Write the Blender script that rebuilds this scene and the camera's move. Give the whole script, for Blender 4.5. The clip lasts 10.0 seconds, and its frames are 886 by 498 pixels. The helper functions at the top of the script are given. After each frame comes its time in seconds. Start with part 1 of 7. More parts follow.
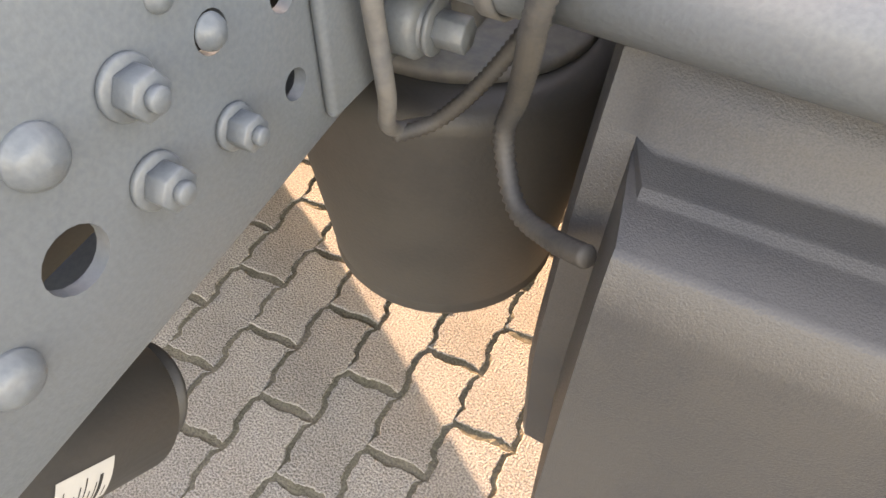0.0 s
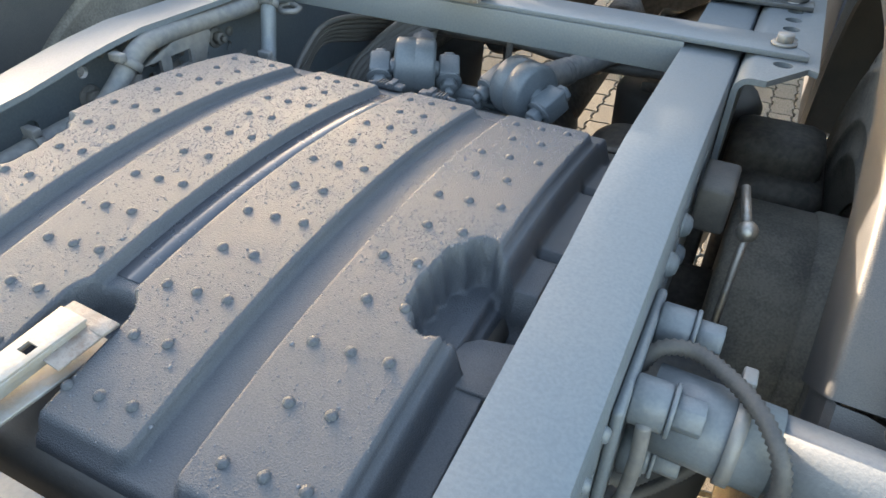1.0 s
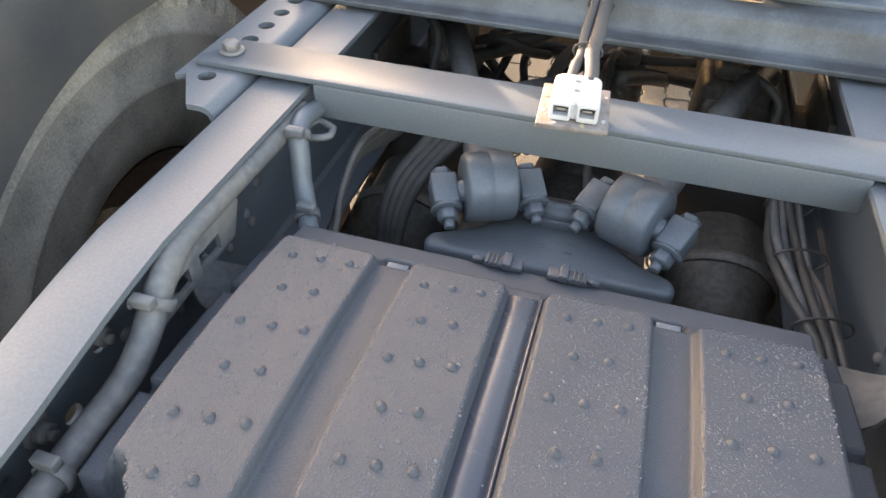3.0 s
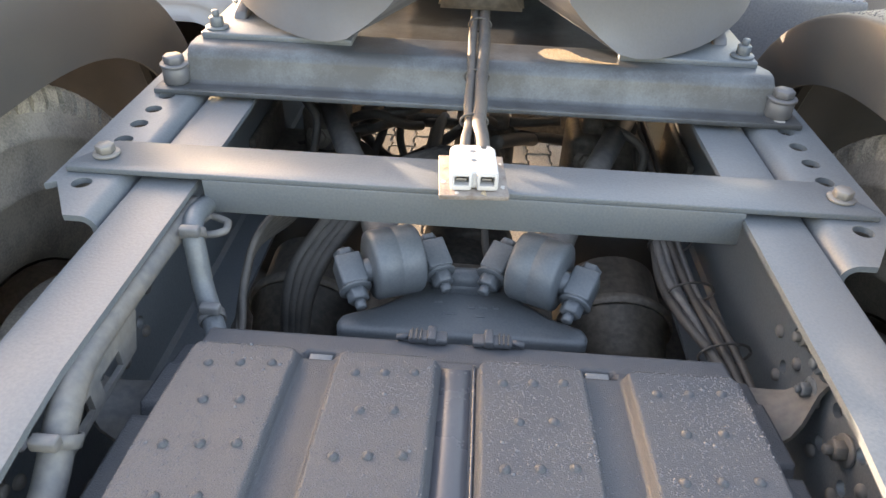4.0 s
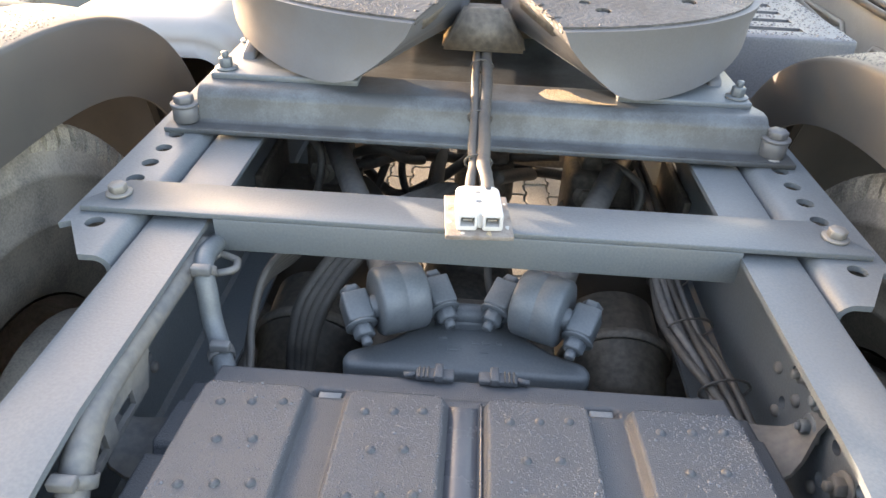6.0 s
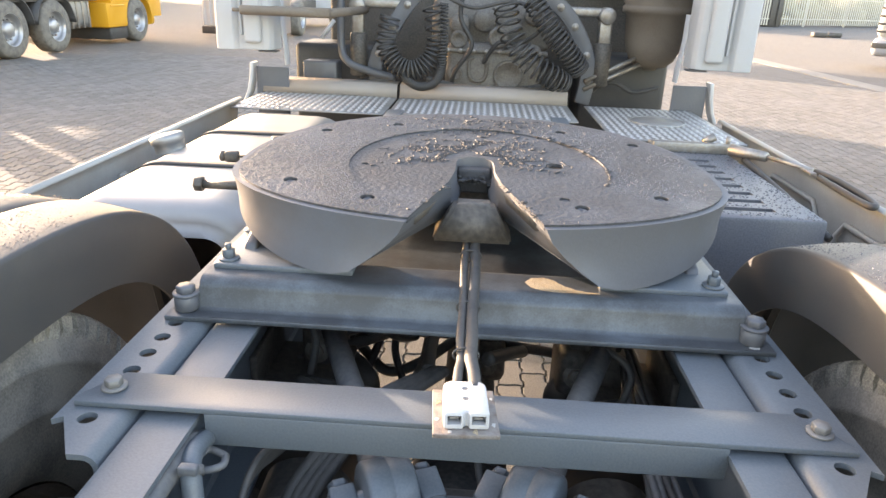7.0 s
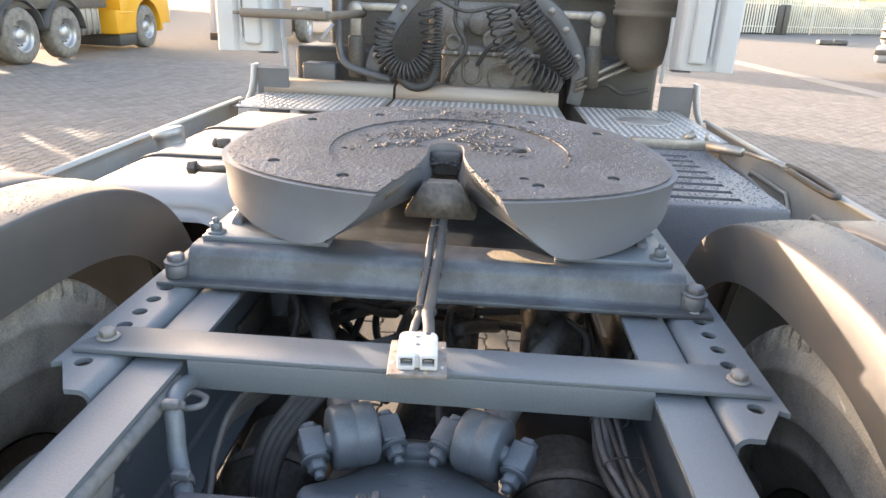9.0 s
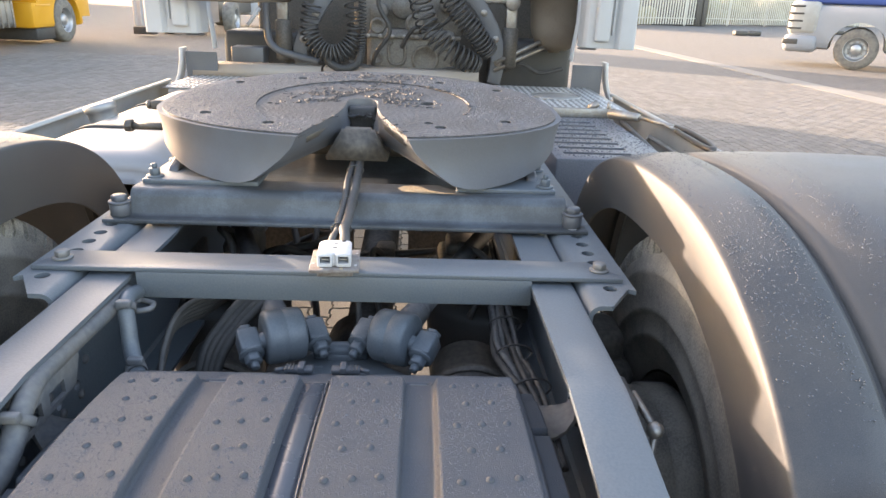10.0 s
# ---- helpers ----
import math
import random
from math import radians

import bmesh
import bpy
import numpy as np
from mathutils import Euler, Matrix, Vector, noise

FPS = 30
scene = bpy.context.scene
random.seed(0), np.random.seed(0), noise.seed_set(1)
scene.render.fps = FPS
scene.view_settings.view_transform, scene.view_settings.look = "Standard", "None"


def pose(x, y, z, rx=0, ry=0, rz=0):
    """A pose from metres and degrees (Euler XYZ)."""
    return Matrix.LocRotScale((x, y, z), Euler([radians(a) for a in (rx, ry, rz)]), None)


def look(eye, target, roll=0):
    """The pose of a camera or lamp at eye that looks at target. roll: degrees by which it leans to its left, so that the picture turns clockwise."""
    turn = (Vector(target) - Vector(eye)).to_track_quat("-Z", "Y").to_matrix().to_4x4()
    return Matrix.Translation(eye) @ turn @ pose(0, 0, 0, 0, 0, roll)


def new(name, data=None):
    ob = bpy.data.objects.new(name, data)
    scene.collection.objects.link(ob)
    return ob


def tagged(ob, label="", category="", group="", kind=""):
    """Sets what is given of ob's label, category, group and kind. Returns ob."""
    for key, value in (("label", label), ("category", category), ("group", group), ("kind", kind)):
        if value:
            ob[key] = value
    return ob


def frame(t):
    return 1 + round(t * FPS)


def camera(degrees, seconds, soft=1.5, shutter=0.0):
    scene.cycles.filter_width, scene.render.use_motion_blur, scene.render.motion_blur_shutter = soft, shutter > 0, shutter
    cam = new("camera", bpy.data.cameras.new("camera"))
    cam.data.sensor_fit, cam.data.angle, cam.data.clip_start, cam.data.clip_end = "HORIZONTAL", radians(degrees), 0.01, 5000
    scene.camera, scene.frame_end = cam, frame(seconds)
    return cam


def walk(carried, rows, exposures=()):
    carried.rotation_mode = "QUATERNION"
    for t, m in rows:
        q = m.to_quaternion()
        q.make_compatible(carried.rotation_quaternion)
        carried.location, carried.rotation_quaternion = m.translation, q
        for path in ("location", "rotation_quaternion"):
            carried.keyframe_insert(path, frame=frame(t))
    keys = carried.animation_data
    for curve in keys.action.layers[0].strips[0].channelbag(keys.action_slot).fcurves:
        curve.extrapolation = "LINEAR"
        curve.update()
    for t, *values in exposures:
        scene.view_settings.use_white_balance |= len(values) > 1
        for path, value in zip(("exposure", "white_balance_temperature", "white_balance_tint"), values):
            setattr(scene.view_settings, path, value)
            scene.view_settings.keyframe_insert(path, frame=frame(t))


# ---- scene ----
cam = camera(66.5, 10.0)
PATH = [
    (0, (0.646, -0.941, 0.99), (0.072, 0.228, -0.528), 1.1),
    (0.1, (0.639, -0.943, 1.018), (0.057, 0.214, -0.506), 1.0),
    (0.2, (0.629, -0.951, 1.047), (0.044, 0.212, -0.472), 1.1),
    (0.3, (0.61, -0.955, 1.077), (0.038, 0.219, -0.438), 1.2),
    (0.4, (0.591, -0.958, 1.112), (0.012, 0.231, -0.388), 0.9),
    (0.5, (0.569, -0.961, 1.152), (-0.022, 0.243, -0.331), 0.7),
    (0.6, (0.545, -0.977, 1.184), (-0.069, 0.296, -0.231), 1.0),
    (0.7, (0.519, -0.989, 1.213), (-0.109, 0.33, -0.154), 1.3),
    (0.8, (0.497, -1.003, 1.238), (-0.156, 0.367, -0.065), 1.4),
    (1, (0.455, -1.034, 1.269), (-0.235, 0.428, 0.092), 1.9),
    (1.2, (0.425, -1.056, 1.275), (-0.306, 0.474, 0.225), 2.3),
    (1.5, (0.357, -1.08, 1.317), (-0.406, 0.501, 0.359), 1.9),
    (1.8, (0.288, -1.033, 1.326), (-0.537, 0.563, 0.434), 1.5),
    (2, (0.218, -0.976, 1.359), (-0.556, 0.557, 0.334), 1.4),
    (2.2, (0.186, -0.908, 1.366), (-0.539, 0.531, 0.205), 1.5),
    (2.5, (0.135, -0.825, 1.381), (-0.493, 0.559, 0.081), 1.6),
    (3, (0.051, -0.762, 1.394), (-0.347, 0.668, 0.054), 1.6),
    (3.2, (0.018, -0.761, 1.406), (-0.224, 0.74, 0.107), 2.1),
    (4.3, (0.002, -0.758, 1.397), (-0.057, 0.862, 0.226), 2.4),
    (4.5, (0.002, -0.758, 1.397), (-0.056, 0.863, 0.227), 2.4),
    (5, (0.005, -0.762, 1.4), (-0.053, 0.857, 0.227), 2.4),
    (5.2, (0.005, -0.766, 1.399), (-0.051, 0.853, 0.227), 2.5),
    (6.3, (-0.015, -0.766, 1.44), (-0.073, 0.951, 0.416), 2.7),
    (6.5, (-0.014, -0.764, 1.454), (-0.087, 1.041, 0.596), 2.5),
    (7, (0.0, -0.769, 1.488), (-0.077, 1.096, 0.771), 2.4),
    (7.5, (0.014, -0.785, 1.483), (-0.059, 1.086, 0.778), 2.5),
    (8, (0.026, -0.802, 1.483), (-0.046, 1.071, 0.784), 2.4),
    (8.5, (0.043, -0.826, 1.483), (-0.033, 1.046, 0.786), 2.4),
    (9, (0.08, -0.886, 1.47), (-0.018, 0.986, 0.772), 2.4),
    (9.5, (0.085, -1.004, 1.446), (0.005, 0.871, 0.752), 1.9),
    (9.8, (0.107, -1.072, 1.421), (0.166, 0.798, 0.728), 2.1),
    (10, (0.144, -1.118, 1.418), (0.223, 0.752, 0.713), 2.3),
]
walk(cam, [(t, look(eye, target, roll)) for t, eye, target, roll in PATH],
     [(0, 4.25, 10200, 32), (0.5, 3.85, 8000, 17), (1, 3.6, 7300, 15), (1.5, 3.6, 8100, 22), (2, 3.25, 8000, 21), (2.5, 3.6, 8200, 22), (3, 3.65, 8300, 24), (5, 3.75, 8350, 24), (6.5, 3.8, 7850, 22), (7, 3.4, 7600, 23), (7.5, 3.36, 7500, 23), (9, 3.4, 7450, 23), (10, 3.25, 7350, 23)])


# ---- world, sun ----
SUN_AZ, SUN_EL = radians(51.5), radians(8.2)      # to the left of the truck's nose, low
world = bpy.data.worlds.new("sky")
scene.world = world
world.use_nodes = True
wn = world.node_tree.nodes
sky = wn.new("ShaderNodeTexSky")
sky.sky_type, sky.sun_disc = "NISHITA", False
sky.sun_elevation, sky.sun_rotation = SUN_EL, -SUN_AZ
sky.dust_density, sky.air_density = 2.0, 1.0
wn["Background"].inputs["Strength"].default_value = 0.15
world.node_tree.links.new(sky.outputs["Color"], wn["Background"].inputs["Color"])
sun_dir = Vector((-math.sin(SUN_AZ) * math.cos(SUN_EL), math.cos(SUN_AZ) * math.cos(SUN_EL), math.sin(SUN_EL)))
sun = new("sun", bpy.data.lights.new("sun", "SUN"))
sun.data.energy, sun.data.angle, sun.data.color = 2.15, radians(0.53), (1.0, 0.87, 0.69)
sun.matrix_world = look(sun_dir * 30, (0, 0, 0))


# ---- materials ----
def mat(name, base, base2=None, rough=0.5, metal=0.0, scale=8.0, fine=120.0, bump=0.1, bump_fine=0.05, dirt=None, dirt_amount=0.3,
        rough2=None, coord="Object", spec=0.5, per_object=0.0, coat=0.0, island=False, speck=0.0):
    """A surface with colour drift at a large and a fine scale, dirt in patches, uneven gloss and fine relief."""
    m = bpy.data.materials.new(name)
    m.use_nodes = True
    nt = m.node_tree
    n, l = nt.nodes, nt.links
    b = n["Principled BSDF"]
    tc = n.new("ShaderNodeTexCoord")
    big, small = n.new("ShaderNodeTexNoise"), n.new("ShaderNodeTexNoise")
    for t, s in ((big, scale), (small, fine)):
        t.inputs["Scale"].default_value, t.inputs["Detail"].default_value = s, 6
        l.new(tc.outputs[coord], t.inputs["Vector"])
    big.inputs["Roughness"].default_value = 0.65
    mix = n.new("ShaderNodeMix")
    mix.data_type = "RGBA"
    mix.inputs["A"].default_value = (*base, 1)
    mix.inputs["B"].default_value = (*(base2 or [c * 0.75 for c in base]), 1)
    l.new(big.outputs["Fac"], mix.inputs["Factor"])
    col = mix.outputs["Result"]
    if dirt:
        ramp = n.new("ShaderNodeValToRGB")
        ramp.color_ramp.elements[0].position, ramp.color_ramp.elements[1].position = 0.5, 0.75
        add = n.new("ShaderNodeMath")
        add.operation = "MULTIPLY_ADD"
        l.new(small.outputs["Fac"], add.inputs[0])
        add.inputs[1].default_value = 0.35
        l.new(big.outputs["Fac"], add.inputs[2])
        l.new(add.outputs[0], ramp.inputs["Fac"])
        amt = n.new("ShaderNodeMath")
        amt.operation = "MULTIPLY"
        amt.inputs[1].default_value = dirt_amount
        l.new(ramp.outputs["Color"], amt.inputs[0])
        mix2 = n.new("ShaderNodeMix")
        mix2.data_type = "RGBA"
        l.new(amt.outputs[0], mix2.inputs["Factor"])
        l.new(col, mix2.inputs["A"])
        mix2.inputs["B"].default_value = (*dirt, 1)
        col = mix2.outputs["Result"]
    if speck:
        sr, sm = n.new("ShaderNodeMapRange"), n.new("ShaderNodeMix")
        sr.inputs["From Min"].default_value, sr.inputs["From Max"].default_value = 0.35, 0.65
        sr.inputs["To Min"].default_value, sr.inputs["To Max"].default_value = 1 - speck, 1 + speck
        l.new(small.outputs["Fac"], sr.inputs["Value"])
        sm.data_type, sm.blend_type = "RGBA", "MULTIPLY"
        sm.inputs["Factor"].default_value = 1.0
        l.new(col, sm.inputs["A"])
        l.new(sr.outputs[0], sm.inputs["B"])
        col = sm.outputs["Result"]
    if per_object:
        info = n.new("ShaderNodeNewGeometry") if island else n.new("ShaderNodeObjectInfo")
        hsv = n.new("ShaderNodeHueSaturation")
        mr = n.new("ShaderNodeMapRange")
        mr.inputs["To Min"].default_value, mr.inputs["To Max"].default_value = 1 - per_object, 1 + per_object
        l.new(info.outputs["Random Per Island" if island else "Random"], mr.inputs["Value"])
        l.new(mr.outputs[0], hsv.inputs["Value"])
        l.new(col, hsv.inputs["Color"])
        col = hsv.outputs["Color"]
    l.new(col, b.inputs["Base Color"])
    rr = n.new("ShaderNodeMapRange")
    rr.inputs["To Min"].default_value, rr.inputs["To Max"].default_value = rough, rough2 if rough2 is not None else min(1, rough + 0.2)
    l.new(big.outputs["Fac"], rr.inputs["Value"])
    l.new(rr.outputs[0], b.inputs["Roughness"])
    b.inputs["Metallic"].default_value = metal
    b.inputs["Specular IOR Level"].default_value = spec
    b.inputs["Coat Weight"].default_value = coat
    bp, bp2 = n.new("ShaderNodeBump"), n.new("ShaderNodeBump")
    bp.inputs["Strength"].default_value, bp.inputs["Distance"].default_value = bump, 0.01
    bp2.inputs["Strength"].default_value, bp2.inputs["Distance"].default_value = bump_fine, 0.002
    l.new(big.outputs["Fac"], bp.inputs["Height"])
    l.new(small.outputs["Fac"], bp2.inputs["Height"])
    l.new(bp.outputs["Normal"], bp2.inputs["Normal"])
    l.new(bp2.outputs["Normal"], b.inputs["Normal"])
    return m


DUST = (0.30, 0.26, 0.21)
M_FRAME = mat("grey_frame_paint", (0.100, 0.121, 0.140), (0.086, 0.105, 0.123), 0.34, 0.0, 5, 300, 0.03, 0.16, DUST, 0.08, 0.50, speck=0.06)
M_MOUNT = mat("stained_frame_paint", (0.104, 0.123, 0.141), (0.080, 0.094, 0.107), 0.25, 0.0, 8, 300, 0.04, 0.14, (0.03, 0.029, 0.029), 0.68, 0.5, speck=0.045)
M_FRAME_DULL = mat("dusty_frame_paint", (0.110, 0.118, 0.129), (0.078, 0.082, 0.088), 0.45, 0.0, 14, 90, 0.05, 0.2, DUST, 0.22, 0.7, speck=0.1)
M_COVER = mat("grained_grey_plastic", (0.040, 0.0485, 0.062), (0.033, 0.040, 0.051), 0.44, 0.0, 10, 700, 0.02, 0.5, DUST, 0.05, 0.58, speck=0.12)
M_SMOOTH = mat("smooth_wet_plastic", (0.050, 0.058, 0.074), (0.043, 0.050, 0.064), 0.20, 0.0, 9, 200, 0.03, 0.05, DUST, 0.05, 0.34)
M_GUARD = mat("black_mudguard_plastic", (0.040, 0.043, 0.049), (0.030, 0.032, 0.036), 0.32, 0.0, 5, 800, 0.03, 0.3, (0.15, 0.135, 0.115), 0.22, 0.55, speck=0.08)
M_PLATE = mat("greased_cast_steel", (0.106, 0.111, 0.123), (0.064, 0.067, 0.074), 0.32, 0.3, 7, 110, 0.25, 1.0, (0.04, 0.038, 0.036), 0.55, 0.58, speck=0.28)
M_SKIRT = mat("painted_cast_skirt", (0.122, 0.133, 0.152), (0.092, 0.101, 0.117), 0.34, 0.1, 6, 240, 0.05, 0.10, (0.10, 0.085, 0.07), 0.30, 0.55, speck=0.035)
M_GREASE = mat("dark_grease", (0.045, 0.046, 0.050), (0.026, 0.027, 0.029), 0.5, 0.0, 40, 320, 0.4, 0.6)
M_OIL = mat("oily_stained_paint", (0.045, 0.046, 0.050), (0.07, 0.072, 0.078), 0.18, 0, 40, 260, 0.1, 0.15, (0.1, 0.1, 0.1), 0.3, 0.4)
M_TANK = mat("brushed_aluminium", (0.38, 0.38, 0.377), (0.31, 0.31, 0.306), 0.52, 0.8, 3, 300, 0.02, 0.08, (0.30, 0.27, 0.23), 0.25, 0.5)
M_CHEQ = mat("glint_bright_aluminium", (0.72, 0.72, 0.72), (0.6, 0.6, 0.59), 0.28, 0.9, 8, 200, 0.05, 0.1)
M_CHEQ_BASE = mat("dirty_aluminium", (0.40, 0.40, 0.39), (0.30, 0.295, 0.285), 0.42, 0.6, 8, 200, 0.05, 0.1, (0.14, 0.12, 0.10), 0.35, 0.6)
M_WHITE = mat("white_cab_paint", (0.50, 0.52, 0.55), (0.45, 0.47, 0.50), 0.30, 0, 3, 160, 0.02, 0.03, (0.42, 0.38, 0.32), 0.25, 0.45, coat=0.3)
M_FAIR = mat("grey_white_fairing", (0.44, 0.44, 0.42), (0.38, 0.38, 0.36), 0.42, 0, 3, 200, 0.02, 0.08, (0.25, 0.22, 0.18), 0.35, 0.6)
M_BOX = mat("dark_grey_steel_box", (0.085, 0.094, 0.115), (0.068, 0.076, 0.094), 0.34, 0.0, 5, 200, 0.03, 0.15, DUST, 0.12, 0.55, speck=0.12)
M_RUBBER = mat("black_rubber", (0.030, 0.030, 0.031), (0.042, 0.041, 0.040), 0.45, 0, 12, 200, 0.05, 0.15, (0.14, 0.125, 0.105), 0.10, 0.6)
M_TYRE = mat("dusty_tyre_rubber", (0.085, 0.081, 0.075), (0.140, 0.131, 0.117), 0.72, 0, 9, 260, 0.15, 0.3, (0.30, 0.27, 0.225), 0.5, speck=0.08)
M_TREAD = mat("dusty_tread_blocks", (0.10, 0.094, 0.085), (0.22, 0.20, 0.17), 0.8, 0, 22, 300, 0.3, 0.5, (0.34, 0.31, 0.26), 0.55, speck=0.2)
M_CABLE = mat("dusty_black_cable", (0.03, 0.03, 0.032), (0.05, 0.049, 0.048), 0.5, 0, 25, 300, 0.05, 0.2, DUST, 0.1)
M_DARK = mat("dark_oily_metal", (0.055, 0.053, 0.051), (0.09, 0.082, 0.073), 0.45, 0.15, 8, 90, 0.3, 0.3, (0.15, 0.125, 0.10), 0.35, speck=0.2)
M_ENGINE = mat("weathered_cast_metal", (0.23, 0.22, 0.205), (0.12, 0.113, 0.104), 0.5, 0.3, 12, 110, 0.3, 0.3, (0.15, 0.12, 0.09), 0.4, speck=0.2)
M_STEEL = mat("dull_zinc_steel", (0.42, 0.41, 0.39), (0.28, 0.27, 0.255), 0.38, 0.85, 30, 240, 0.05, 0.15, (0.2, 0.14, 0.09), 0.35)
M_LATCH = mat("weathered_galvanised_steel", (0.34, 0.34, 0.335), (0.25, 0.25, 0.245), 0.45, 0.5, 40, 260, 0.1, 0.2, (0.30, 0.22, 0.13), 0.35)
M_ZINC = mat("dusty_zinc_bolt", (0.20, 0.205, 0.21), (0.13, 0.135, 0.14), 0.45, 0.4, 60, 300, 0.1, 0.2, DUST, 0.3)
M_BARE = mat("chipped_painted_steel", (0.17, 0.105, 0.065), (0.085, 0.098, 0.118), 0.5, 0.1, 45, 260, 0.3, 0.4, (0.42, 0.39, 0.35), 0.30)
M_CONN = mat("light_grey_connector_plastic", (0.52, 0.52, 0.53), (0.45, 0.45, 0.46), 0.40, 0, 30, 300, 0.03, 0.1, (0.3, 0.27, 0.22), 0.2)
M_PAVER = mat("concrete_paver", (0.262, 0.252, 0.238), (0.198, 0.189, 0.178), 0.85, 0, 5, 300, 0.1, 1.0, (0.17, 0.155, 0.14), 0.4, speck=0.5, per_object=0.10, coord="Object")
M_PAVERS = mat("concrete_pavers", (0.185, 0.176, 0.163), (0.132, 0.125, 0.116), 0.88, 0, 0.8, 210, 0.1, 0.9, (0.15, 0.137, 0.12), 0.5, speck=0.35, per_object=0.16, island=True)
M_JOINT = mat("sand_joint", (0.19, 0.165, 0.13), (0.12, 0.103, 0.08), 0.95, 0, 16, 240, 0.3, 0.8, (0.08, 0.085, 0.05), 0.4, speck=0.3)
M_GUTTER = mat("pale_gutter_concrete", (0.27, 0.255, 0.225), (0.20, 0.19, 0.17), 0.9, 0, 1.5, 60, 0.05, 0.4, (0.22, 0.2, 0.17), 0.4)
M_YELLOW = mat("yellow_truck_paint", (0.75, 0.36, 0.02), (0.68, 0.32, 0.02), 0.3, 0, 2, 60, 0, 0.02, coat=0.3)
M_BLUE = mat("blue_truck_paint", (0.06, 0.12, 0.42), (0.05, 0.10, 0.36), 0.3, 0, 2, 60, 0, 0.02, coat=0.3)
M_GREYPAINT = mat("silver_grey_truck_paint", (0.30, 0.31, 0.33), (0.26, 0.27, 0.29), 0.35, 0.1, 2, 60, 0, 0.02)
M_FENCE = mat("cream_fence_paint", (0.62, 0.585, 0.51), (0.54, 0.51, 0.44), 0.6, 0.0, 3, 60, 0, 0.05)
M_CHROME = mat("polished_rim", (0.50, 0.50, 0.50), (0.4, 0.4, 0.4), 0.38, 0.9, 6, 80, 0.02, 0.05)
M_LABEL = mat("paper_label", (0.44, 0.43, 0.41), (0.37, 0.36, 0.34), 0.6, 0, 30, 200, 0.02, 0.05)
M_BLACK = mat("black_print_and_shade", (0.02, 0.02, 0.02), None, 0.6, 0, 20, 100, 0, 0)
M_EDGE = mat("dusty_plain_aluminium", (0.33, 0.285, 0.25), (0.27, 0.235, 0.205), 0.5, 0.2, 4, 200, 0.03, 0.1, (0.30, 0.25, 0.2), 0.3)
M_BROWN = mat("dusty_brown_canister", (0.15, 0.118, 0.09), (0.11, 0.088, 0.07), 0.6, 0, 5, 160, 0.05, 0.2, DUST, 0.25)
for node in M_PAVER.node_tree.nodes:
    if node.type == "BUMP" and node.inputs["Strength"].default_value > 0.5:
        node.inputs["Distance"].default_value = 0.0045
for node in M_PLATE.node_tree.nodes:
    if node.type == "BUMP" and node.inputs["Strength"].default_value > 0.5:
        node.inputs["Distance"].default_value = 0.0032
# rust of the connector flakes, and the sunlight painted on the ridge
M_RUST_SUN = mat("tan_rust_and_sun", (0.40, 0.29, 0.16), (0.25, 0.18, 0.11), 0.85, 0, 60, 420, 0.1, 0.9, (0.5, 0.42, 0.3), 0.4, speck=0.3)
M_SHADE_BLOCK = mat("plain_grey_shade_block", (0.32, 0.33, 0.34), (0.27, 0.28, 0.29), 0.6, 0, 0.3, 8, 0, 0.05)
M_HEDGE = mat("hedge_green", (0.36, 0.325, 0.20), (0.24, 0.235, 0.12), 0.8, 0, 2, 14, 0.5, 0.5)


# ---- geometry helpers ----
def thing(name, at=(0, 0, 0), label="", category="", group="", kind=""):
    ob = new(name)
    ob.location = at
    return tagged(ob, label, category, group, kind)


def part(name, bm, material, parent=None, label="", smooth=0.6):
    """Links a bmesh, in world coordinates, as one mesh object under a thing or a part."""
    me = bpy.data.meshes.new(name)
    if smooth:
        for f in bm.faces:
            f.smooth = True
        for e in bm.edges:
            if len(e.link_faces) != 2 or e.calc_face_angle(0) > smooth:
                e.smooth = False
    bm.to_mesh(me)
    bm.free()
    me.materials.append(material)
    ob = new(name, me)
    if parent:
        ob.parent = parent
        ob.matrix_parent_inverse = Matrix.Translation(-parent.location)
    return tagged(ob, label)


def lone(name, bm, material, label, category, group="", kind="", smooth=0.6):
    return tagged(part(name, bm, material, None, "", smooth), label, category, group, kind)


def box(bm, x0, x1, y0, y1, z0, z1, bevel=0.0, m=None, seg=2):
    t = bmesh.new()
    bmesh.ops.create_cube(t, size=1)
    for v in t.verts:
        v.co = Vector(((x0 + x1) / 2 + v.co.x * (x1 - x0), (y0 + y1) / 2 + v.co.y * (y1 - y0), (z0 + z1) / 2 + v.co.z * (z1 - z0)))
    if bevel:
        bmesh.ops.bevel(t, geom=list(t.edges), offset=bevel, segments=seg, profile=0.5, affect="EDGES")
    join(bm, t, m)
    return bm


def join(bm, t, m=None):
    """Adds the bmesh t to bm."""
    at = {}
    for v in t.verts:
        at[v] = bm.verts.new(m @ v.co if m else v.co)
    for f in t.faces:
        try:
            bm.faces.new([at[v] for v in f.verts])
        except ValueError:
            pass
    t.free()
    return bm


def frame_of(d, up=None):
    d = Vector(d).normalized()
    a = Vector(up) if up else (Vector((0, 0, 1)) if abs(d.z) < 0.9 else Vector((1, 0, 0)))
    x = a.cross(d).normalized()
    return x, d.cross(x), d


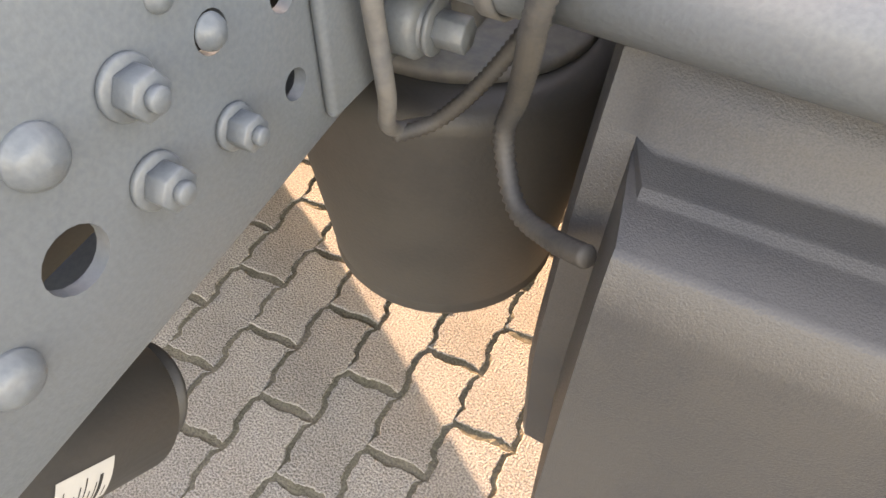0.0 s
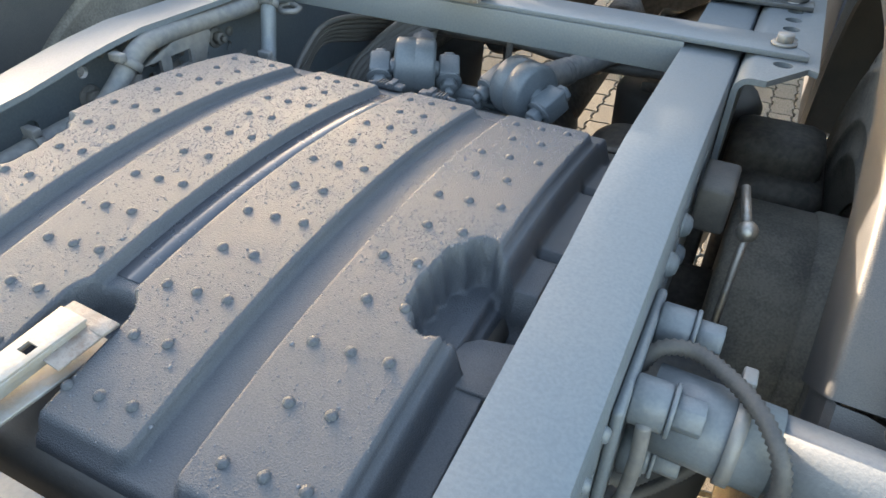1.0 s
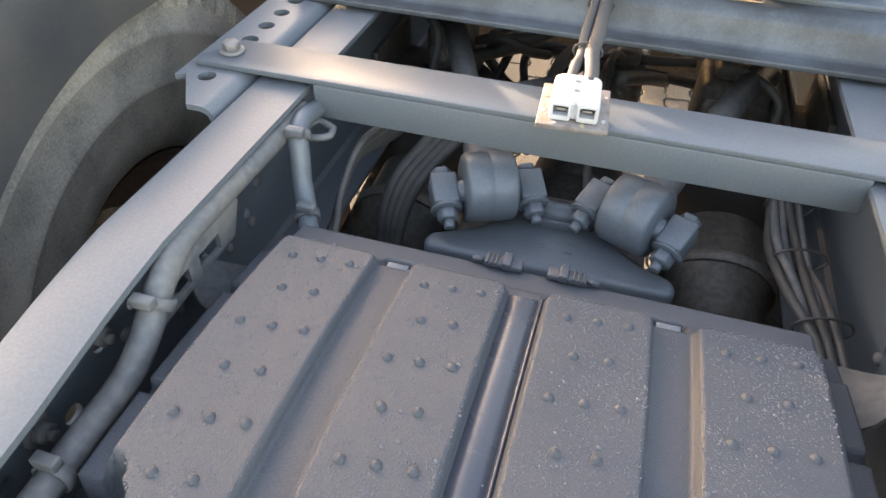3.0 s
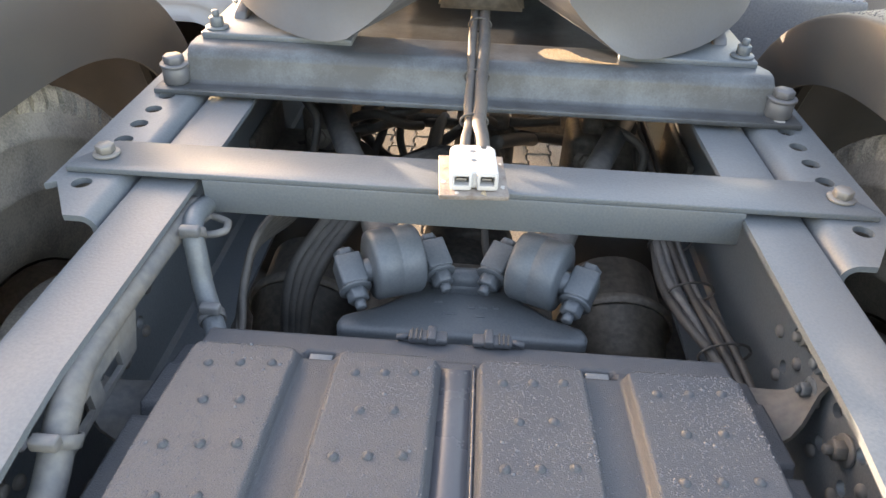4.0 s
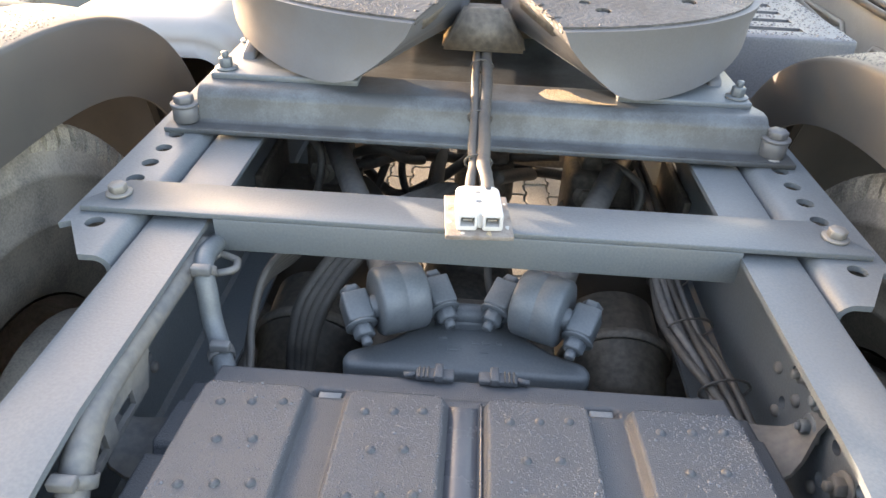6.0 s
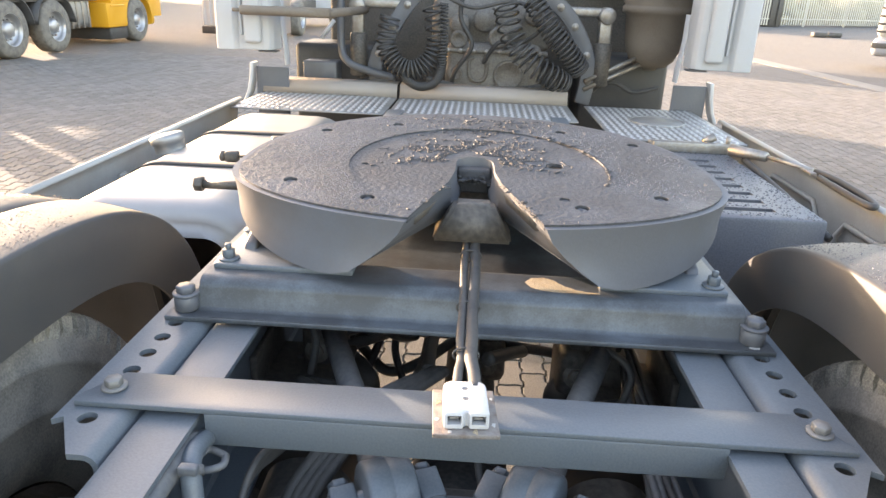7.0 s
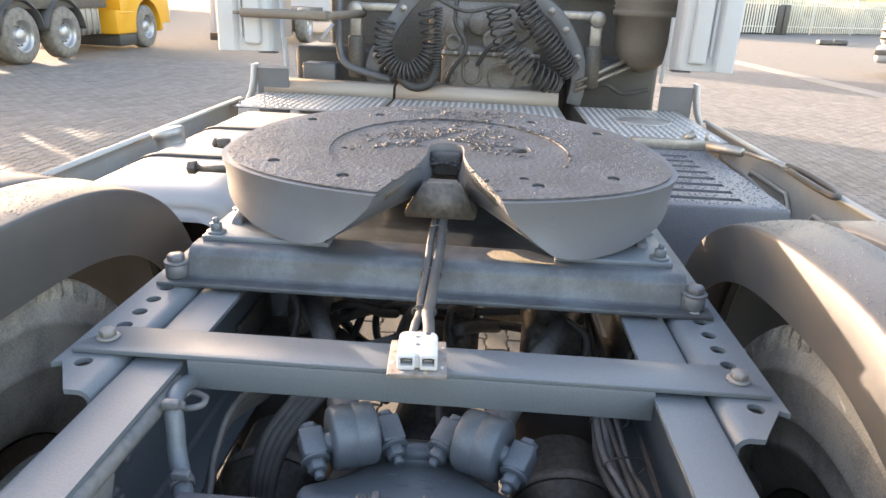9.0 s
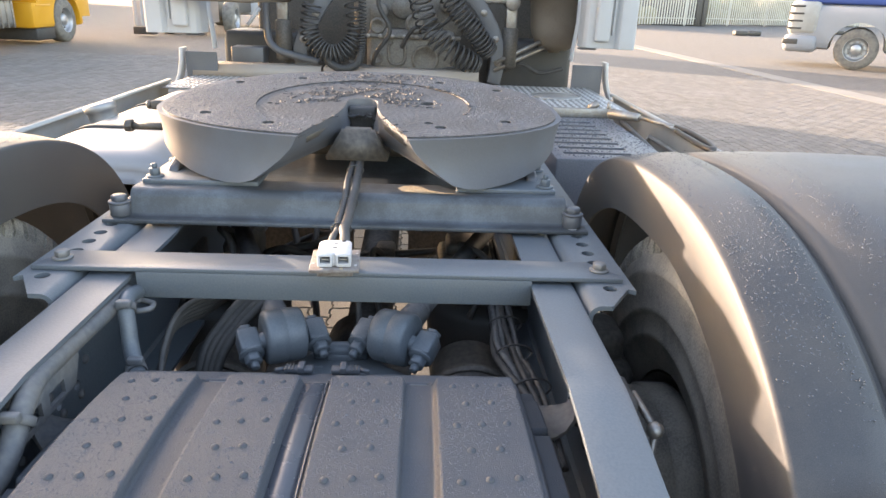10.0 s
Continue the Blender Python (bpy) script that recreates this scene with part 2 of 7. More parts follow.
def rod(bm, p0, p1, r0, r1=None, seg=20, caps=True, chamfer=0.0):
    """A round bar from p0 to p1."""
    r1 = r0 if r1 is None else r1
    p0, p1 = Vector(p0), Vector(p1)
    x, y, d = frame_of(p1 - p0)
    ln = (p1 - p0).length
    prof = [(0, r0), (ln, r1)]
    if chamfer:
        prof = [(0, r0 - chamfer), (chamfer, r0), (ln - chamfer, r1), (ln, r1 - chamfer)]
    rings = [[bm.verts.new(p0 + d * s + (x * math.cos(a) + y * math.sin(a)) * r) for a in (2 * math.pi * k / seg for k in range(seg))] for s, r in prof]
    for a, b in zip(rings, rings[1:]):
        for k in range(seg):
            bm.faces.new((a[k], a[(k + 1) % seg], b[(k + 1) % seg], b[k]))
    if caps:
        bm.faces.new(list(reversed(rings[0])))
        bm.faces.new(rings[-1])
    return bm


def lathe(bm, p0, axis, prof, seg=32, close=False):
    """Turns a profile of (along, radius) about an axis."""
    p0 = Vector(p0)
    x, y, d = frame_of(axis)
    rings = [[bm.verts.new(p0 + d * s + (x * math.cos(a) + y * math.sin(a)) * max(r, 1e-4)) for a in (2 * math.pi * k / seg for k in range(seg))] for s, r in prof]
    for a, b in zip(rings, rings[1:] + ([rings[0]] if close else [])):
        for k in range(seg):
            bm.faces.new((a[k], a[(k + 1) % seg], b[(k + 1) % seg], b[k]))
    return bm


def smooth_path(pts, n=8):
    pts = [Vector(p) for p in pts]
    out = []
    for i in range(len(pts) - 1):
        a, b = pts[max(i - 1, 0)], pts[i]
        c, d = pts[i + 1], pts[min(i + 2, len(pts) - 1)]
        for k in range(n):
            t = k / n
            out.append(0.5 * ((2 * b) + (c - a) * t + (2 * a - 5 * b + 4 * c - d) * t * t + (3 * b - a - 3 * c + d) * t ** 3))
    return out + [pts[-1]]


def tube(bm, pts, r, seg=12, n=8, ribs=0.0, pitch=0.006):
    """A hose along a smooth line; ribs: depth of its corrugation."""
    line = smooth_path(pts, n)
    if ribs:
        fine, step, left = [line[0]], pitch / 2, pitch / 2
        for a, b in zip(line, line[1:]):
            ln, at = (b - a).length, left
            while at < ln:
                fine.append(a.lerp(b, at / ln))
                at += step
            left = at - ln
        line = fine
    d = (line[1] - line[0]).normalized()
    x, y, _ = frame_of(d)
    rings = []
    for i, p in enumerate(line):
        nd = (line[min(i + 1, len(line) - 1)] - line[max(i - 1, 0)]).normalized()
        q = d.rotation_difference(nd)
        x, y, d = q @ x, q @ y, nd
        rr = r - (ribs if i % 2 else 0)
        rings.append([bm.verts.new(p + (x * math.cos(a) + y * math.sin(a)) * rr) for a in (2 * math.pi * k / seg for k in range(seg))])
    for a, b in zip(rings, rings[1:]):
        for k in range(seg):
            bm.faces.new((a[k], a[(k + 1) % seg], b[(k + 1) % seg], b[k]))
    bm.faces.new(list(reversed(rings[0])))
    bm.faces.new(rings[-1])
    return bm


def extrude(bm, outline, axis, a, b, bevel=0.0, m=None):
    """A flat outline (2D points, counter-clockwise) drawn out from a to b along axis 'x', 'y' or 'z'."""
    t = bmesh.new()

    def put(u, v, w):
        return {"x": (w, u, v), "y": (u, w, v), "z": (u, v, w)}[axis]
    lo = [t.verts.new(put(u, v, a)) for u, v in outline]
    hi = [t.verts.new(put(u, v, b)) for u, v in outline]
    t.faces.new(lo)
    t.faces.new(hi)
    for k in range(len(lo)):
        j = (k + 1) % len(lo)
        t.faces.new((lo[k], lo[j], hi[j], hi[k]))
    bmesh.ops.recalc_face_normals(t, faces=list(t.faces))
    if bevel:
        bmesh.ops.bevel(t, geom=list(t.edges), offset=bevel, segments=2, profile=0.5, affect="EDGES")
    return join(bm, t, m)


def bent_sheet(outline_mid, thick):
    """The closed outline of a bent sheet from its mid line (2D)."""
    pts = [Vector((*p, 0)) for p in outline_mid]
    left, right = [], []
    for i, p in enumerate(pts):
        d = (pts[min(i + 1, len(pts) - 1)] - pts[max(i - 1, 0)]).normalized()
        nrm = Vector((-d.y, d.x, 0)) * thick / 2
        left.append(p + nrm)
        right.append(p - nrm)
    return [(p.x, p.y) for p in left + right[::-1]]


def arc(cx, cy, r, a0, a1, n):
    return [(cx + r * math.cos(radians(a0 + (a1 - a0) * k / n)), cy + r * math.sin(radians(a0 + (a1 - a0) * k / n))) for k in range(n + 1)]


def hexbolt(bm, at, axis, r, h, washer=0.0, stud=0.0):
    """A hexagon head on a washer, standing on 'at' along axis."""
    at, d = Vector(at), Vector(axis).normalized()
    if washer:
        rod(bm, at, at + d * 0.004, r * 1.35 + washer, seg=24, chamfer=0.001)
        at = at + d * 0.004
    t = bmesh.new()
    rod(t, at, at + d * h, r, seg=6)
    bmesh.ops.bevel(t, geom=[e for e in t.edges], offset=r * 0.08, segments=1, affect="EDGES")
    join(bm, t)
    if stud:
        rod(bm, at + d * h, at + d * (h + stud), r * 0.5, seg=12, chamfer=r * 0.08)
    return bm


def cut(bm, tools):
    """bm with the closed bmeshes of tools taken out of it."""
    bmesh.ops.recalc_face_normals(bm, faces=list(bm.faces))
    me, mt = bpy.data.meshes.new("body"), bpy.data.meshes.new("tool")
    bmesh.ops.recalc_face_normals(tools, faces=list(tools.faces))
    bm.to_mesh(me), tools.to_mesh(mt)
    bm.free(), tools.free()
    a, b = new("body", me), new("tool", mt)
    md = a.modifiers.new("cut", "BOOLEAN")
    md.operation, md.object, md.solver = "DIFFERENCE", b, "EXACT"
    md.use_self = True
    done = bmesh.new()
    dg = bpy.context.evaluated_depsgraph_get()
    out = a.evaluated_get(dg).to_mesh()
    done.from_mesh(out)
    for o in (a, b):
        bpy.data.objects.remove(o)
    for d in (me, mt):
        bpy.data.meshes.remove(d)
    return done


# ---- ground ----
PX, PY = 0.049, -0.392        # a corner of the paver grid
M_YARD = mat("yard_paving", (0.172, 0.163, 0.150), (0.120, 0.114, 0.105), 0.9, 0, 0.4, 90, 0.0, 0.6, (0.2, 0.185, 0.165), 0.4)
nt = M_YARD.node_tree
brick, mapping, tc = nt.nodes.new("ShaderNodeTexBrick"), nt.nodes.new("ShaderNodeMapping"), nt.nodes.new("ShaderNodeTexCoord")
mapping.inputs["Location"].default_value, mapping.inputs["Rotation"].default_value = (0.0, 0.049, 0), (0, 0, radians(90))
for key, val in (("Scale", 1.0), ("Brick Width", 0.2), ("Row Height", 0.1), ("Mortar Size", 0.006)):
    brick.inputs[key].default_value = val
brick.inputs["Color1"].default_value, brick.inputs["Color2"].default_value = (1, 1, 1, 1), (0.82, 0.81, 0.80, 1)
brick.inputs["Mortar"].default_value = (0.3, 0.27, 0.23, 1)
nt.links.new(tc.outputs["Object"], mapping.inputs["Vector"])
nt.links.new(mapping.outputs["Vector"], brick.inputs["Vector"])
bsdf = nt.nodes["Principled BSDF"]
old = bsdf.inputs["Base Color"].links[0].from_socket
mul = nt.nodes.new("ShaderNodeMix")
mul.data_type, mul.blend_type = "RGBA", "MULTIPLY"
mul.inputs["Factor"].default_value = 1.0
nt.links.new(old, mul.inputs["A"])
nt.links.new(brick.outputs["Color"], mul.inputs["B"])
nt.links.new(mul.outputs["Result"], bsdf.inputs["Base Color"])
g = bmesh.new()
bmesh.ops.create_grid(g, x_segments=2, y_segments=2, size=900)
for v in g.verts:
    v.co.z = -0.007
ground = tagged(part("ground", g, M_YARD, None, ""), "sandy bed and grey concrete paving of the yard", "ground", kind="structure")
g = bmesh.new()
d = Vector((0.42, -10.0, 0)).normalized()
s = Vector((d.y, -d.x, 0)) * 0.27
a = Vector((7.65, 18.0, 0)) - d * 26
for c in range(50):
    p, q = a + d * (c + 0.006), a + d * (c + 0.994)
    vs = [g.verts.new(v) for v in (p - s, p + s, q + s, q - s)]
    us = [g.verts.new(v.co + Vector((0, 0, -0.02))) for v in vs]
    for v in vs:
        v.co.z = 0.004
    g.faces.new(vs)
    for k in range(4):
        g.faces.new((vs[k], us[k], us[(k + 1) % 4], vs[(k + 1) % 4]))
bmesh.ops.recalc_face_normals(g, faces=g.faces)
tagged(part("gutter", g, M_GUTTER, None, ""), "pale concrete gutter stones set along the yard", "gutter", kind="structure")


# ---- chassis ----
def rail_top(y):
    """Height of the frame rails' top along the truck."""
    pts = [(-1.2, 0.865), (-0.95, 0.882), (-0.75, 0.90), (-0.55, 0.922), (-0.44, 0.94), (-0.36, 0.948), (-0.25, 0.947), (0.0, 0.945), (9, 0.945)]
    for (a, za), (b, zb) in zip(pts, pts[1:]):
        if y <= b:
            return za + (zb - za) * (y - a) / (b - a)
    return 0.945


def frame_rail(side, holes):
    bm = bmesh.new()
    ys = [-1.0, -0.9, -0.8, -0.7, -0.6, -0.55, -0.5, -0.46, -0.42, -0.39, -0.36, -0.3, -0.2, 0, 0.6, 1.4, 2.2, 2.455]
    rings = []
    for y in ys:
        t = rail_top(y)
        h = 0.21 if y < -0.6 else 0.21 + 0.06 * min(1, (y + 0.6) / 0.3)
        o, i, k = 0.427, 0.347, 0.008
        sec = [(i, t), (o - 0.012, t), (o - 0.0035, t - 0.0035), (o, t - 0.012), (o, t - h + 0.012), (o - 0.0035, t - h + 0.0035), (o - 0.012, t - h), (i, t - h),
               (i, t - h + k), (o - 0.014, t - h + k), (o - k, t - h + 0.016), (o - k, t - 0.016), (o - 0.014, t - k), (i, t - k)]
        rings.append([bm.verts.new((side * x, y, z)) for x, z in sec])
    n = len(rings[0])
    for a, b in zip(rings, rings[1:]):
        for k in range(n):
            bm.faces.new((a[k], a[(k + 1) % n], b[(k + 1) % n], b[k]))
    bm.faces.new(rings[0]), bm.faces.new(rings[-1])
    tool = bmesh.new()
    for y, z, r in holes:
        rod(tool, (side * 0.38, y, z), (side * 0.46, y, z), r, seg=18)
    bm = cut(bm, tool)
    ob = lone("frame_rail", bm, M_FRAME, "long grey painted steel frame rail with bolt holes", "frame rail", "frame rails")
    return ob


random.seed(4)
web_holes = [(-0.847, 0.767, 0.017), (-0.69, 0.757, 0.010), (-0.741, 0.818, 0.011), (-0.688, 0.811, 0.010), (-0.64, 0.835, 0.009), (-0.64, 0.79, 0.009)]
web_holes += [(y, rail_top(y) - d, 0.009) for y in (-0.42, -0.36, -0.30, -0.24, -0.18, -0.12) for d in (0.055, 0.11, 0.165)]
web_holes += [(-0.52, 0.84, 0.012), (-0.48, 0.79, 0.012), (-0.57, 0.80, 0.010)]
rail_right = frame_rail(1, web_holes)
rail_left = frame_rail(-1, [(y, z, r) for y, z, r in web_holes if r < 0.02])
# rivets and nuts on the outside of the right rail
for y, z, r in ((-0.794, 0.822, 0.019), (-0.744, 0.766, 0.017), (-0.798, 0.773, 0.019)):
    b = bmesh.new()
    hexbolt(b, (0.427, y, z), (1, 0, 0), r * 0.62, 0.012, -0.001, 0.005)
    part("flange_nut", b, M_FRAME, rail_right)
for y, z, r in ((-0.841, 0.821, 0.0135), (-0.896, 0.822, 0.0135), (-0.895, 0.743, 0.0135), (-0.742, 0.819, 0.009), (-0.764, 0.847, 0.007), (-0.735, 0.866, 0.006), (-0.679, 0.858, 0.007), (-0.36, 0.86, 0.0135), (-0.33, 0.80, 0.0135), (-0.44, 0.86, 0.0135)):
    b = bmesh.new()
    lathe(b, (0.427, y, z), (1, 0, 0), [(0, r * 1.02), (r * 0.15, r * 1.02), (r * 0.16, r), (r * 0.45, r * 0.9), (r * 0.72, r * 0.6), (r * 0.82, 0.0)], 20)
    part("rivet", b, M_FRAME, rail_right)
for y, z in ((-0.15, 0.86), (-0.42, 0.85), (-0.28, 0.82), (-0.52, 0.82)):
    for o, s in ((rail_right, 1), (rail_left, -1)):
        b = bmesh.new()
        hexbolt(b, (s * 0.419, y, z), (-s, 0, 0), 0.012, 0.012, 0.002, 0.008)
        part("bolt", b, M_FRAME_DULL, o)

for o, s in ((rail_right, 1), (rail_left, -1)):
    for k in range(6):
        for d in (0.040, 0.085, 0.135, 0.185):
            y = -0.415 + 0.06 * k + (0.03 if d in (0.040, 0.135) else 0.0)
            b = bmesh.new()
            lathe(b, (s * 0.419, y, rail_top(y) - d), (-s, 0, 0), [(0, 0.0085), (0.003, 0.0083), (0.0055, 0.006), (0.0065, 0.0)], 12)
            part("rivet", b, M_FRAME_DULL, o)
b = bmesh.new()
extrude(b, bent_sheet([(-0.99, 0.72), (-0.99, 0.86)] + arc(-0.972, 0.862, 0.018, 180, 90, 5) + [(-0.915, 0.88)], 0.008), "x", -0.343, 0.343)
lone("rear_crossmember", b, M_FRAME, "grey painted steel crossmember behind the plastic cover", "crossmember")


# cross bar of angle steel on the rails
bar = thing("cross_bar", (0, 0, 0.955), "grey painted angle steel bar bolted across the frame", "crossbar")
b = bmesh.new()
extrude(b, [(-0.512, -0.033), (0.51, -0.033), (0.51, -0.02), (0.462, 0.046), (-0.478, 0.044), (-0.512, -0.016)], "z", 0.9525, 0.9605, 0.0012)
part("top_flange", b, M_FRAME, bar)
b = bmesh.new()
box(b, -0.337, 0.349, -0.0335, -0.0265, 0.905, 0.9525, 0.0012)
part("drop_flange", b, M_FRAME, bar)
for s in (-1, 1):
    b = bmesh.new()
    hexbolt(b, (s * 0.475, 0.004, 0.9605), (0, 0, 1), 0.0125, 0.011, 0.0005)
    part("bolt", b, M_ZINC, bar, "painted hexagon bolt with a bright worn head")


# L-shaped mounting brackets outside the rails, with a row of holes
def mounting_bracket(s):
    b = bmesh.new()
    t = bmesh.new()
    mid = [(0.433, 0.80)] + [(0.433, 0.90)] + arc(0.450, 0.931, 0.017, 180, 90, 6) + [(0.525, 0.948)]
    extrude(b, [(s * u, v) for u, v in bent_sheet(mid, 0.008)], "y", -0.128, 1.25)
    for v in [-0.056] + [0.012 + 0.0505 * k for k in range(1, 6)] + [0.45 + 0.05 * k for k in range(14)]:
        rod(t, (s * 0.481, v, 0.92), (s * 0.481, v, 0.97), 0.0125, seg=18)
    box(t, s * 0.6 - 0.1, s * 0.6 + 0.1, -0.3, -0.05, 0.93, 0.97, m=Matrix.Translation((s * 0.495, -0.075, 0)) @ Matrix.Rotation(s * radians(-32), 4, "Z") @ Matrix.Translation((-s * 0.495, 0.075, 0)))
    th = thing("mounting_bracket", (s * 0.47, 0.5, 0.9), "grey bent steel mounting bracket with a row of round holes", "bracket", "mounting brackets")
    part("angle", cut(b, t), M_FRAME, th)
    for v in (0.32, 0.62, 0.95, 1.15):
        b = bmesh.new()
        hexbolt(b, (s * 0.437, v, 0.86), (s, 0, 0), 0.012, 0.011, 0.003, 0.005)
        part("bolt", b, M_FRAME, th)
    return th


mounting_bracket(-1), mounting_bracket(1)


# ---- fifth wheel mount ----
mount = thing("mounting_plate", (0, 0.3, 0.955), "grey corrugated steel mounting plate under the coupling", "mounting plate")
b = bmesh.new()
prof = [(0.222, 0.957), (0.240, 0.957)] + arc(0.243, 0.972, 0.015, -80, -25, 3) + [(0.262, 0.997)] + arc(0.2815, 0.989, 0.022, 145, 90, 5) + [(0.345, 1.011)] + \
    arc(0.350, 0.989, 0.022, 90, 40, 4) + [(0.395, 0.978), (0.42, 0.974), (0.62, 0.974), (0.66, 0.990), (0.70, 1.011), (0.82, 1.011), (0.86, 0.985), (0.89, 0.957), (0.94, 0.957)]
extrude(b, bent_sheet(prof, 0.009), "x", -0.455, 0.462)
tl = bmesh.new()
for s in (-1, 1):
    box(tl, s * 0.49 - 0.06, s * 0.49 + 0.06, 0.29, 0.44, 0.94, 1.06, m=Matrix.Translation((s * 0.46, 0.3, 0)) @ Matrix.Rotation(s * radians(24), 4, "Z") @ Matrix.Translation((-s * 0.43, -0.3, 0)))
b = cut(b, tl)
part("pressed_plate", b, M_MOUNT, mount)
b = bmesh.new()
box(b, -0.503, 0.506, 0.219, 0.262, 0.9525, 0.9605, 0.0015)
part("rear_flange", b, M_MOUNT, mount)
# unseen bar and end plates added to stop stray sun below the plate
b = bmesh.new()
box(b, -0.34, 0.34, 0.56, 0.60, 0.87, 0.9695, 0.003)
part("sun_stop", b, M_DARK, mount)
for s in (-1, 1):
    b = bmesh.new()
    box(b, *sorted((s * 0.437, s * 0.445)), 0.30, 0.93, 0.9535, 0.992, 0.001)
    part("end_sun_stop", b, M_FRAME, mount)
for s in (-1, 1):
    for y in (0.252, 0.90):
        b = bmesh.new()
        rod(b, (s * 0.476, y, 0.9605), (s * 0.476, y, 0.987), 0.0205, seg=28, chamfer=0.002)
        rod(b, (s * 0.476, y, 0.987), (s * 0.476, y, 0.992), 0.0225, seg=28, chamfer=0.001)
        hexbolt(b, (s * 0.476, y, 0.992), (0, 0, 1), 0.0165, 0.012)
        part("bolt", b, M_FRAME if y > 0.5 else M_SKIRT, mount, "large flanged hexagon bolt on a spacer bush")


rg = random.Random(31)
# patch of sunlight painted as a thin tan sheet on the ridge
b = bmesh.new()
rim = smooth_path([(0.100, 0.317, 0), (0.112, 0.337, 0), (0.137, 0.342, 0), (0.152, 0.333, 0), (0.170, 0.310, 0), (0.197, 0.294, 0), (0.228, 0.288, 0), (0.200, 0.2835, 0), (0.165, 0.2835, 0), (0.135, 0.2855, 0), (0.112, 0.297, 0)], 6)
b.faces.new([b.verts.new((p.x + rg.gauss(0, 0.0008), max(0.283, p.y + rg.gauss(0, 0.0006)), 1.0163)) for p in rim])
bmesh.ops.recalc_face_normals(b, faces=list(b.faces))
part("sun_patch", b, M_RUST_SUN, mount, "tan patch standing in for sunlight on the ridge", 0)
for x, y, w, d in ((0.425, 0.236, 0.030, 0.007), (0.385, 0.230, 0.014, 0.005), (0.475, 0.232, 0.012, 0.008), (-0.20, 0.236, 0.020, 0.006), (-0.02, 0.228, 0.010, 0.004), (0.16, 0.231, 0.016, 0.004)):
    b = bmesh.new()
    b.faces.new([b.verts.new((x + w * math.cos(a) * rg.uniform(0.5, 1.1), y + d * math.sin(a) * rg.uniform(0.5, 1.1), 0.9609)) for a in (2 * math.pi * k / 14 for k in range(14))])
    part("paint_chip", b, M_LABEL, mount, "pale patch of chipped paint", 0)


for x, y, w, d, z in ((0.205, 0.242, 0.038, 0.012, 0.9611), (0.265, 0.236, 0.022, 0.008, 0.9611), (-0.26, 0.238, 0.060, 0.007, 0.9611), (-0.12, 0.243, 0.045, 0.006, 0.9611), (0.09, 0.246, 0.03, 0.006, 0.9611), (0.38, 0.244, 0.05, 0.007, 0.9611)):
    b = bmesh.new()
    b.faces.new([b.verts.new((x + w * math.cos(a) * rg.uniform(0.7, 1.1), y + d * math.sin(a) * rg.uniform(0.5, 1.1), z)) for a in (2 * math.pi * k / 26 for k in range(26))])
    part("oil_stain", b, M_OIL, mount, "dark oily stain with ragged edges", 0)


# ---- fifth wheel coupling ----
FW = Matrix.Translation((0.008, 0.58, 1.165)) @ Matrix.Rotation(math.atan(0.082), 4, "X") @ Matrix.Translation((-0.008, -0.58, 0))
wheel = thing("coupling_plate", (0.008, 0.58, 1.0), "round cast steel trailer coupling plate with greasy top", "fifth wheel")


def plate_outline(grow=0.0, rear=0.25, front=0.462, throat=0.0, mouth=76):
    """Outline of the coupling plate seen from above, open at the back where the pin slides in."""
    cx, cy = 0.008, 0.50
    pts = []
    for k in range(73):
        a = radians(-mouth + (180 + 2 * mouth) * k / 72)
        bb = front + grow if math.sin(a) > 0 else rear + grow
        pts.append((cx + (0.472 + grow) * math.cos(a), cy + bb * math.copysign(abs(math.sin(a)) ** (0.88 if math.sin(a) > 0 else 1.0), math.sin(a))))
    w = throat
    pts += [(-0.045 - w, 0.46), (-0.036 - w, 0.52), (-0.036 - w, 0.575)] + [(0.002 + (0.038 + w) * math.cos(radians(q)), 0.578 + (0.036 + w) * math.sin(radians(q))) for q in (155, 120, 90, 60, 25)] + [(0.040 + w, 0.575), (0.043 + w, 0.52), (0.055 + w, 0.46)]
    return pts


b = bmesh.new()
extrude(b, plate_outline(-0.013), "z", -0.010, 0.0)
t = bmesh.new()
ring = arc(0.009, 0.558, 0.257, -52, 232, 60)
extrude(t, ring, "z", -0.0028, 0.02)
for x, y, r in ((-0.334, 0.417, 0.013), (0.34, 0.418, 0.013), (-0.181, 0.35, 0.013), (0.19, 0.352, 0.013), (0.163, 0.58, 0.018), (-0.183, 0.824, 0.013), (0.199, 0.824, 0.013), (-0.337, 0.747, 0.013), (0.352, 0.747, 0.013), (-0.216, 0.537, 0.007), (0.165, 0.395, 0.010)):
    rod(t, (x, y, -0.02 if r > 0.0125 else -0.006), (x, y, 0.02), r, seg=20)
b = cut(b, t)
b.transform(FW)
part("top_plate", b, M_PLATE, wheel, "worn steel top plate smeared with grease", 0.4)
for x, y, r in ((-0.334, 0.417, 0.013), (0.34, 0.418, 0.013), (-0.181, 0.35, 0.013), (0.19, 0.352, 0.013), (-0.183, 0.824, 0.013), (0.199, 0.824, 0.013), (-0.337, 0.747, 0.013), (0.352, 0.747, 0.013)):
    b = bmesh.new()
    lathe(b, (x, y, -0.0095), (0, 0, 1), [(0, r * 0.80), (0.004, r * 0.78), (0.0052, r * 0.66), (0.0052, r * 0.34), (0.002, r * 0.30), (0.002, 0.0)], 18)
    b.transform(FW)
    part("countersunk_bolt", b, M_SKIRT, wheel)
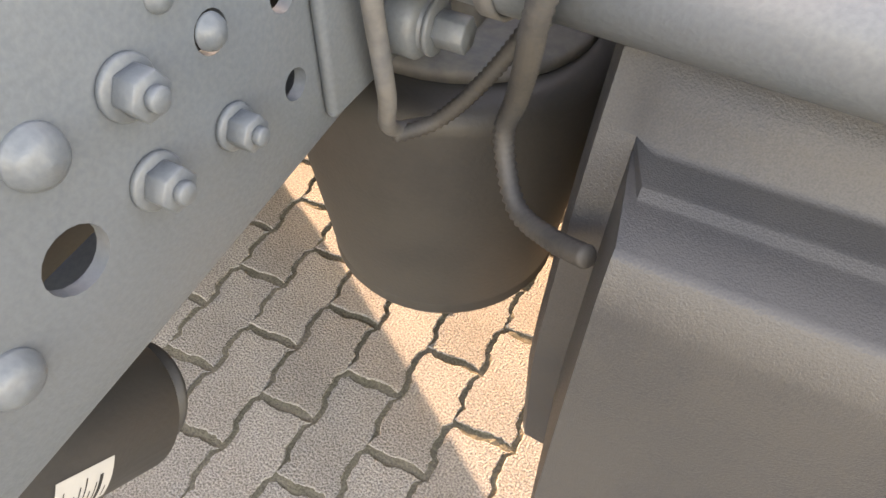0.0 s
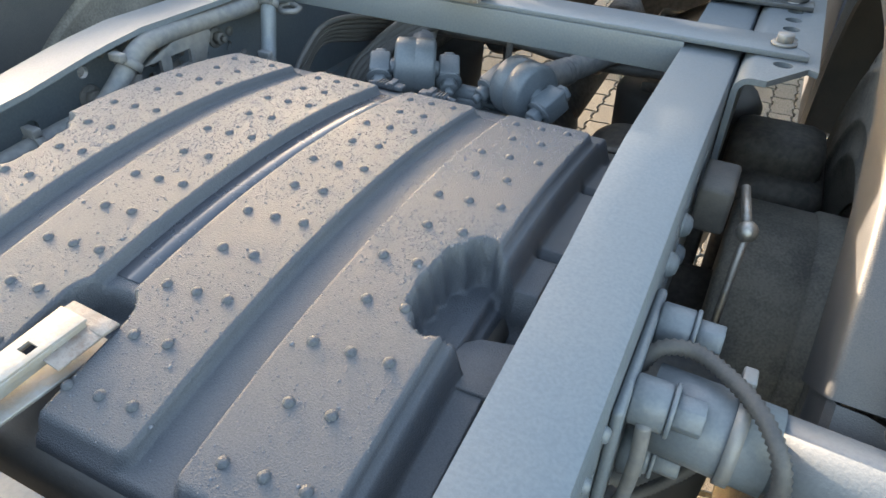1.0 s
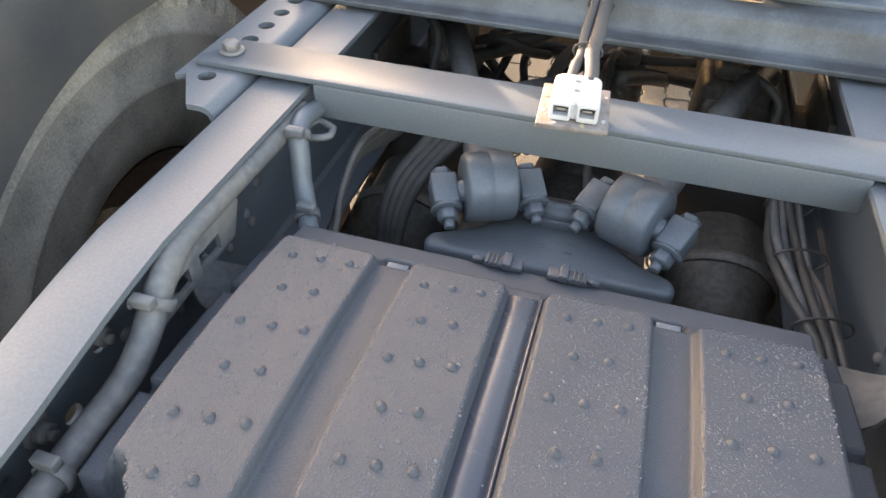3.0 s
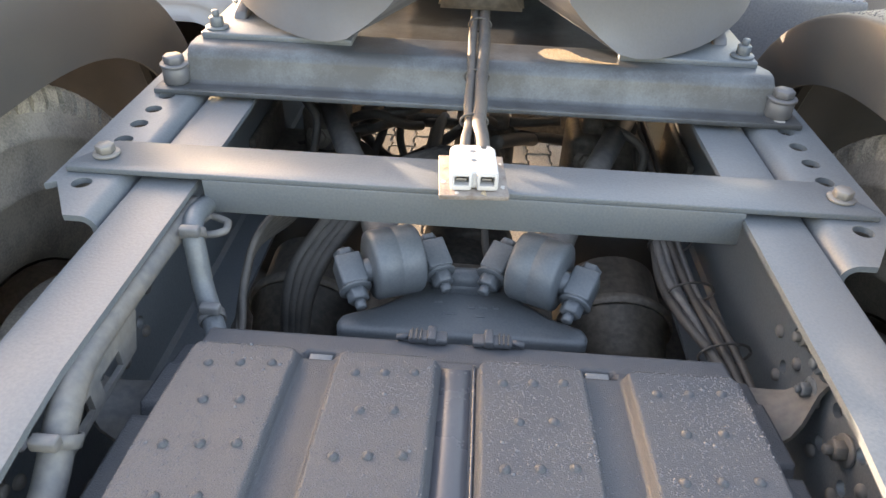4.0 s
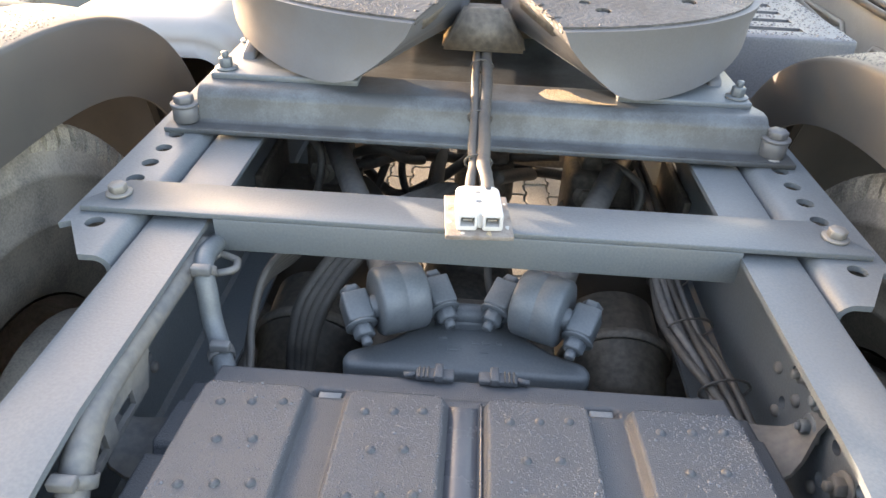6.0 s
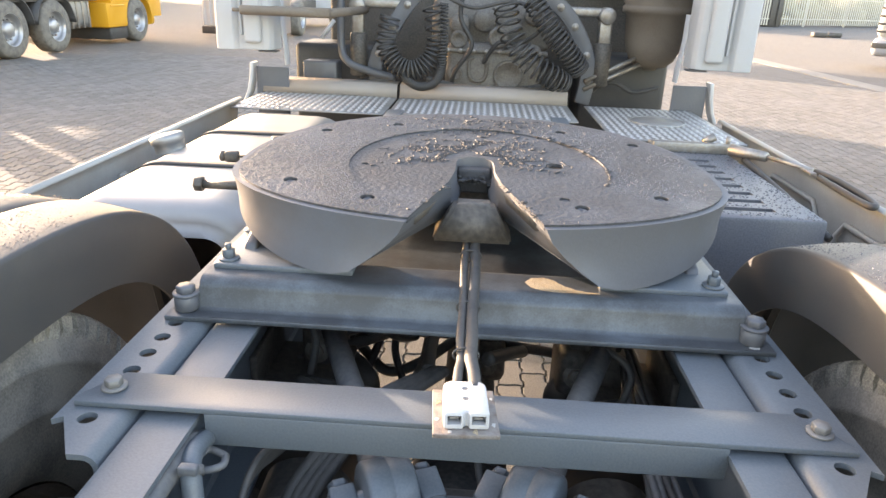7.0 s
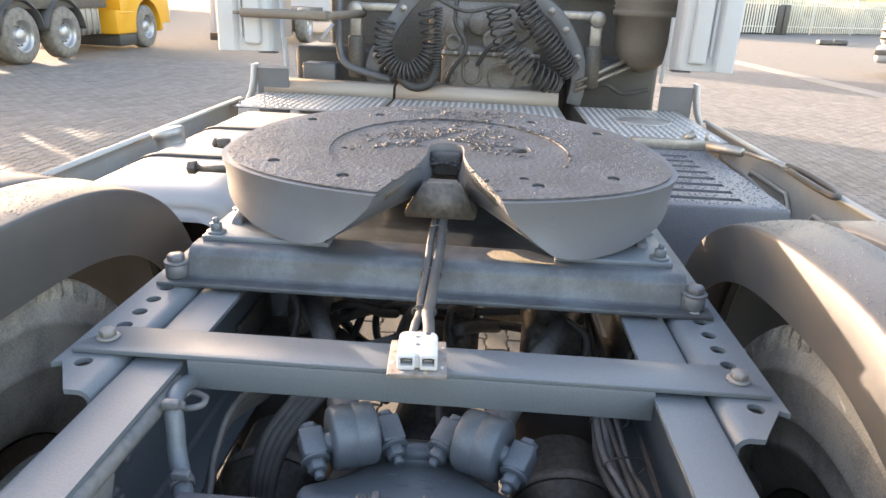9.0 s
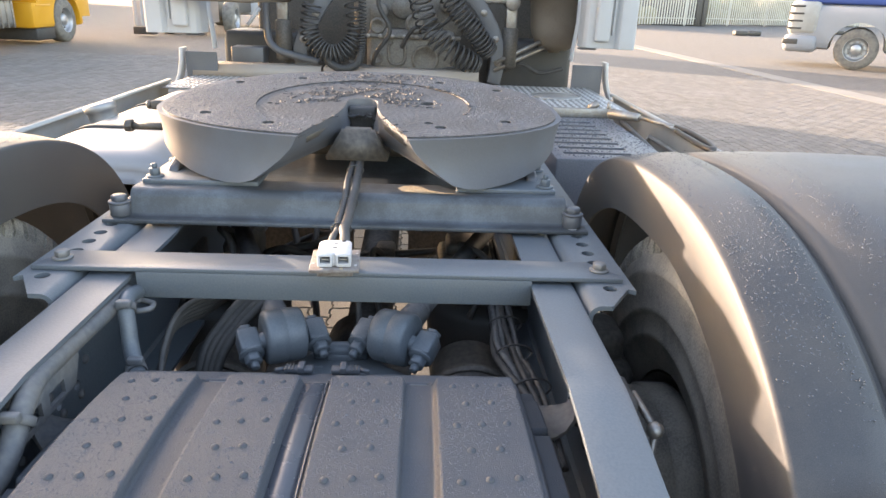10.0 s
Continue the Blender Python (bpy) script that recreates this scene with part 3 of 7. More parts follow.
# the skirt under the plate: steep at the front, ramped at the back
b = bmesh.new()
top, low = plate_outline(0.0), plate_outline(-0.010, 0.285, 0.43, -0.010, 63)
rings = []
for lvl in range(5):
    q = lvl / 4
    row = []
    for k, ((x, y), (x2, y2)) in enumerate(zip(top, low)):
        if k > 72:
            depth = 0.062 if y < 0.5 else 0.050
        elif y < 0.46:
            e = abs(x2 - 0.008) - 0.275
            depth = 0.030 + 0.080 * math.sqrt(max(0.0, 1 - (e / (0.195 if e > 0 else 0.115)) ** 2))
        else:
            depth = 0.048
        row.append(b.verts.new((x + (x2 - x) * q ** 1.5, y + (y2 - y) * q, -0.003 - depth * q)))
    rings.append(row)
n = len(top)
for a, c in zip(rings, rings[1:]):
    for k in range(n):
        b.faces.new((a[k], a[(k + 1) % n], c[(k + 1) % n], c[k]))
rim = [b.verts.new((x, y, -0.004)) for x, y in plate_outline(-0.02)]
for k in range(n):
    b.faces.new((rings[0][k], rings[0][(k + 1) % n], rim[(k + 1) % n], rim[k]))
inner = [b.verts.new((0.008 + (v.co.x - 0.008) * 0.93, 0.5 + (v.co.y - 0.5) * 0.93, v.co.z + 0.004)) for v in rings[-1]]
for k in range(n):
    b.faces.new((rings[-1][k], rings[-1][(k + 1) % n], inner[(k + 1) % n], inner[k]))
bmesh.ops.recalc_face_normals(b, faces=list(b.faces))
b.transform(FW)
part("skirt", b, M_SKIRT, wheel, "grey painted cast skirt and ramps", 0.7)
b = bmesh.new()
extrude(b, plate_outline(-0.05, 0.24), "z", -0.032, -0.012)
b.transform(FW)
part("web", b, M_DARK, wheel)
# unseen block added where the lock sits, to keep sun off the mudguard
b = bmesh.new()
box(b, -0.15, 0.17, 0.61, 0.88, 1.016, 1.15, 0.015)
part("lock_sun_block", b, M_DARK, wheel)
# lock behind the throat
b = bmesh.new()
box(b, -0.032, 0.036, 0.565, 0.60, 1.10, 1.15, 0.006)
part("lock_jaw", b, M_GREASE, wheel, "greasy black lock jaw")
b = bmesh.new()
t = bmesh.new()
bmesh.ops.create_cube(t, size=1)
for v in t.verts:
    wide = 0.075 if v.co.z < 0 else 0.035
    v.co = Vector((0.004 + math.copysign(wide, v.co.x), 0.425 + math.copysign(0.04 if v.co.z < 0 else 0.025, v.co.y), 1.058 if v.co.z < 0 else 1.125))
bmesh.ops.bevel(t, geom=list(t.edges), offset=0.006, segments=2, affect="EDGES")
join(b, t)
part("cable_shield", b, M_DARK, wheel, "dark tapered steel shield below the throat")
for s in (-1, 1):
    b = bmesh.new()
    extrude(b, [(0.375, 1.02), (0.56, 1.02), (0.56, 1.12), (0.49, 1.12), (0.45, 1.08), (0.42, 1.045), (0.385, 1.035)], "x", s * 0.405 - 0.012, s * 0.405 + 0.012, 0.004)
    part("pedestal", b, M_SKIRT, wheel)
    b = bmesh.new()
    box(b, *sorted((s * (0.20 if s < 0 else 0.228), s * 0.446)), 0.304, 0.50, 1.0135, 1.0250, 0.003)
    part("bearing_plate", b, M_FRAME, wheel)
    for x, y in ((0.426, 0.328), (0.43, 0.48)):
        b = bmesh.new()
        hexbolt(b, (s * x, y, 1.0250), (0, 0, 1), 0.0115, 0.015, 0.003, 0.010 if x > 0.4 else 0.003)
        part("bolt", b, M_FRAME, wheel)
b = bmesh.new()
rod(b, (-0.57, 0.589, 1.083), (-0.44, 0.589, 1.083), 0.0095, seg=14)
hexbolt(b, (-0.57, 0.589, 1.083), (-1, 0, 0), 0.0165, 0.018, 0.0)
part("release_rod", b, M_DARK, wheel, "dark release rod with a hexagon end")

b = bmesh.new()
rod(b, (-0.545, 0.70, 1.118), (-0.42, 0.70, 1.128), 0.0045, seg=12)
box(b, -0.560, -0.530, 0.688, 0.712, 1.106, 1.130, 0.005)
rod(b, (-0.572, 0.70, 1.118), (-0.560, 0.70, 1.118), 0.012, seg=18, chamfer=0.003)
part("lock_indicator", b, M_DARK, wheel, "dark lock handle with a round knob")

# ---- loose connector and its cables ----
conn = thing("power_connector", (0.002, -0.05, 0.97), "light grey two-pole battery connector on a chipped steel plate", "connector")
T = pose(0.006, -0.036, 0.980, -2, 0, 4)
b = bmesh.new()
box(b, -0.041, 0.041, -0.052, 0.052, 0, 0.006, 0.001, T)
box(b, -0.03, 0.03, -0.02, 0.03, -0.018, 0.0, 0.001, T)
base = part("base_plate", b, M_BARE, conn, "steel plate with flaked white and rusty paint")
rk = random.Random(23)
for x, y, w in ((-0.034, 0.02, 0.006), (-0.036, -0.02, 0.005), (0.035, -0.03, 0.005), (0.012, -0.047, 0.006), (-0.02, -0.046, 0.004), (0.036, 0.03, 0.004)):
    b = bmesh.new()
    b.faces.new([b.verts.new(T @ Vector((x + w * 0.7 * math.cos(a) * rk.uniform(0.5, 1.1), y + w * math.sin(a) * rk.uniform(0.5, 1.2), 0.0064))) for a in (2 * math.pi * k / 11 for k in range(11))])
    part("paint_flake", b, M_LABEL if w < 0.006 else M_RUST_SUN, base)
b = bmesh.new()
extrude(b, [(-0.028, -0.042), (-0.003, -0.042), (-0.003, -0.036), (0.003, -0.036), (0.003, -0.042), (0.028, -0.042), (0.028, 0.012)] + arc(0.014, 0.022, 0.014, 0, 110, 5) + arc(-0.014, 0.022, 0.014, 70, 180, 5) + [(-0.028, 0.012)], "z", 0.0065, 0.030, 0.003, T)
tl = bmesh.new()
for s in (-1, 1):
    box(tl, s * 0.0150 - 0.0085, s * 0.0150 + 0.0085, -0.06, -0.022, 0.0135, 0.0255, 0, T)
for y in (0.016, -0.008):
    rod(tl, T @ Vector((0, y, 0.022)), T @ Vector((0, y, 0.05)), 0.0045, seg=16)
part("housing", cut(b, tl), M_CONN, conn, "light grey moulded housing with two square openings")
for s in (-1, 1):
    b = bmesh.new()
    box(b, s * 0.0150 - 0.006, s * 0.0150 + 0.006, -0.036, -0.020, 0.0165, 0.0200, 0.0008, T)
    part("contact", b, M_STEEL, conn, "flat metal contact")
for s, r in ((-1, 0.0066), (1, 0.0098)):
    b = bmesh.new()
    tube(b, [(0.006 + s * 0.012, -0.010, 1.0), (0.005 + s * 0.010, 0.030, 1.004), (0.004 + s * 0.0065, 0.065, 1.006 + 0.003 * s), (0.003 + s * 0.0085, 0.12, 1.008), (0.003 + s * 0.0075, 0.20, 1.015), (0.003 + s * 0.0095, 0.30, 1.036), (0.002 + s * 0.008, 0.40, 1.05), (0.002 + s * 0.008, 0.46, 1.07)], r, 14, 8, 0.0004 if s > 0 else 0.0, 0.016)
    part("cable", b, M_CABLE, conn, "thick black taped cable" if s > 0 else "thinner black cable")
for y, z in ((0.075, 1.004), (0.21, 1.013), (0.36, 1.043)):
    b = bmesh.new()
    tube(b, [(0.004 + 0.0185 * math.cos(a), y + 0.002 * math.sin(a), z + 0.0105 * math.sin(a)) for a in (2 * math.pi * k / 12 for k in range(13))], 0.0018, 6, 2)
    part("cable_tie", b, M_CABLE, conn)


# ---- plastic cover between the rails ----
HUMPS = [(-0.275, -0.163), (-0.122, -0.017), (0.025, 0.133), (0.175, 0.291)]


def ramp(d, w=0.006):
    """0 outside, 1 inside, for a signed distance d that is negative inside."""
    t = min(1, max(0, 0.5 - d / w))
    return t * t * (3 - 2 * t)


def rbox(x, y, x0, x1, y0, y1, r):
    qx, qy = abs(x - (x0 + x1) / 2) - (x1 - x0) / 2 + r, abs(y - (y0 + y1) / 2) - (y1 - y0) / 2 + r
    return math.hypot(max(qx, 0), max(qy, 0)) + min(max(qx, qy), 0) - r


def cover_arch(y):
    return 0.901 - 0.36 * (y + 0.5) ** 2


def cover_z(x, y):
    z = cover_arch(y)
    z -= 0.030 * (1 - ramp(rbox(x, y, -0.285, 0.303, -0.878, -0.10, 0.03), 0.013))
    z -= 0.020 * (1 - ramp(rbox(x, y, -0.40, 0.40, -0.878, -0.10, 0.03), 0.014))
    z -= 0.006 * (1 - ramp(y + 0.246, 0.008))
    h = 0.0
    for a, b in HUMPS:
        h = max(h, ramp(rbox(x, y, a, b, -0.866, -0.254, 0.012), 0.0058))
    z += 0.013 * h
    for s in (-1, 1):
        mx = 0.004 + s * (x - 0.004)
        d = rbox(mx, y, 0.272, 0.36, -0.672, -0.568, 0.008)
        for cx, cy in ((0.278, -0.574), (0.266, -0.592), (0.264, -0.612), (0.262, -0.632), (0.264, -0.652), (0.276, -0.668)):
            d = min(d, math.hypot(mx - cx, y - cy) - 0.0155)
        z -= 0.052 * ramp(d, 0.006)
    for cx in (-0.1445, 0.152):
        z -= 0.014 * ramp(rbox(x, y, cx - 0.0165, cx + 0.0165, -0.258, -0.240, 0.002), 0.0035)
    z -= 0.032 * ramp(rbox(x, y, -0.026, 0.042, -0.95, -0.745, 0.03), 0.008)
    for x0, x1, y0 in ((0.306, 0.34, -0.345), (-0.33, -0.288, -0.325), (-0.33, -0.288, -0.47), (0.306, 0.34, -0.50)):
        z -= 0.014 * ramp(rbox(x, y, x0, x1, y0 - 0.006, y0 + 0.006, 0.002), 0.005)
    return z


cover = thing("storage_cover", (0, -0.55, 0.87), "grained grey plastic cover with raised ribbed panels and knobs", "cover")
xs = [-0.316 + 0.648 * k / 270 for k in range(271)]
ys = [-0.905 + 0.699 * k / 210 for k in range(211)]
b = bmesh.new()
grid = [[b.verts.new((x, y, cover_z(x, y))) for x in xs] for y in ys]
for r0, r1 in zip(grid, grid[1:]):
    for k in range(len(xs) - 1):
        b.faces.new((r0[k], r0[k + 1], r1[k + 1], r1[k]))
edge = [grid[0][k] for k in range(len(xs))] + [r[-1] for r in grid[1:]] + grid[-1][-2::-1] + [r[0] for r in grid[-2:0:-1]]
low = [b.verts.new(v.co + Vector((0, 0, -0.022))) for v in edge]
for k in range(len(edge)):
    j = (k + 1) % len(edge)
    b.faces.new((edge[j], edge[k], low[k], low[j]))
knobs = []
for n, (a, c) in enumerate(HUMPS):
    mid, w = (a + c) / 2 + (0.003 if n == 0 else 0.0), c - a
    for r in range(11):
        y = -0.834 + 0.0545 * r
        for q in (-0.28, 0.0, 0.28) if r % 2 == 0 else (-0.15, 0.15):
            x = mid + w * q
            if abs(cover_z(x, y) - cover_arch(y) - 0.013) < 0.0015:
                knobs.append((x, y + q * 0.012))
for x, y in knobs:
    lathe(b, (x, y, cover_z(x, y) - 0.0005), (0, 0, 1), [(0, 0.0055), (0.0015, 0.0049), (0.0034, 0.0033), (0.0042, 0.0015), (0.0043, 0.0)], 10)
part("moulded_panel", b, M_COVER, cover, "", 1.2)
# smooth floor of the middle channel with a wet bead along its edge
b = bmesh.new()
rows = [[b.verts.new((x, y, cover_arch(y) + dz)) for x, dz in ((-0.0145, -0.003), (-0.0135, 0.0012), (0.0165, 0.0012), (0.0175, -0.003))] for y in (-0.262 - 0.012 * k for k in range(40))]
for p, q in zip(rows, rows[1:]):
    for k in range(3):
        b.faces.new((p[k], p[k + 1], q[k + 1], q[k]))
part("channel_floor", b, M_SMOOTH, cover, "smooth wet floor of the middle channel", 0.4)
b = bmesh.new()
tube(b, [(0.0205, y, cover_arch(y) + 0.0022) for y in (-0.256 - 0.03 * k for k in range(14))], 0.0016, 8, 3)
part("channel_bead", b, M_SMOOTH, cover, "wet shining bead along the channel")
for s in (-1, 1):
    b = bmesh.new()
    zt = cover_arch(-0.65) - 0.032
    extrude(b, [(0.004 + s * (x - 0.004), y) for x, y in ((0.286, -0.690), (0.336, -0.690), (0.336, -0.622), (0.304, -0.630), (0.293, -0.640), (0.289, -0.656))][::s], "z", zt - 0.006, zt, 0.0015)
    part("side_tab", b, M_COVER, cover)
# light grey plates paint the sky's reflection on the slot floors
for cx in (-0.1445, 0.152):
    b = bmesh.new()
    box(b, cx - 0.0125, cx + 0.0125, -0.256, -0.2425, cover_arch(-0.249) - 0.016, cover_arch(-0.249) - 0.0075, 0.001)
    part("slot_sky_plate", b, M_FRAME, cover, "light grey plate imitating sky reflected in the slot")
for x in (-0.032, 0.040):
    z = cover_arch(-0.21) - 0.006
    s = -1 if x < 0 else 1
    b = bmesh.new()
    box(b, x - 0.022, x + 0.022, -0.212, -0.196, z + 0.001, z + 0.009, 0.002)
    box(b, x - s * 0.004 - 0.005, x - s * 0.004 + 0.005, -0.214, -0.192, z + 0.002, z + 0.013, 0.0015)
    rod(b, (x + s * 0.022, -0.204, z + 0.005), (x + s * 0.036, -0.206, z + 0.004), 0.0035, seg=10)
    part("clip", b, M_COVER, cover, "moulded plastic clip on the front edge")
    for k in range(3):
        b = bmesh.new()
        box(b, x + s * (0.008 + 0.005 * k) - 0.001, x + s * (0.008 + 0.005 * k) + 0.001, -0.2125, -0.1955, z + 0.008, z + 0.0105, 0.0004)
        part("clip_rib", b, M_RUBBER, cover)
# toggle latch in its recess: a bent lever over a hinged hook plate
TL = pose(0.008, -0.862, 0.868, 0, 0, -3)
b = bmesh.new()
extrude(b, [(-0.0125, -0.036), (-0.0085, -0.041), (0.0085, -0.041), (0.0125, -0.036), (0.0155, 0.070), (-0.0155, 0.070)], "z", 0.0, 0.0028, 0.0008, TL @ pose(0, 0, 0.020, 5, 0, 0))
box(b, -0.0155, -0.0130, -0.030, 0.068, -0.010, 0.001, 0.0006, TL @ pose(0, 0, 0.020, 5, 0, 0))
box(b, 0.0130, 0.0155, -0.030, 0.068, -0.010, 0.001, 0.0006, TL @ pose(0, 0, 0.020, 5, 0, 0))
tl = bmesh.new()
box(tl, -0.0045, 0.0075, 0.022, 0.032, -0.02, 0.02, 0.0, TL @ pose(0, 0, 0.020, 5, 0, 0))
part("latch_lever", cut(b, tl), M_LATCH, cover, "worn galvanised latch lever with a square hole", 0.5)
b = bmesh.new()
box(b, 0.012, 0.032, 0.028, 0.078, 0.008, 0.0105, 0.0008, TL @ pose(0, 0, 0.008, 4, 6, 0))
box(b, -0.022, 0.034, 0.066, 0.084, 0.012, 0.0155, 0.0012, TL @ pose(0, 0, 0.006, 0, 0, 0))
part("latch_hook", b, M_BARE, cover, "rust-stained hook plate of the latch")
b = bmesh.new()
box(b, -0.021, 0.027, -0.050, 0.078, -0.002, 0.0015, 0.0008, TL)
box(b, -0.021, -0.0185, -0.062, -0.020, 0.0, 0.022, 0.001, TL)
box(b, 0.0185, 0.021, -0.062, -0.020, 0.0, 0.022, 0.001, TL)
rod(b, TL @ Vector((-0.022, -0.034, 0.015)), TL @ Vector((0.022, -0.034, 0.015)), 0.003, seg=10)
part("latch_base", b, M_LATCH, cover, "grey galvanised latch base with two ears", 0.5)

# dew on the cover
M_WATER = bpy.data.materials.new("opaque_dew_grey")
M_WATER.use_nodes = True
wb = M_WATER.node_tree.nodes["Principled BSDF"]
# opaque lighter grey stands in for the light that drops let through
wb.inputs["Base Color"].default_value = (0.098, 0.105, 0.120, 1)
wb.inputs["Transmission Weight"].default_value, wb.inputs["Roughness"].default_value, wb.inputs["IOR"].default_value = 0.0, 0.10, 1.45


def droplets(name, spots, label):
    """Many flat domes of water, as one object: (place, normal, radius)."""
    verts, faces = [], []
    levels, seg = ((-0.05, 1.0), (0.22, 0.95), (0.46, 0.76), (0.62, 0.42)), 8
    for p, nrm, r in spots:
        x, y, d = frame_of(nrm)
        o = len(verts)
        for h, q in levels:
            for k in range(seg):
                a = 2 * math.pi * k / seg
                verts.append(p + d * h * r + (x * math.cos(a) + y * math.sin(a)) * r * q)
        verts.append(p + d * 0.68 * r)
        for lv in range(len(levels) - 1):
            for k in range(seg):
                j, u = (k + 1) % seg, o + lv * seg
                faces.append((u + k, u + j, u + seg + j, u + seg + k))
        u = o + (len(levels) - 1) * seg
        for k in range(seg):
            faces.append((u + k, u + (k + 1) % seg, u + seg))
    me = bpy.data.meshes.new(name)
    me.from_pydata([tuple(v) for v in verts], [], faces)
    me.polygons.foreach_set("use_smooth", [True] * len(me.polygons))
    me.materials.append(M_WATER)
    return tagged(new(name, me), label, "water drops", kind="stuff")


rng = random.Random(7)
spots = []
while len(spots) < 11500:
    x, y = rng.uniform(-0.277, 0.292), rng.uniform(-0.865, -0.255)
    z = cover_z(x, y)
    on_hump = z > cover_arch(y) + 0.0115
    patch = noise.noise((x * 9, y * 9, 2.0))
    if not on_hump and rng.random() < 0.8:
        continue
    if z < cover_arch(y) - 0.002 or rng.random() > (0.55 + patch) * (0.3 if y < -0.6 else 1.0):
        continue
    big = rng.random()
    r = 0.0005 + 0.0004 * rng.random() if big < 0.86 else (0.0008 + 0.0005 * rng.random() if big < 0.994 else 0.0015 + 0.0009 * rng.random())
    spots.append((Vector((x, y, z)), (0, 0.72 * (y + 0.5), 1), r))
droplets("dew_drops", spots, "fine dew drops beaded on the plastic cover")


# ---- crossmember ahead of the axle ----
xm = thing("arched_crossmember", (0, 1.1, 0.6), "dark steel crossmember arched over the drive shaft", "crossmember")
b = bmesh.new()
extrude(b, [(-0.418, 0.50), (-0.075, 0.50), (-0.075, 0.64), (-0.04, 0.70), (0.08, 0.70), (0.115, 0.64), (0.115, 0.50), (0.418, 0.50), (0.418, 0.90), (-0.418, 0.90)], "y", 1.08, 1.13, 0.004)
part("web", b, M_DARK, xm)
for x in (-0.30, -0.18, 0.20, 0.31):
    for z in (0.56, 0.80):
        b = bmesh.new()
        hexbolt(b, (x, 1.08, z), (0, -1, 0), 0.018, 0.014, 0.003, 0.006)
        part("bolt", b, M_ENGINE, xm)


rg = random.Random(8)
for x0, x1, y0, y1, z0, z1, bolts in ((0.20, 0.345, 0.46, 0.60, 0.60, 0.80, ((0.235, 0.75), (0.30, 0.70))), (-0.345, -0.27, 0.48, 0.66, 0.60, 0.82, ((-0.31, 0.76),)), (0.01, 0.10, 0.62, 0.74, 0.62, 0.72, ((0.055, 0.67),))):
    t = thing("valve_block", ((x0 + x1) / 2, (y0 + y1) / 2, z0), "dark oily cast valve block between the frame rails", "valve block", "valve blocks")
    b = bmesh.new()
    box(b, x0, x1, y0, y1, z0, z1, 0.018)
    box(b, x0 + 0.02, x1 - 0.015, y0 + 0.02, y1 - 0.02, z1 - 0.01, z1 + 0.03, 0.012)
    part("body", b, M_DARK, t)
    b = bmesh.new()
    tube(b, [((x0 + x1) / 2, y0 + 0.03, z1 + 0.01), ((x0 + x1) / 2 + rg.uniform(-0.03, 0.03), y0 - 0.04, z1 + 0.05), ((x0 + x1) / 2 + rg.uniform(-0.05, 0.05), y0 - 0.10, z1 + 0.02), ((x0 + x1) / 2, y0 - 0.14, z1 - 0.10)], 0.008, 10)
    part("pipe", b, M_CABLE, t)
    for x, z in bolts:
        b = bmesh.new()
        hexbolt(b, (x, y0, z), (0, -1, 0.25), 0.017, 0.014, 0.003, 0.006)
        part("bolt", b, M_ENGINE, t)


# ---- wheels and axle ----
def tyre(bm, x0, x1, cy, cz, r):
    """A truck tyre with ribbed tread and cut shoulder blocks."""
    w = x1 - x0
    prof = [(0.028, 0.232), (0.012, 0.25), (0.002, 0.295), (-0.004, 0.302), (-0.001, 0.309), (-0.003, 0.348), (-0.008, 0.355), (-0.004, 0.362), (-0.006, 0.39), (-0.005, 0.425), (-0.010, 0.432), (-0.004, 0.439), (0.0, r - 0.05), (0.014, r - 0.026), (0.024, r - 0.016)]
    for k in range(5):
        g = 0.04 + (w - 0.08) * (k + 0.5) / 5
        prof += [(g - 0.018, r), (g + 0.012, r), (g + 0.014, r - 0.012), (g + 0.022, r - 0.012), (g + 0.024, r)] if k < 4 else [(g, r)]
    prof += [(w - 0.024, r - 0.016), (w - 0.014, r - 0.026), (w, r - 0.05), (w + 0.004, 0.439), (w + 0.010, 0.432), (w + 0.005, 0.425), (w + 0.006, 0.39), (w + 0.004, 0.362), (w + 0.008, 0.355), (w + 0.003, 0.348), (w, 0.30), (w - 0.012, 0.25), (w - 0.028, 0.232)]
    lathe(bm, (x0, cy, cz), (1, 0, 0), prof, 72)


def shoulder_blocks(bm, x, side, cy, cz, r):
    """The tread blocks of one shoulder; side points out of the tyre."""
    rs = random.Random(9)
    for k in range(78):
        a0 = 2 * math.pi * k / 78
        a1, cutin = a0 + 2 * math.pi / 78 * rs.uniform(0.66, 0.76), rs.uniform(0.0, 0.003)
        prof = [(-0.002 - cutin, r - 0.052), (0.0 - cutin, r - 0.030), (-0.008, r - 0.008), (-0.018, r - 0.001), (-0.05, r), (-0.05, r - 0.052)]
        ends = [[bm.verts.new((x + side * u, cy + q * math.cos(a), cz + q * math.sin(a))) for u, q in prof] for a in (a0, a1)]
        bm.faces.new(ends[0])
        bm.faces.new(ends[1][::-1])
        for i in range(len(prof)):
            j = (i + 1) % len(prof)
            bm.faces.new((ends[0][i], ends[1][i], ends[1][j], ends[0][j]))
    bmesh.ops.recalc_face_normals(bm, faces=list(bm.faces))
    return bm


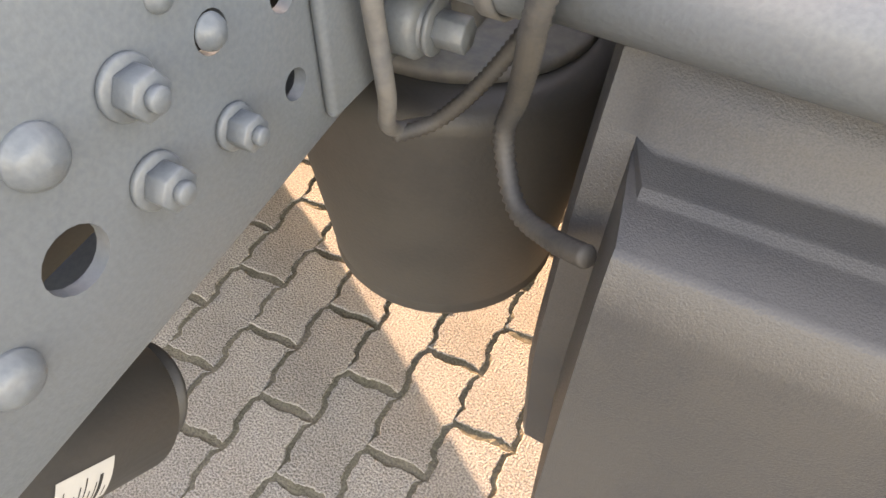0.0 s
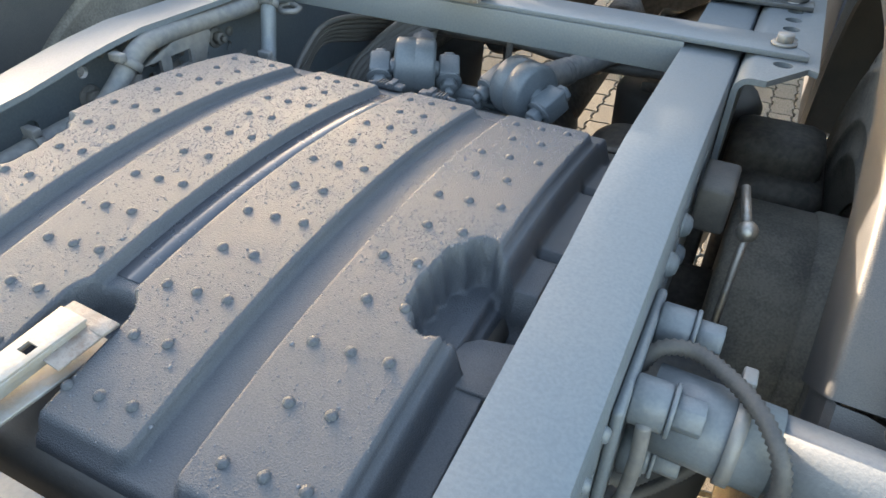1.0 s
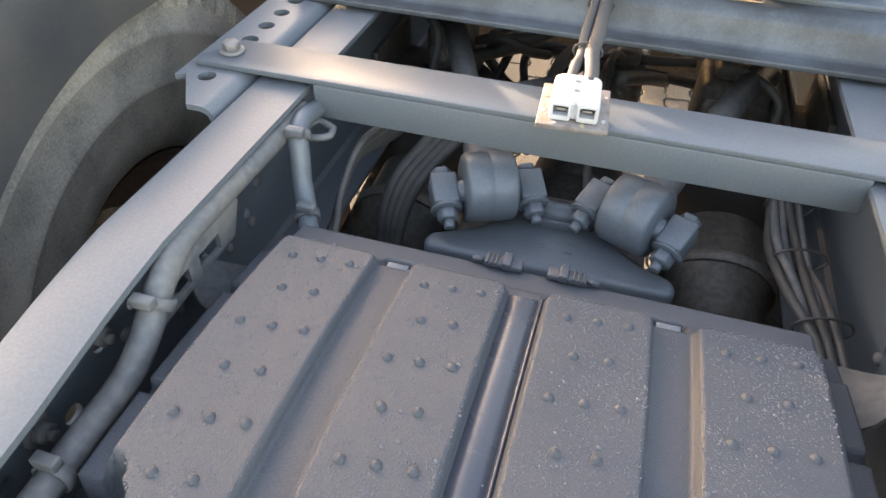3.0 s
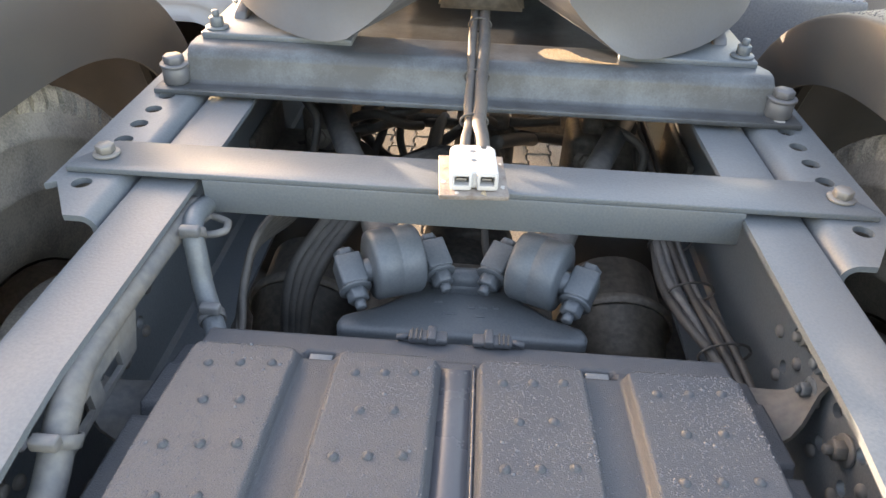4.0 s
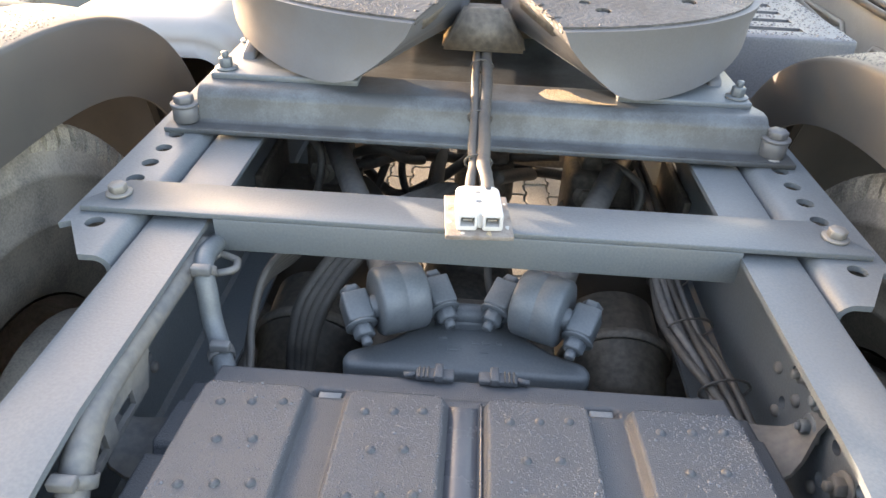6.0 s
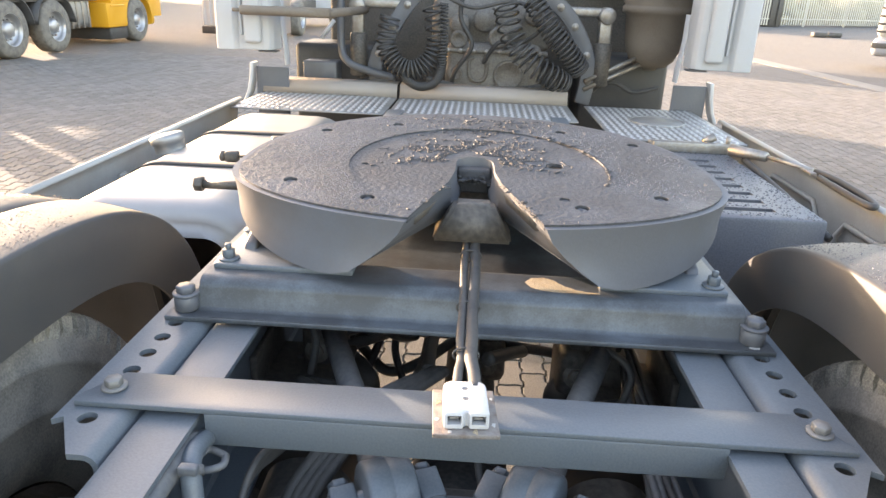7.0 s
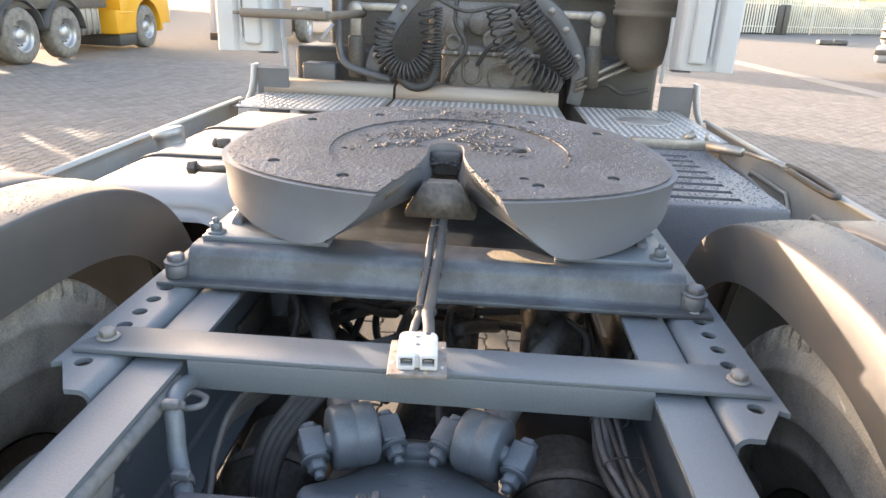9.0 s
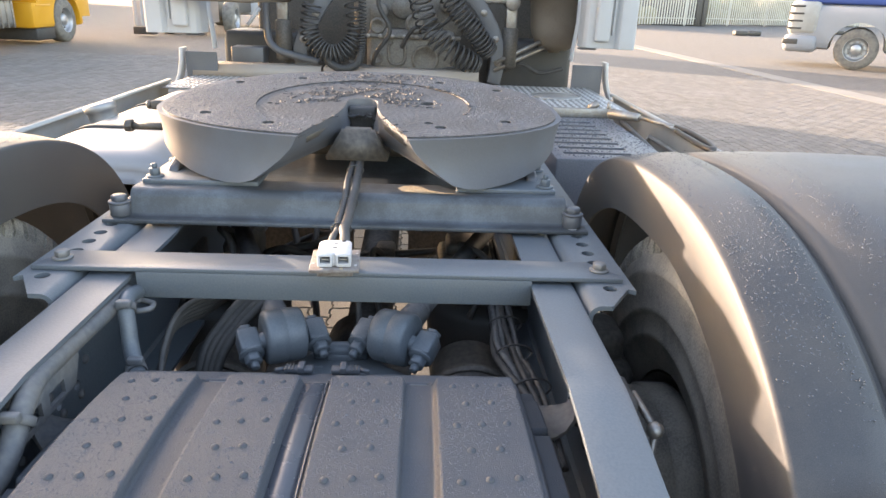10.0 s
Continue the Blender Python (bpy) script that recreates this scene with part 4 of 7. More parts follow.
axle = thing("rear_axle", (0, -0.03, 0.5), "dark oily drive axle with twin tyres on each side", "axle")
b = bmesh.new()
rod(b, (-0.62, -0.03, 0.5), (0.62, -0.03, 0.5), 0.075, seg=24)
lathe(b, (0, -0.03, 0.5), (1, 0, 0), [(-0.24, 0.08), (-0.20, 0.13), (-0.12, 0.20), (0, 0.225), (0.12, 0.20), (0.20, 0.13), (0.24, 0.08)], 32)
rod(b, (0, 0.2, 0.5), (0, 0.52, 0.53), 0.12, 0.085, seg=24)
box(b, -0.14, 0.14, -0.02, 0.12, 0.68, 0.735, 0.01)
part("housing", b, M_DARK, axle)
b = bmesh.new()
rod(b, (0.02, 0.42, 0.55), (0.02, 3.4, 0.78), 0.062, seg=24)
rod(b, (0.02, 0.36, 0.545), (0.02, 0.44, 0.552), 0.085, seg=24, chamfer=0.006)
part("drive_shaft", b, M_DARK, axle)
for s in (-1, 1):
    b = bmesh.new()
    rod(b, (s * 0.48, -0.03, 0.5), (s * 0.62, -0.03, 0.5), 0.21, seg=40, chamfer=0.01)
    rod(b, (s * 0.60, -0.03, 0.5), (s * 0.665, -0.03, 0.5), 0.215, seg=48, chamfer=0.006)
    part("brake_drum", b, M_TYRE, axle, "dusty brown brake drum")
    b = bmesh.new()
    box(b, *sorted((s * 0.46, s * 0.615)), 0.10, 0.33, 0.38, 0.70, 0.03)
    box(b, *sorted((s * 0.44, s * 0.60)), 0.14, 0.27, 0.66, 0.76, 0.03)
    part("brake_caliper", b, M_DARK, axle)
    for x0, x1 in ((0.62 if s > 0 else 0.655, 0.89 if s > 0 else 0.925), (0.945, 1.215)):
        b = bmesh.new()
        tyre(b, *sorted((s * x0, s * x1)), -0.03, 0.51, 0.511)
        tw = part("tyre", b, M_TYRE, axle, "dusty black truck tyre")
        if x0 < 0.7:
            part("shoulder_tread", shoulder_blocks(bmesh.new(), s * (x0 + 0.002), -s, -0.03, 0.51, 0.513), M_TREAD, tw, "dusty cut tread blocks", 0.4)
        b = bmesh.new()
        lathe(b, (s * (x0 + 0.03), -0.03, 0.5), (s, 0, 0), [(0.0, 0.236), (0.02, 0.226), (0.10, 0.222), (0.12, 0.17), (0.13, 0.10)], 40)
        part("rim", b, M_ENGINE, tw)
for s in (-1, 1):
    b = bmesh.new()
    extrude(b, [(-0.44, 0.27), (-0.2, 0.25), (0.12, 0.36), (0.55, 0.46), (0.55, 0.53), (0.1, 0.46), (-0.2, 0.31), (-0.44, 0.309)], "x", s * 0.40 - 0.045, s * 0.40 + 0.045, 0.008)
    part("spring_arm", b, M_DARK, axle)


# brake chambers and the front air springs, dark under the frame
for s in (-1, 1):
    t = thing("brake_chamber", (s * 0.27, 0.1, 0.6), "dark oily round brake chamber on the axle", "brake chamber", "brake chambers")
    b = bmesh.new()
    lathe(b, (s * 0.265, 0.02, 0.585), (0, 1, 0.25), [(0, 0.0), (0, 0.055), (0.012, 0.078), (0.075, 0.086), (0.085, 0.094), (0.10, 0.094), (0.11, 0.086), (0.20, 0.08), (0.215, 0.06), (0.215, 0)], 32)
    part("can", b, M_DARK, t)
    b = bmesh.new()
    lathe(b, (s * 0.265, 0.108, 0.607), (0, 1, 0.25), [(0, 0.094), (0, 0.099), (0.018, 0.099), (0.018, 0.094)], 32, True)
    part("clamp_band", b, M_ENGINE, t)
    t = thing("air_spring", (s * 0.33, 0.47, 0.4), "dark rubber air spring ahead of the axle", "air spring", "air springs")
    b = bmesh.new()
    lathe(b, (s * 0.33, 0.47, 0.32), (0, 0, 1), [(0, 0), (0, 0.11), (0.02, 0.125), (0.2, 0.15), (0.36, 0.155), (0.385, 0.14), (0.39, 0)], 40)
    part("bellows", b, M_RUBBER, t)
    b = bmesh.new()
    box(b, *sorted((s * 0.24, s * 0.419)), 0.37, 0.57, 0.71, 0.73, 0.004)
    box(b, *sorted((s * 0.405, s * 0.4185)), 0.37, 0.57, 0.68, 0.80, 0.003)
    part("top_plate", b, M_DARK, t)


# ---- air springs, shock absorber ----
def air_spring(s):
    t = thing("air_spring", (s * 0.385, -0.37, 0.45), "black rubber air spring bellows below the frame rail", "air spring", "air springs")
    b = bmesh.new()
    lathe(b, (s * 0.375, -0.385, 0.31), (0, 0, 1), [(0.0, 0.0), (0.0, 0.13), (0.004, 0.142), (0.012, 0.146), (0.02, 0.143), (0.03, 0.146), (0.2, 0.166), (0.30, 0.170), (0.32, 0.166), (0.328, 0.15), (0.33, 0.0)], 56)
    part("bellows", b, M_RUBBER, t)
    b = bmesh.new()
    rod(b, (s * 0.385, -0.37, 0.64), (s * 0.385, -0.37, 0.655), 0.14, seg=36)
    box(b, *sorted((s * 0.34, s * 0.43)), -0.44, -0.30, 0.655, 0.70, 0.006)
    part("top_plate", b, M_FRAME_DULL, t)
    return t


air_spring(1), air_spring(-1)
shock = thing("shock_absorber", (0.33, -0.86, 0.4), "black tubular shock absorber with a white paper label", "shock absorber")
b = bmesh.new()
rod(b, (0.305, -0.815, 0.49), (0.305, -1.06, 0.68), 0.058, seg=40, chamfer=0.012)
rod(b, (0.305, -0.80, 0.478), (0.305, -0.815, 0.49), 0.046, seg=30, chamfer=0.008)
part("cylinder", b, M_RUBBER, shock)
TS = Matrix.Translation((0.305, -0.8951, 0.5512)) @ frame_of((0.0, -0.24, 0.19))[2].to_track_quat("Z", "Y").to_matrix().to_4x4()
b = bmesh.new()
rows = [[b.verts.new(TS @ Vector((0.0588 * math.cos(a), 0.0588 * math.sin(a), z))) for a in (radians(-22 + 2.8 * k) for k in range(13))] for z in (-0.026, 0.020)]
for k in range(12):
    b.faces.new((rows[0][k], rows[0][k + 1], rows[1][k + 1], rows[1][k]))
lab = part("label", b, M_LABEL, shock, "white printed paper label with unreadable lines")
for q in range(9):
    b = bmesh.new()
    za = -0.022 + 0.0044 * q
    rows = [[b.verts.new(TS @ Vector((0.0592 * math.cos(a), 0.0592 * math.sin(a), z))) for a in (radians(-19 + 2.4 * k) for k in range(5 + (q * 5) % 7))] for z in (za, za + (0.0030 if q == 1 else 0.0010))]
    for k in range(len(rows[0]) - 1):
        b.faces.new((rows[0][k], rows[0][k + 1], rows[1][k + 1], rows[1][k]))
    part("print_bar", b, M_BLACK, lab)


# ---- V-link with rubber bushes on the axle ----
vlink = thing("suspension_link", (0, 0, 0.75), "grey painted suspension link with two round bushes", "suspension link")
b = bmesh.new()
ends = [(-0.163, -0.090), (0.174, -0.088), (0.180, -0.074), (0.174, -0.056), (0.128, -0.036), (0.098, -0.012), (0.070, 0.030), (0.045, 0.062), (-0.032, 0.062), (-0.058, 0.030), (-0.086, -0.012), (-0.116, -0.036), (-0.163, -0.058), (-0.169, -0.076)]
extrude(b, ends, "z", 0.728, 0.766, 0.008)
part("bracket_plate", b, M_FRAME, vlink, "flat cast bracket with raised marks")
b = bmesh.new()
box(b, -0.02, 0.033, 0.0, 0.05, 0.755, 0.779, 0.006)
rod(b, (-0.045, 0.020, 0.778), (0.058, 0.020, 0.778), 0.017, seg=18, chamfer=0.004)
part("centre_rib", b, M_FRAME, vlink)
for x, y, w in ((-0.030, -0.020, 0.012), (0.018, -0.028, 0.010), (0.034, -0.027, 0.012), (0.052, -0.026, 0.008), (-0.012, -0.044, 0.020), (0.030, -0.046, 0.014)):
    b = bmesh.new()
    box(b, x - w / 2, x + w / 2, y - 0.003, y + 0.003, 0.7655, 0.7675, 0.0005)
    part("cast_mark", b, M_FRAME, vlink)
b = bmesh.new()
lathe(b, (0.006, -0.03, 0.66), (0, 0, 1), [(0, 0.16), (0.03, 0.13), (0.068, 0.115), (0.0695, 0.0)], 28)
part("pedestal", b, M_DARK, vlink)
for s in (-1, 1):
    c = Vector((0.0065 + s * 0.103, -0.006, 0.822))
    ax = Vector((s * 0.90, -0.43, 0.03)).normalized()
    b = bmesh.new()
    lathe(b, c - ax * 0.036, ax, [(0, 0.0), (0, 0.041), (0.002, 0.0465), (0.006, 0.0490), (0.034, 0.0496), (0.0350, 0.0488), (0.0370, 0.0488), (0.038, 0.0496), (0.066, 0.0490), (0.070, 0.0465), (0.072, 0.041), (0.072, 0.0)], 48)
    part("bush", b, M_FRAME, vlink, "round grey bush eye")
    b = bmesh.new()
    out = Vector((s * 0.36, 0.93, 0.03)).normalized()
    rod(b, c + out * 0.03, c + out * 0.66, 0.022, seg=24)
    part("link_rod", b, M_FRAME_DULL, vlink)
    b = bmesh.new()
    lathe(b, c, out, [(0.045, 0.0)] + [(0.046 + 0.0055 * k, (0.0285 if k % 2 else 0.0245) - 0.0003 * k) for k in range(15)] + [(0.13, 0.0)], 24)
    part("ribbed_boot", b, M_FRAME_DULL, vlink)
    drop = Vector((-s * 0.40, -0.80, -0.40)).normalized()
    side_axis = drop.cross(ax).normalized()
    R = Matrix((*[(*v, 0) for v in zip(side_axis.cross(drop), side_axis, drop)], (0, 0, 0, 1)))
    for head in (Vector((0.0065 + s * 0.168, -0.016, 0.826)), Vector((0.0065 + s * 0.056, 0.034, 0.824))):
        M = Matrix.Translation(head) @ R
        b = bmesh.new()
        rod(b, c, head + drop * 0.026, 0.017, seg=16)
        box(b, -0.0185, 0.0185, -0.020, 0.020, -0.002, 0.045, 0.004, M)
        part("clamp_block", b, M_FRAME, vlink)
        b = bmesh.new()
        hexbolt(b, head - drop * 0.002, -drop, 0.0155, 0.012, 0.0)
        part("bolt_head", b, M_FRAME, vlink)
        b = bmesh.new()
        hexbolt(b, head + drop * 0.045, drop, 0.0155, 0.016, 0.002, 0.012)
        part("nut", b, M_FRAME, vlink)


# ---- mudguards ----
GC_Y, GC_Z, GA, GB = 0.02, 0.53, 0.69, 0.60


def guard_pt(a, off):
    """A point of the arch at angle a (0 ahead, 90 on top) and its distance off outwards, in the plane of the wheel."""
    c, e = math.cos(radians(a)), math.sin(radians(a))
    if c > 0 and e > 0:         # the front quarter is fuller
        k = ((c * GA / 0.72) ** 2.7 + e ** 2.7) ** (-1 / 2.7)
        y, z = GC_Y + GA * c * k, GC_Z + GB * e * k
    else:
        y, z = GC_Y + GA * c, GC_Z + GB * e
    n = Vector((0, math.cos(radians(a)) / GA, math.sin(radians(a)) / GB)).normalized()
    return Vector((0, y, z)) + n * off


def guard_x(s, x):
    """The two mudguards stand a little unevenly about the frame; their outer edges line up with the skirts."""
    return s * (x + (-0.018 if s > 0 else 0.034) * min(1.0, (1.21 - x) / 0.61))


def guard_sweep(s, section, a0, a1, n):
    b = bmesh.new()
    rings = []
    for k in range(n + 1):
        a = a0 + (a1 - a0) * k / n
        deep = 0.026 * max(0.0, a - 95) / 50 + (0.0 if s > 0 else 0.022)        # the inner wall hangs deeper towards the back
        rings.append([b.verts.new(guard_pt(a, o - (deep if x < 0.62 and o < -0.08 else 0)) + Vector((guard_x(s, x), 0, 0))) for x, o in section])
    m = len(section)
    for p, q in zip(rings, rings[1:]):
        for k in range(m):
            b.faces.new((p[k], p[(k + 1) % m], q[(k + 1) % m], q[k]))
    b.faces.new(rings[0]), b.faces.new(rings[-1])
    bmesh.ops.recalc_face_normals(b, faces=list(b.faces))
    return b


G_MID = [(0.603, -0.124), (0.6005, -0.075), (0.600, -0.016), (0.6015, -0.0125), (0.605, -0.011), (0.64, -0.005), (0.68, 0.001), (0.712, 0.004), (0.720, -0.001), (0.724, -0.012), (0.738, -0.014), (0.744, -0.004), (0.752, 0.004), (0.85, 0.010), (1.00, 0.012),
         (1.14, 0.010), (1.185, 0.002), (1.205, -0.02), (1.21, -0.07), (1.212, -0.15)]


def smooth_corners(pts, cutoff=0.28):
    """The polyline with each inner corner cut and rounded a little."""
    res = [pts[0]]
    for a, b, c in zip(pts, pts[1:], pts[2:]):
        for p, w in ((a, cutoff), (None, 0), (c, cutoff)):
            if p is None:
                q = ((a[0] + c[0]) * cutoff / 4 + b[0] * (1 - cutoff / 2), (a[1] + c[1]) * cutoff / 4 + b[1] * (1 - cutoff / 2))
            else:
                q = (b[0] + (p[0] - b[0]) * w, b[1] + (p[1] - b[1]) * w)
            res.append(q)
    return res + [pts[-1]]


def mudguard(s):
    t = thing("mudguard", (s * 0.9, 0, 0.9), "black plastic mudguard arched over the wheel, wet with dew" if s > 0 else "black plastic mudguard arched over the wheel, bright with dew", "mudguard", "mudguards")
    part("arch", guard_sweep(s, bent_sheet(G_MID, 0.006), 2, 147, 60), M_GUARD, t, "", 0.9)

    # stepped lower rear panel: a riser, a deep ledge and a plain face below it
    prof = smooth_corners([(-0.562, 0.850), (-0.578, 0.818), (-0.590, 0.795), (-0.612, 0.770), (-0.617, 0.762), (-0.628, 0.738), (-0.657, 0.737), (-0.664, 0.733), (-0.704, 0.730), (-0.716, 0.70), (-0.722, 0.55), (-0.722, 0.34)], 0.13)
    b = bmesh.new()
    outer, inner = [], []
    for y, z in prof:
        lip = 0.02 - 0.69 * math.sqrt(max(0.05, 1 - ((z - 0.53) / 0.60) ** 2)) + 0.008
        sec = [(0.600, lip + 0.11), (0.600, lip + 0.012), (0.606, lip + 0.002), (0.628, lip), (0.642, y), (0.90, y), (1.17, y), (1.20, y + 0.02), (1.208, y + 0.09)]
        outer.append([b.verts.new((guard_x(s, x), v, z)) for x, v in sec])
        inner.append([b.verts.new((guard_x(s, x + 0.005 if x < 0.62 else x - 0.004 if x > 1.1 else x), v + 0.006, z - 0.004)) for x, v in sec])
    n = len(outer[0])
    for rows in (outer, inner):
        for p, q in zip(rows, rows[1:]):
            for k in range(n - 1):
                b.faces.new((p[k], p[k + 1], q[k + 1], q[k]))
    for k in range(n - 1):
        for r in (0, -1):
            b.faces.new((outer[r][k], outer[r][k + 1], inner[r][k + 1], inner[r][k]))
    for r in range(len(prof) - 1):
        for k in (0, n - 1):
            b.faces.new((outer[r][k], outer[r + 1][k], inner[r + 1][k], inner[r][k]))
    bmesh.ops.recalc_face_normals(b, faces=list(b.faces))
    part("rear_panel", b, M_GUARD, t, "stepped lower rear panel", 0.6)
    # mounting flap at the seam
    b = bmesh.new()
    for x0, x1 in ((0.735, 0.775),):
        q0, q1 = guard_pt(139, 0.012), guard_pt(146, 0.012)
        rod(b, q0 + Vector((s * x0, 0, 0)), q1 + Vector((s * x0, 0, 0)), 0.006, seg=8)
        rod(b, q0 + Vector((s * x1, 0, 0)), q1 + Vector((s * x1, 0, 0)), 0.006, seg=8)
        rod(b, q0 + Vector((s * x0, 0, 0)), q0 + Vector((s * x1, 0, 0)), 0.006, seg=8)
    part("clip", b, M_GUARD, t)
    sp = []
    rg = random.Random(11 + s)
    while len(sp) < 8000:
        a, x = rg.uniform(45, 142), rg.uniform(0.608, 0.71) if rg.random() < 0.45 else rg.uniform(0.76, 1.15)
        o = (0.0035 - 0.011 + 0.15 * (x - 0.605)) if x < 0.72 else 0.0125
        p = guard_pt(a, o) + Vector((guard_x(s, x), 0, 0))
        nn = guard_pt(a, 1) - guard_pt(a, 0)
        if rg.random() > (0.6 + noise.noise(p * 5)) * min(1, (142 - a) / 30) * min(1, (a - 45) / 12):
            continue
        sp.append((p, nn, 0.0006 + 0.0010 * rg.random() ** 3))
    droplets("dew_drops", sp, "dew drops on the black mudguard")
    return t


mudguard(1), mudguard(-1)


# support tubes of the mudguards
def guard_support(s):
    t = thing("mudguard_support", (s * 0.5, -0.6, 0.85), "grey painted steel tube holding the mudguard", "mudguard support", "mudguard supports")
    b = bmesh.new()
    rod(b, (s * 0.45, -0.60, 0.825), (s * 1.15, -0.64, 0.825), 0.034, seg=28)
    rod(b, (s * 0.45, -0.60, 0.825), (s * 0.55, -0.606, 0.825), 0.0375, seg=28)
    part("tube", b, M_FRAME, t)
    b = bmesh.new()
    box(b, *sorted((s * 0.4275, s * 0.437)), -0.67, -0.50, 0.72, 0.875, 0.004)
    rod(b, (s * 0.437, -0.594, 0.754), (s * 0.462, -0.594, 0.754), 0.024, seg=24, chamfer=0.004)
    part("flange", b, M_FRAME, t)
    for y, z, r, ln in ((-0.628, 0.855, 0.0185, 0.05), (-0.531, 0.857, 0.0185, 0.05), (-0.594, 0.754, 0.015, 0.048)):
        b = bmesh.new()
        rod(b, (s * 0.437, y, z), (s * (0.437 + ln * 0.6), y, z), r * 1.15, seg=20, chamfer=0.002)
        hexbolt(b, (s * (0.437 + ln * 0.6), y, z), (s, 0, 0), r * 0.85, ln * 0.45, 0.002)
        part("bolt", b, M_FRAME, t)
    b = bmesh.new()
    box(b, *sorted((s * 0.619, s * 0.72)), -0.588, -0.570, 0.853, 0.945, 0.006)
    clamp = part("guard_clamp", b, M_GUARD, t)
    b = bmesh.new()
    rod(b, (s * 0.634, -0.587, 0.868), (s * 0.634, -0.592, 0.868), 0.0078, seg=18, chamfer=0.002)
    part("rivet", b, M_ZINC, clamp, "pale flat rivet")
    return t


guard_support(1), guard_support(-1)


# ---- fuel tank ----
tank = thing("fuel_tank", (-0.85, 1.5, 0.35), "large brushed aluminium fuel tank with dark straps", "fuel tank")


def tank_outline(g=0.0):
    x0, x1, z0, z1 = -1.13 - g, -0.54 + g, 0.36 - g, 0.945 + g
    r = 0.16 + g
    return arc(x1 - r, z1 - r, r, 0, 90, 8) + arc(x0 + r, z1 - r, r, 90, 180, 8) + arc(x0 + r, z0 + r, r, 180, 270, 8) + arc(x1 - r, z0 + r, r, 270, 360, 8)


b = bmesh.new()
rings = []
for y, g in ((0.855, -0.09), (0.86, -0.05), (0.872, -0.022), (0.895, -0.006), (0.93, 0), (2.18, 0), (2.21, -0.006), (2.23, -0.03)):
    rings.append([b.verts.new((x, y, z)) for x, z in tank_outline(g)])
for p, q in zip(rings, rings[1:]):
    for k in range(len(p)):
        b.faces.new((p[k], p[(k + 1) % len(p)], q[(k + 1) % len(p)], q[k]))
b.faces.new(rings[0]), b.faces.new(rings[-1])
part("shell", b, M_TANK, tank, "", 0.9)
for y in (1.235, 1.735):
    b = bmesh.new()
    extrude(b, bent_sheet([(x, z) for x, z in tank_outline(0.004)] + [tank_outline(0.004)[0]], 0.005), "y", y, y + 0.045)
    part("strap", b, M_RUBBER, tank, "dark strap round the tank")
b = bmesh.new()
lathe(b, (-1.055, 1.50, 0.925), (-0.25, 0, 1), [(0, 0.052), (0.03, 0.052), (0.032, 0.058), (0.055, 0.058), (0.06, 0.05), (0.062, 0.0)], 32)
part("filler_cap", b, M_TANK, tank, "round filler cap")
b = bmesh.new()
box(b, -0.70, -0.60, 1.50, 1.58, 0.94, 0.965, 0.008)
rod(b, (-0.69, 1.54, 0.965), (-0.69, 1.54, 0.985), 0.02, seg=14)
tube(b, [(-0.64, 1.55, 0.97), (-0.55, 1.6, 0.97), (-0.44, 1.62, 0.93)], 0.010, 10)
part("level_sender", b, M_RUBBER, tank)


# ---- side fairings ----
def fairing(s):
    t = thing("side_fairing", (s * 1.2, 1.7, 0.35), "grey-white plastic side skirt along the chassis", "side fairing", "side fairings")
    b = bmesh.new()
    mid = [(1.185, 0.93)] + arc(1.196, 0.928, 0.011, 140, 40, 4) + [(1.212, 0.90), (1.235, 0.70), (1.24, 0.50), (1.228, 0.47)]
    extrude(b, [(s * u, v) for u, v in bent_sheet(mid, 0.01)], "y", 0.80, 2.62)
    part("panel", b, M_FAIR, t)
    b = bmesh.new()
    if s > 0:
        extrude(b, bent_sheet([(0.98, 0.52), (0.98, 0.78), (1.02, 0.83), (1.36, 0.83), (1.40, 0.78), (1.40, 0.52)], 0.016), "x", 1.198, 1.212)
        part("rib", b, M_FAIR, t)
        b = bmesh.new()
        extrude(b, bent_sheet([(1.55, 0.55), (1.55, 0.79), (1.60, 0.84), (1.95, 0.84), (2.0, 0.79), (2.0, 0.55)], 0.016), "x", 1.198, 1.212)
    else:
        box(b, -1.205, -1.19, 1.4, 1.44, 0.4, 0.86, 0.004)
    part("rib", b, M_FAIR, t)
    return t


fairing(1), fairing(-1)

# ---- vented box on the other side of the tank ----
vbox = thing("vented_box", (0.85, 1.5, 0.4), "dark grey steel box with slotted wet top", "equipment box")
b = bmesh.new()
box(b, 0.60, 1.00, 1.075, 1.98, 0.40, 0.925, 0.012)
tl = bmesh.new()
for k in range(8):
    y = 1.14 + 0.088 * k
    box(tl, 0.64, 0.88, y, y + 0.034, 0.90, 0.95, 0.0)
part("housing", cut(b, tl), M_BOX, vbox)
# black block paints the shade inside the box under its slots
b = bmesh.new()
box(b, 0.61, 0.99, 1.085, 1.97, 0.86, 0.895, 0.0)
part("slot_shade_block", b, M_BLACK, vbox)
b = bmesh.new()
tube(b, [(1.02, 1.80, 0.93), (1.02, 1.40, 0.90), (1.05, 1.15, 0.85)], 0.012, 10)
part("seam_hose", b, M_RUBBER, vbox)

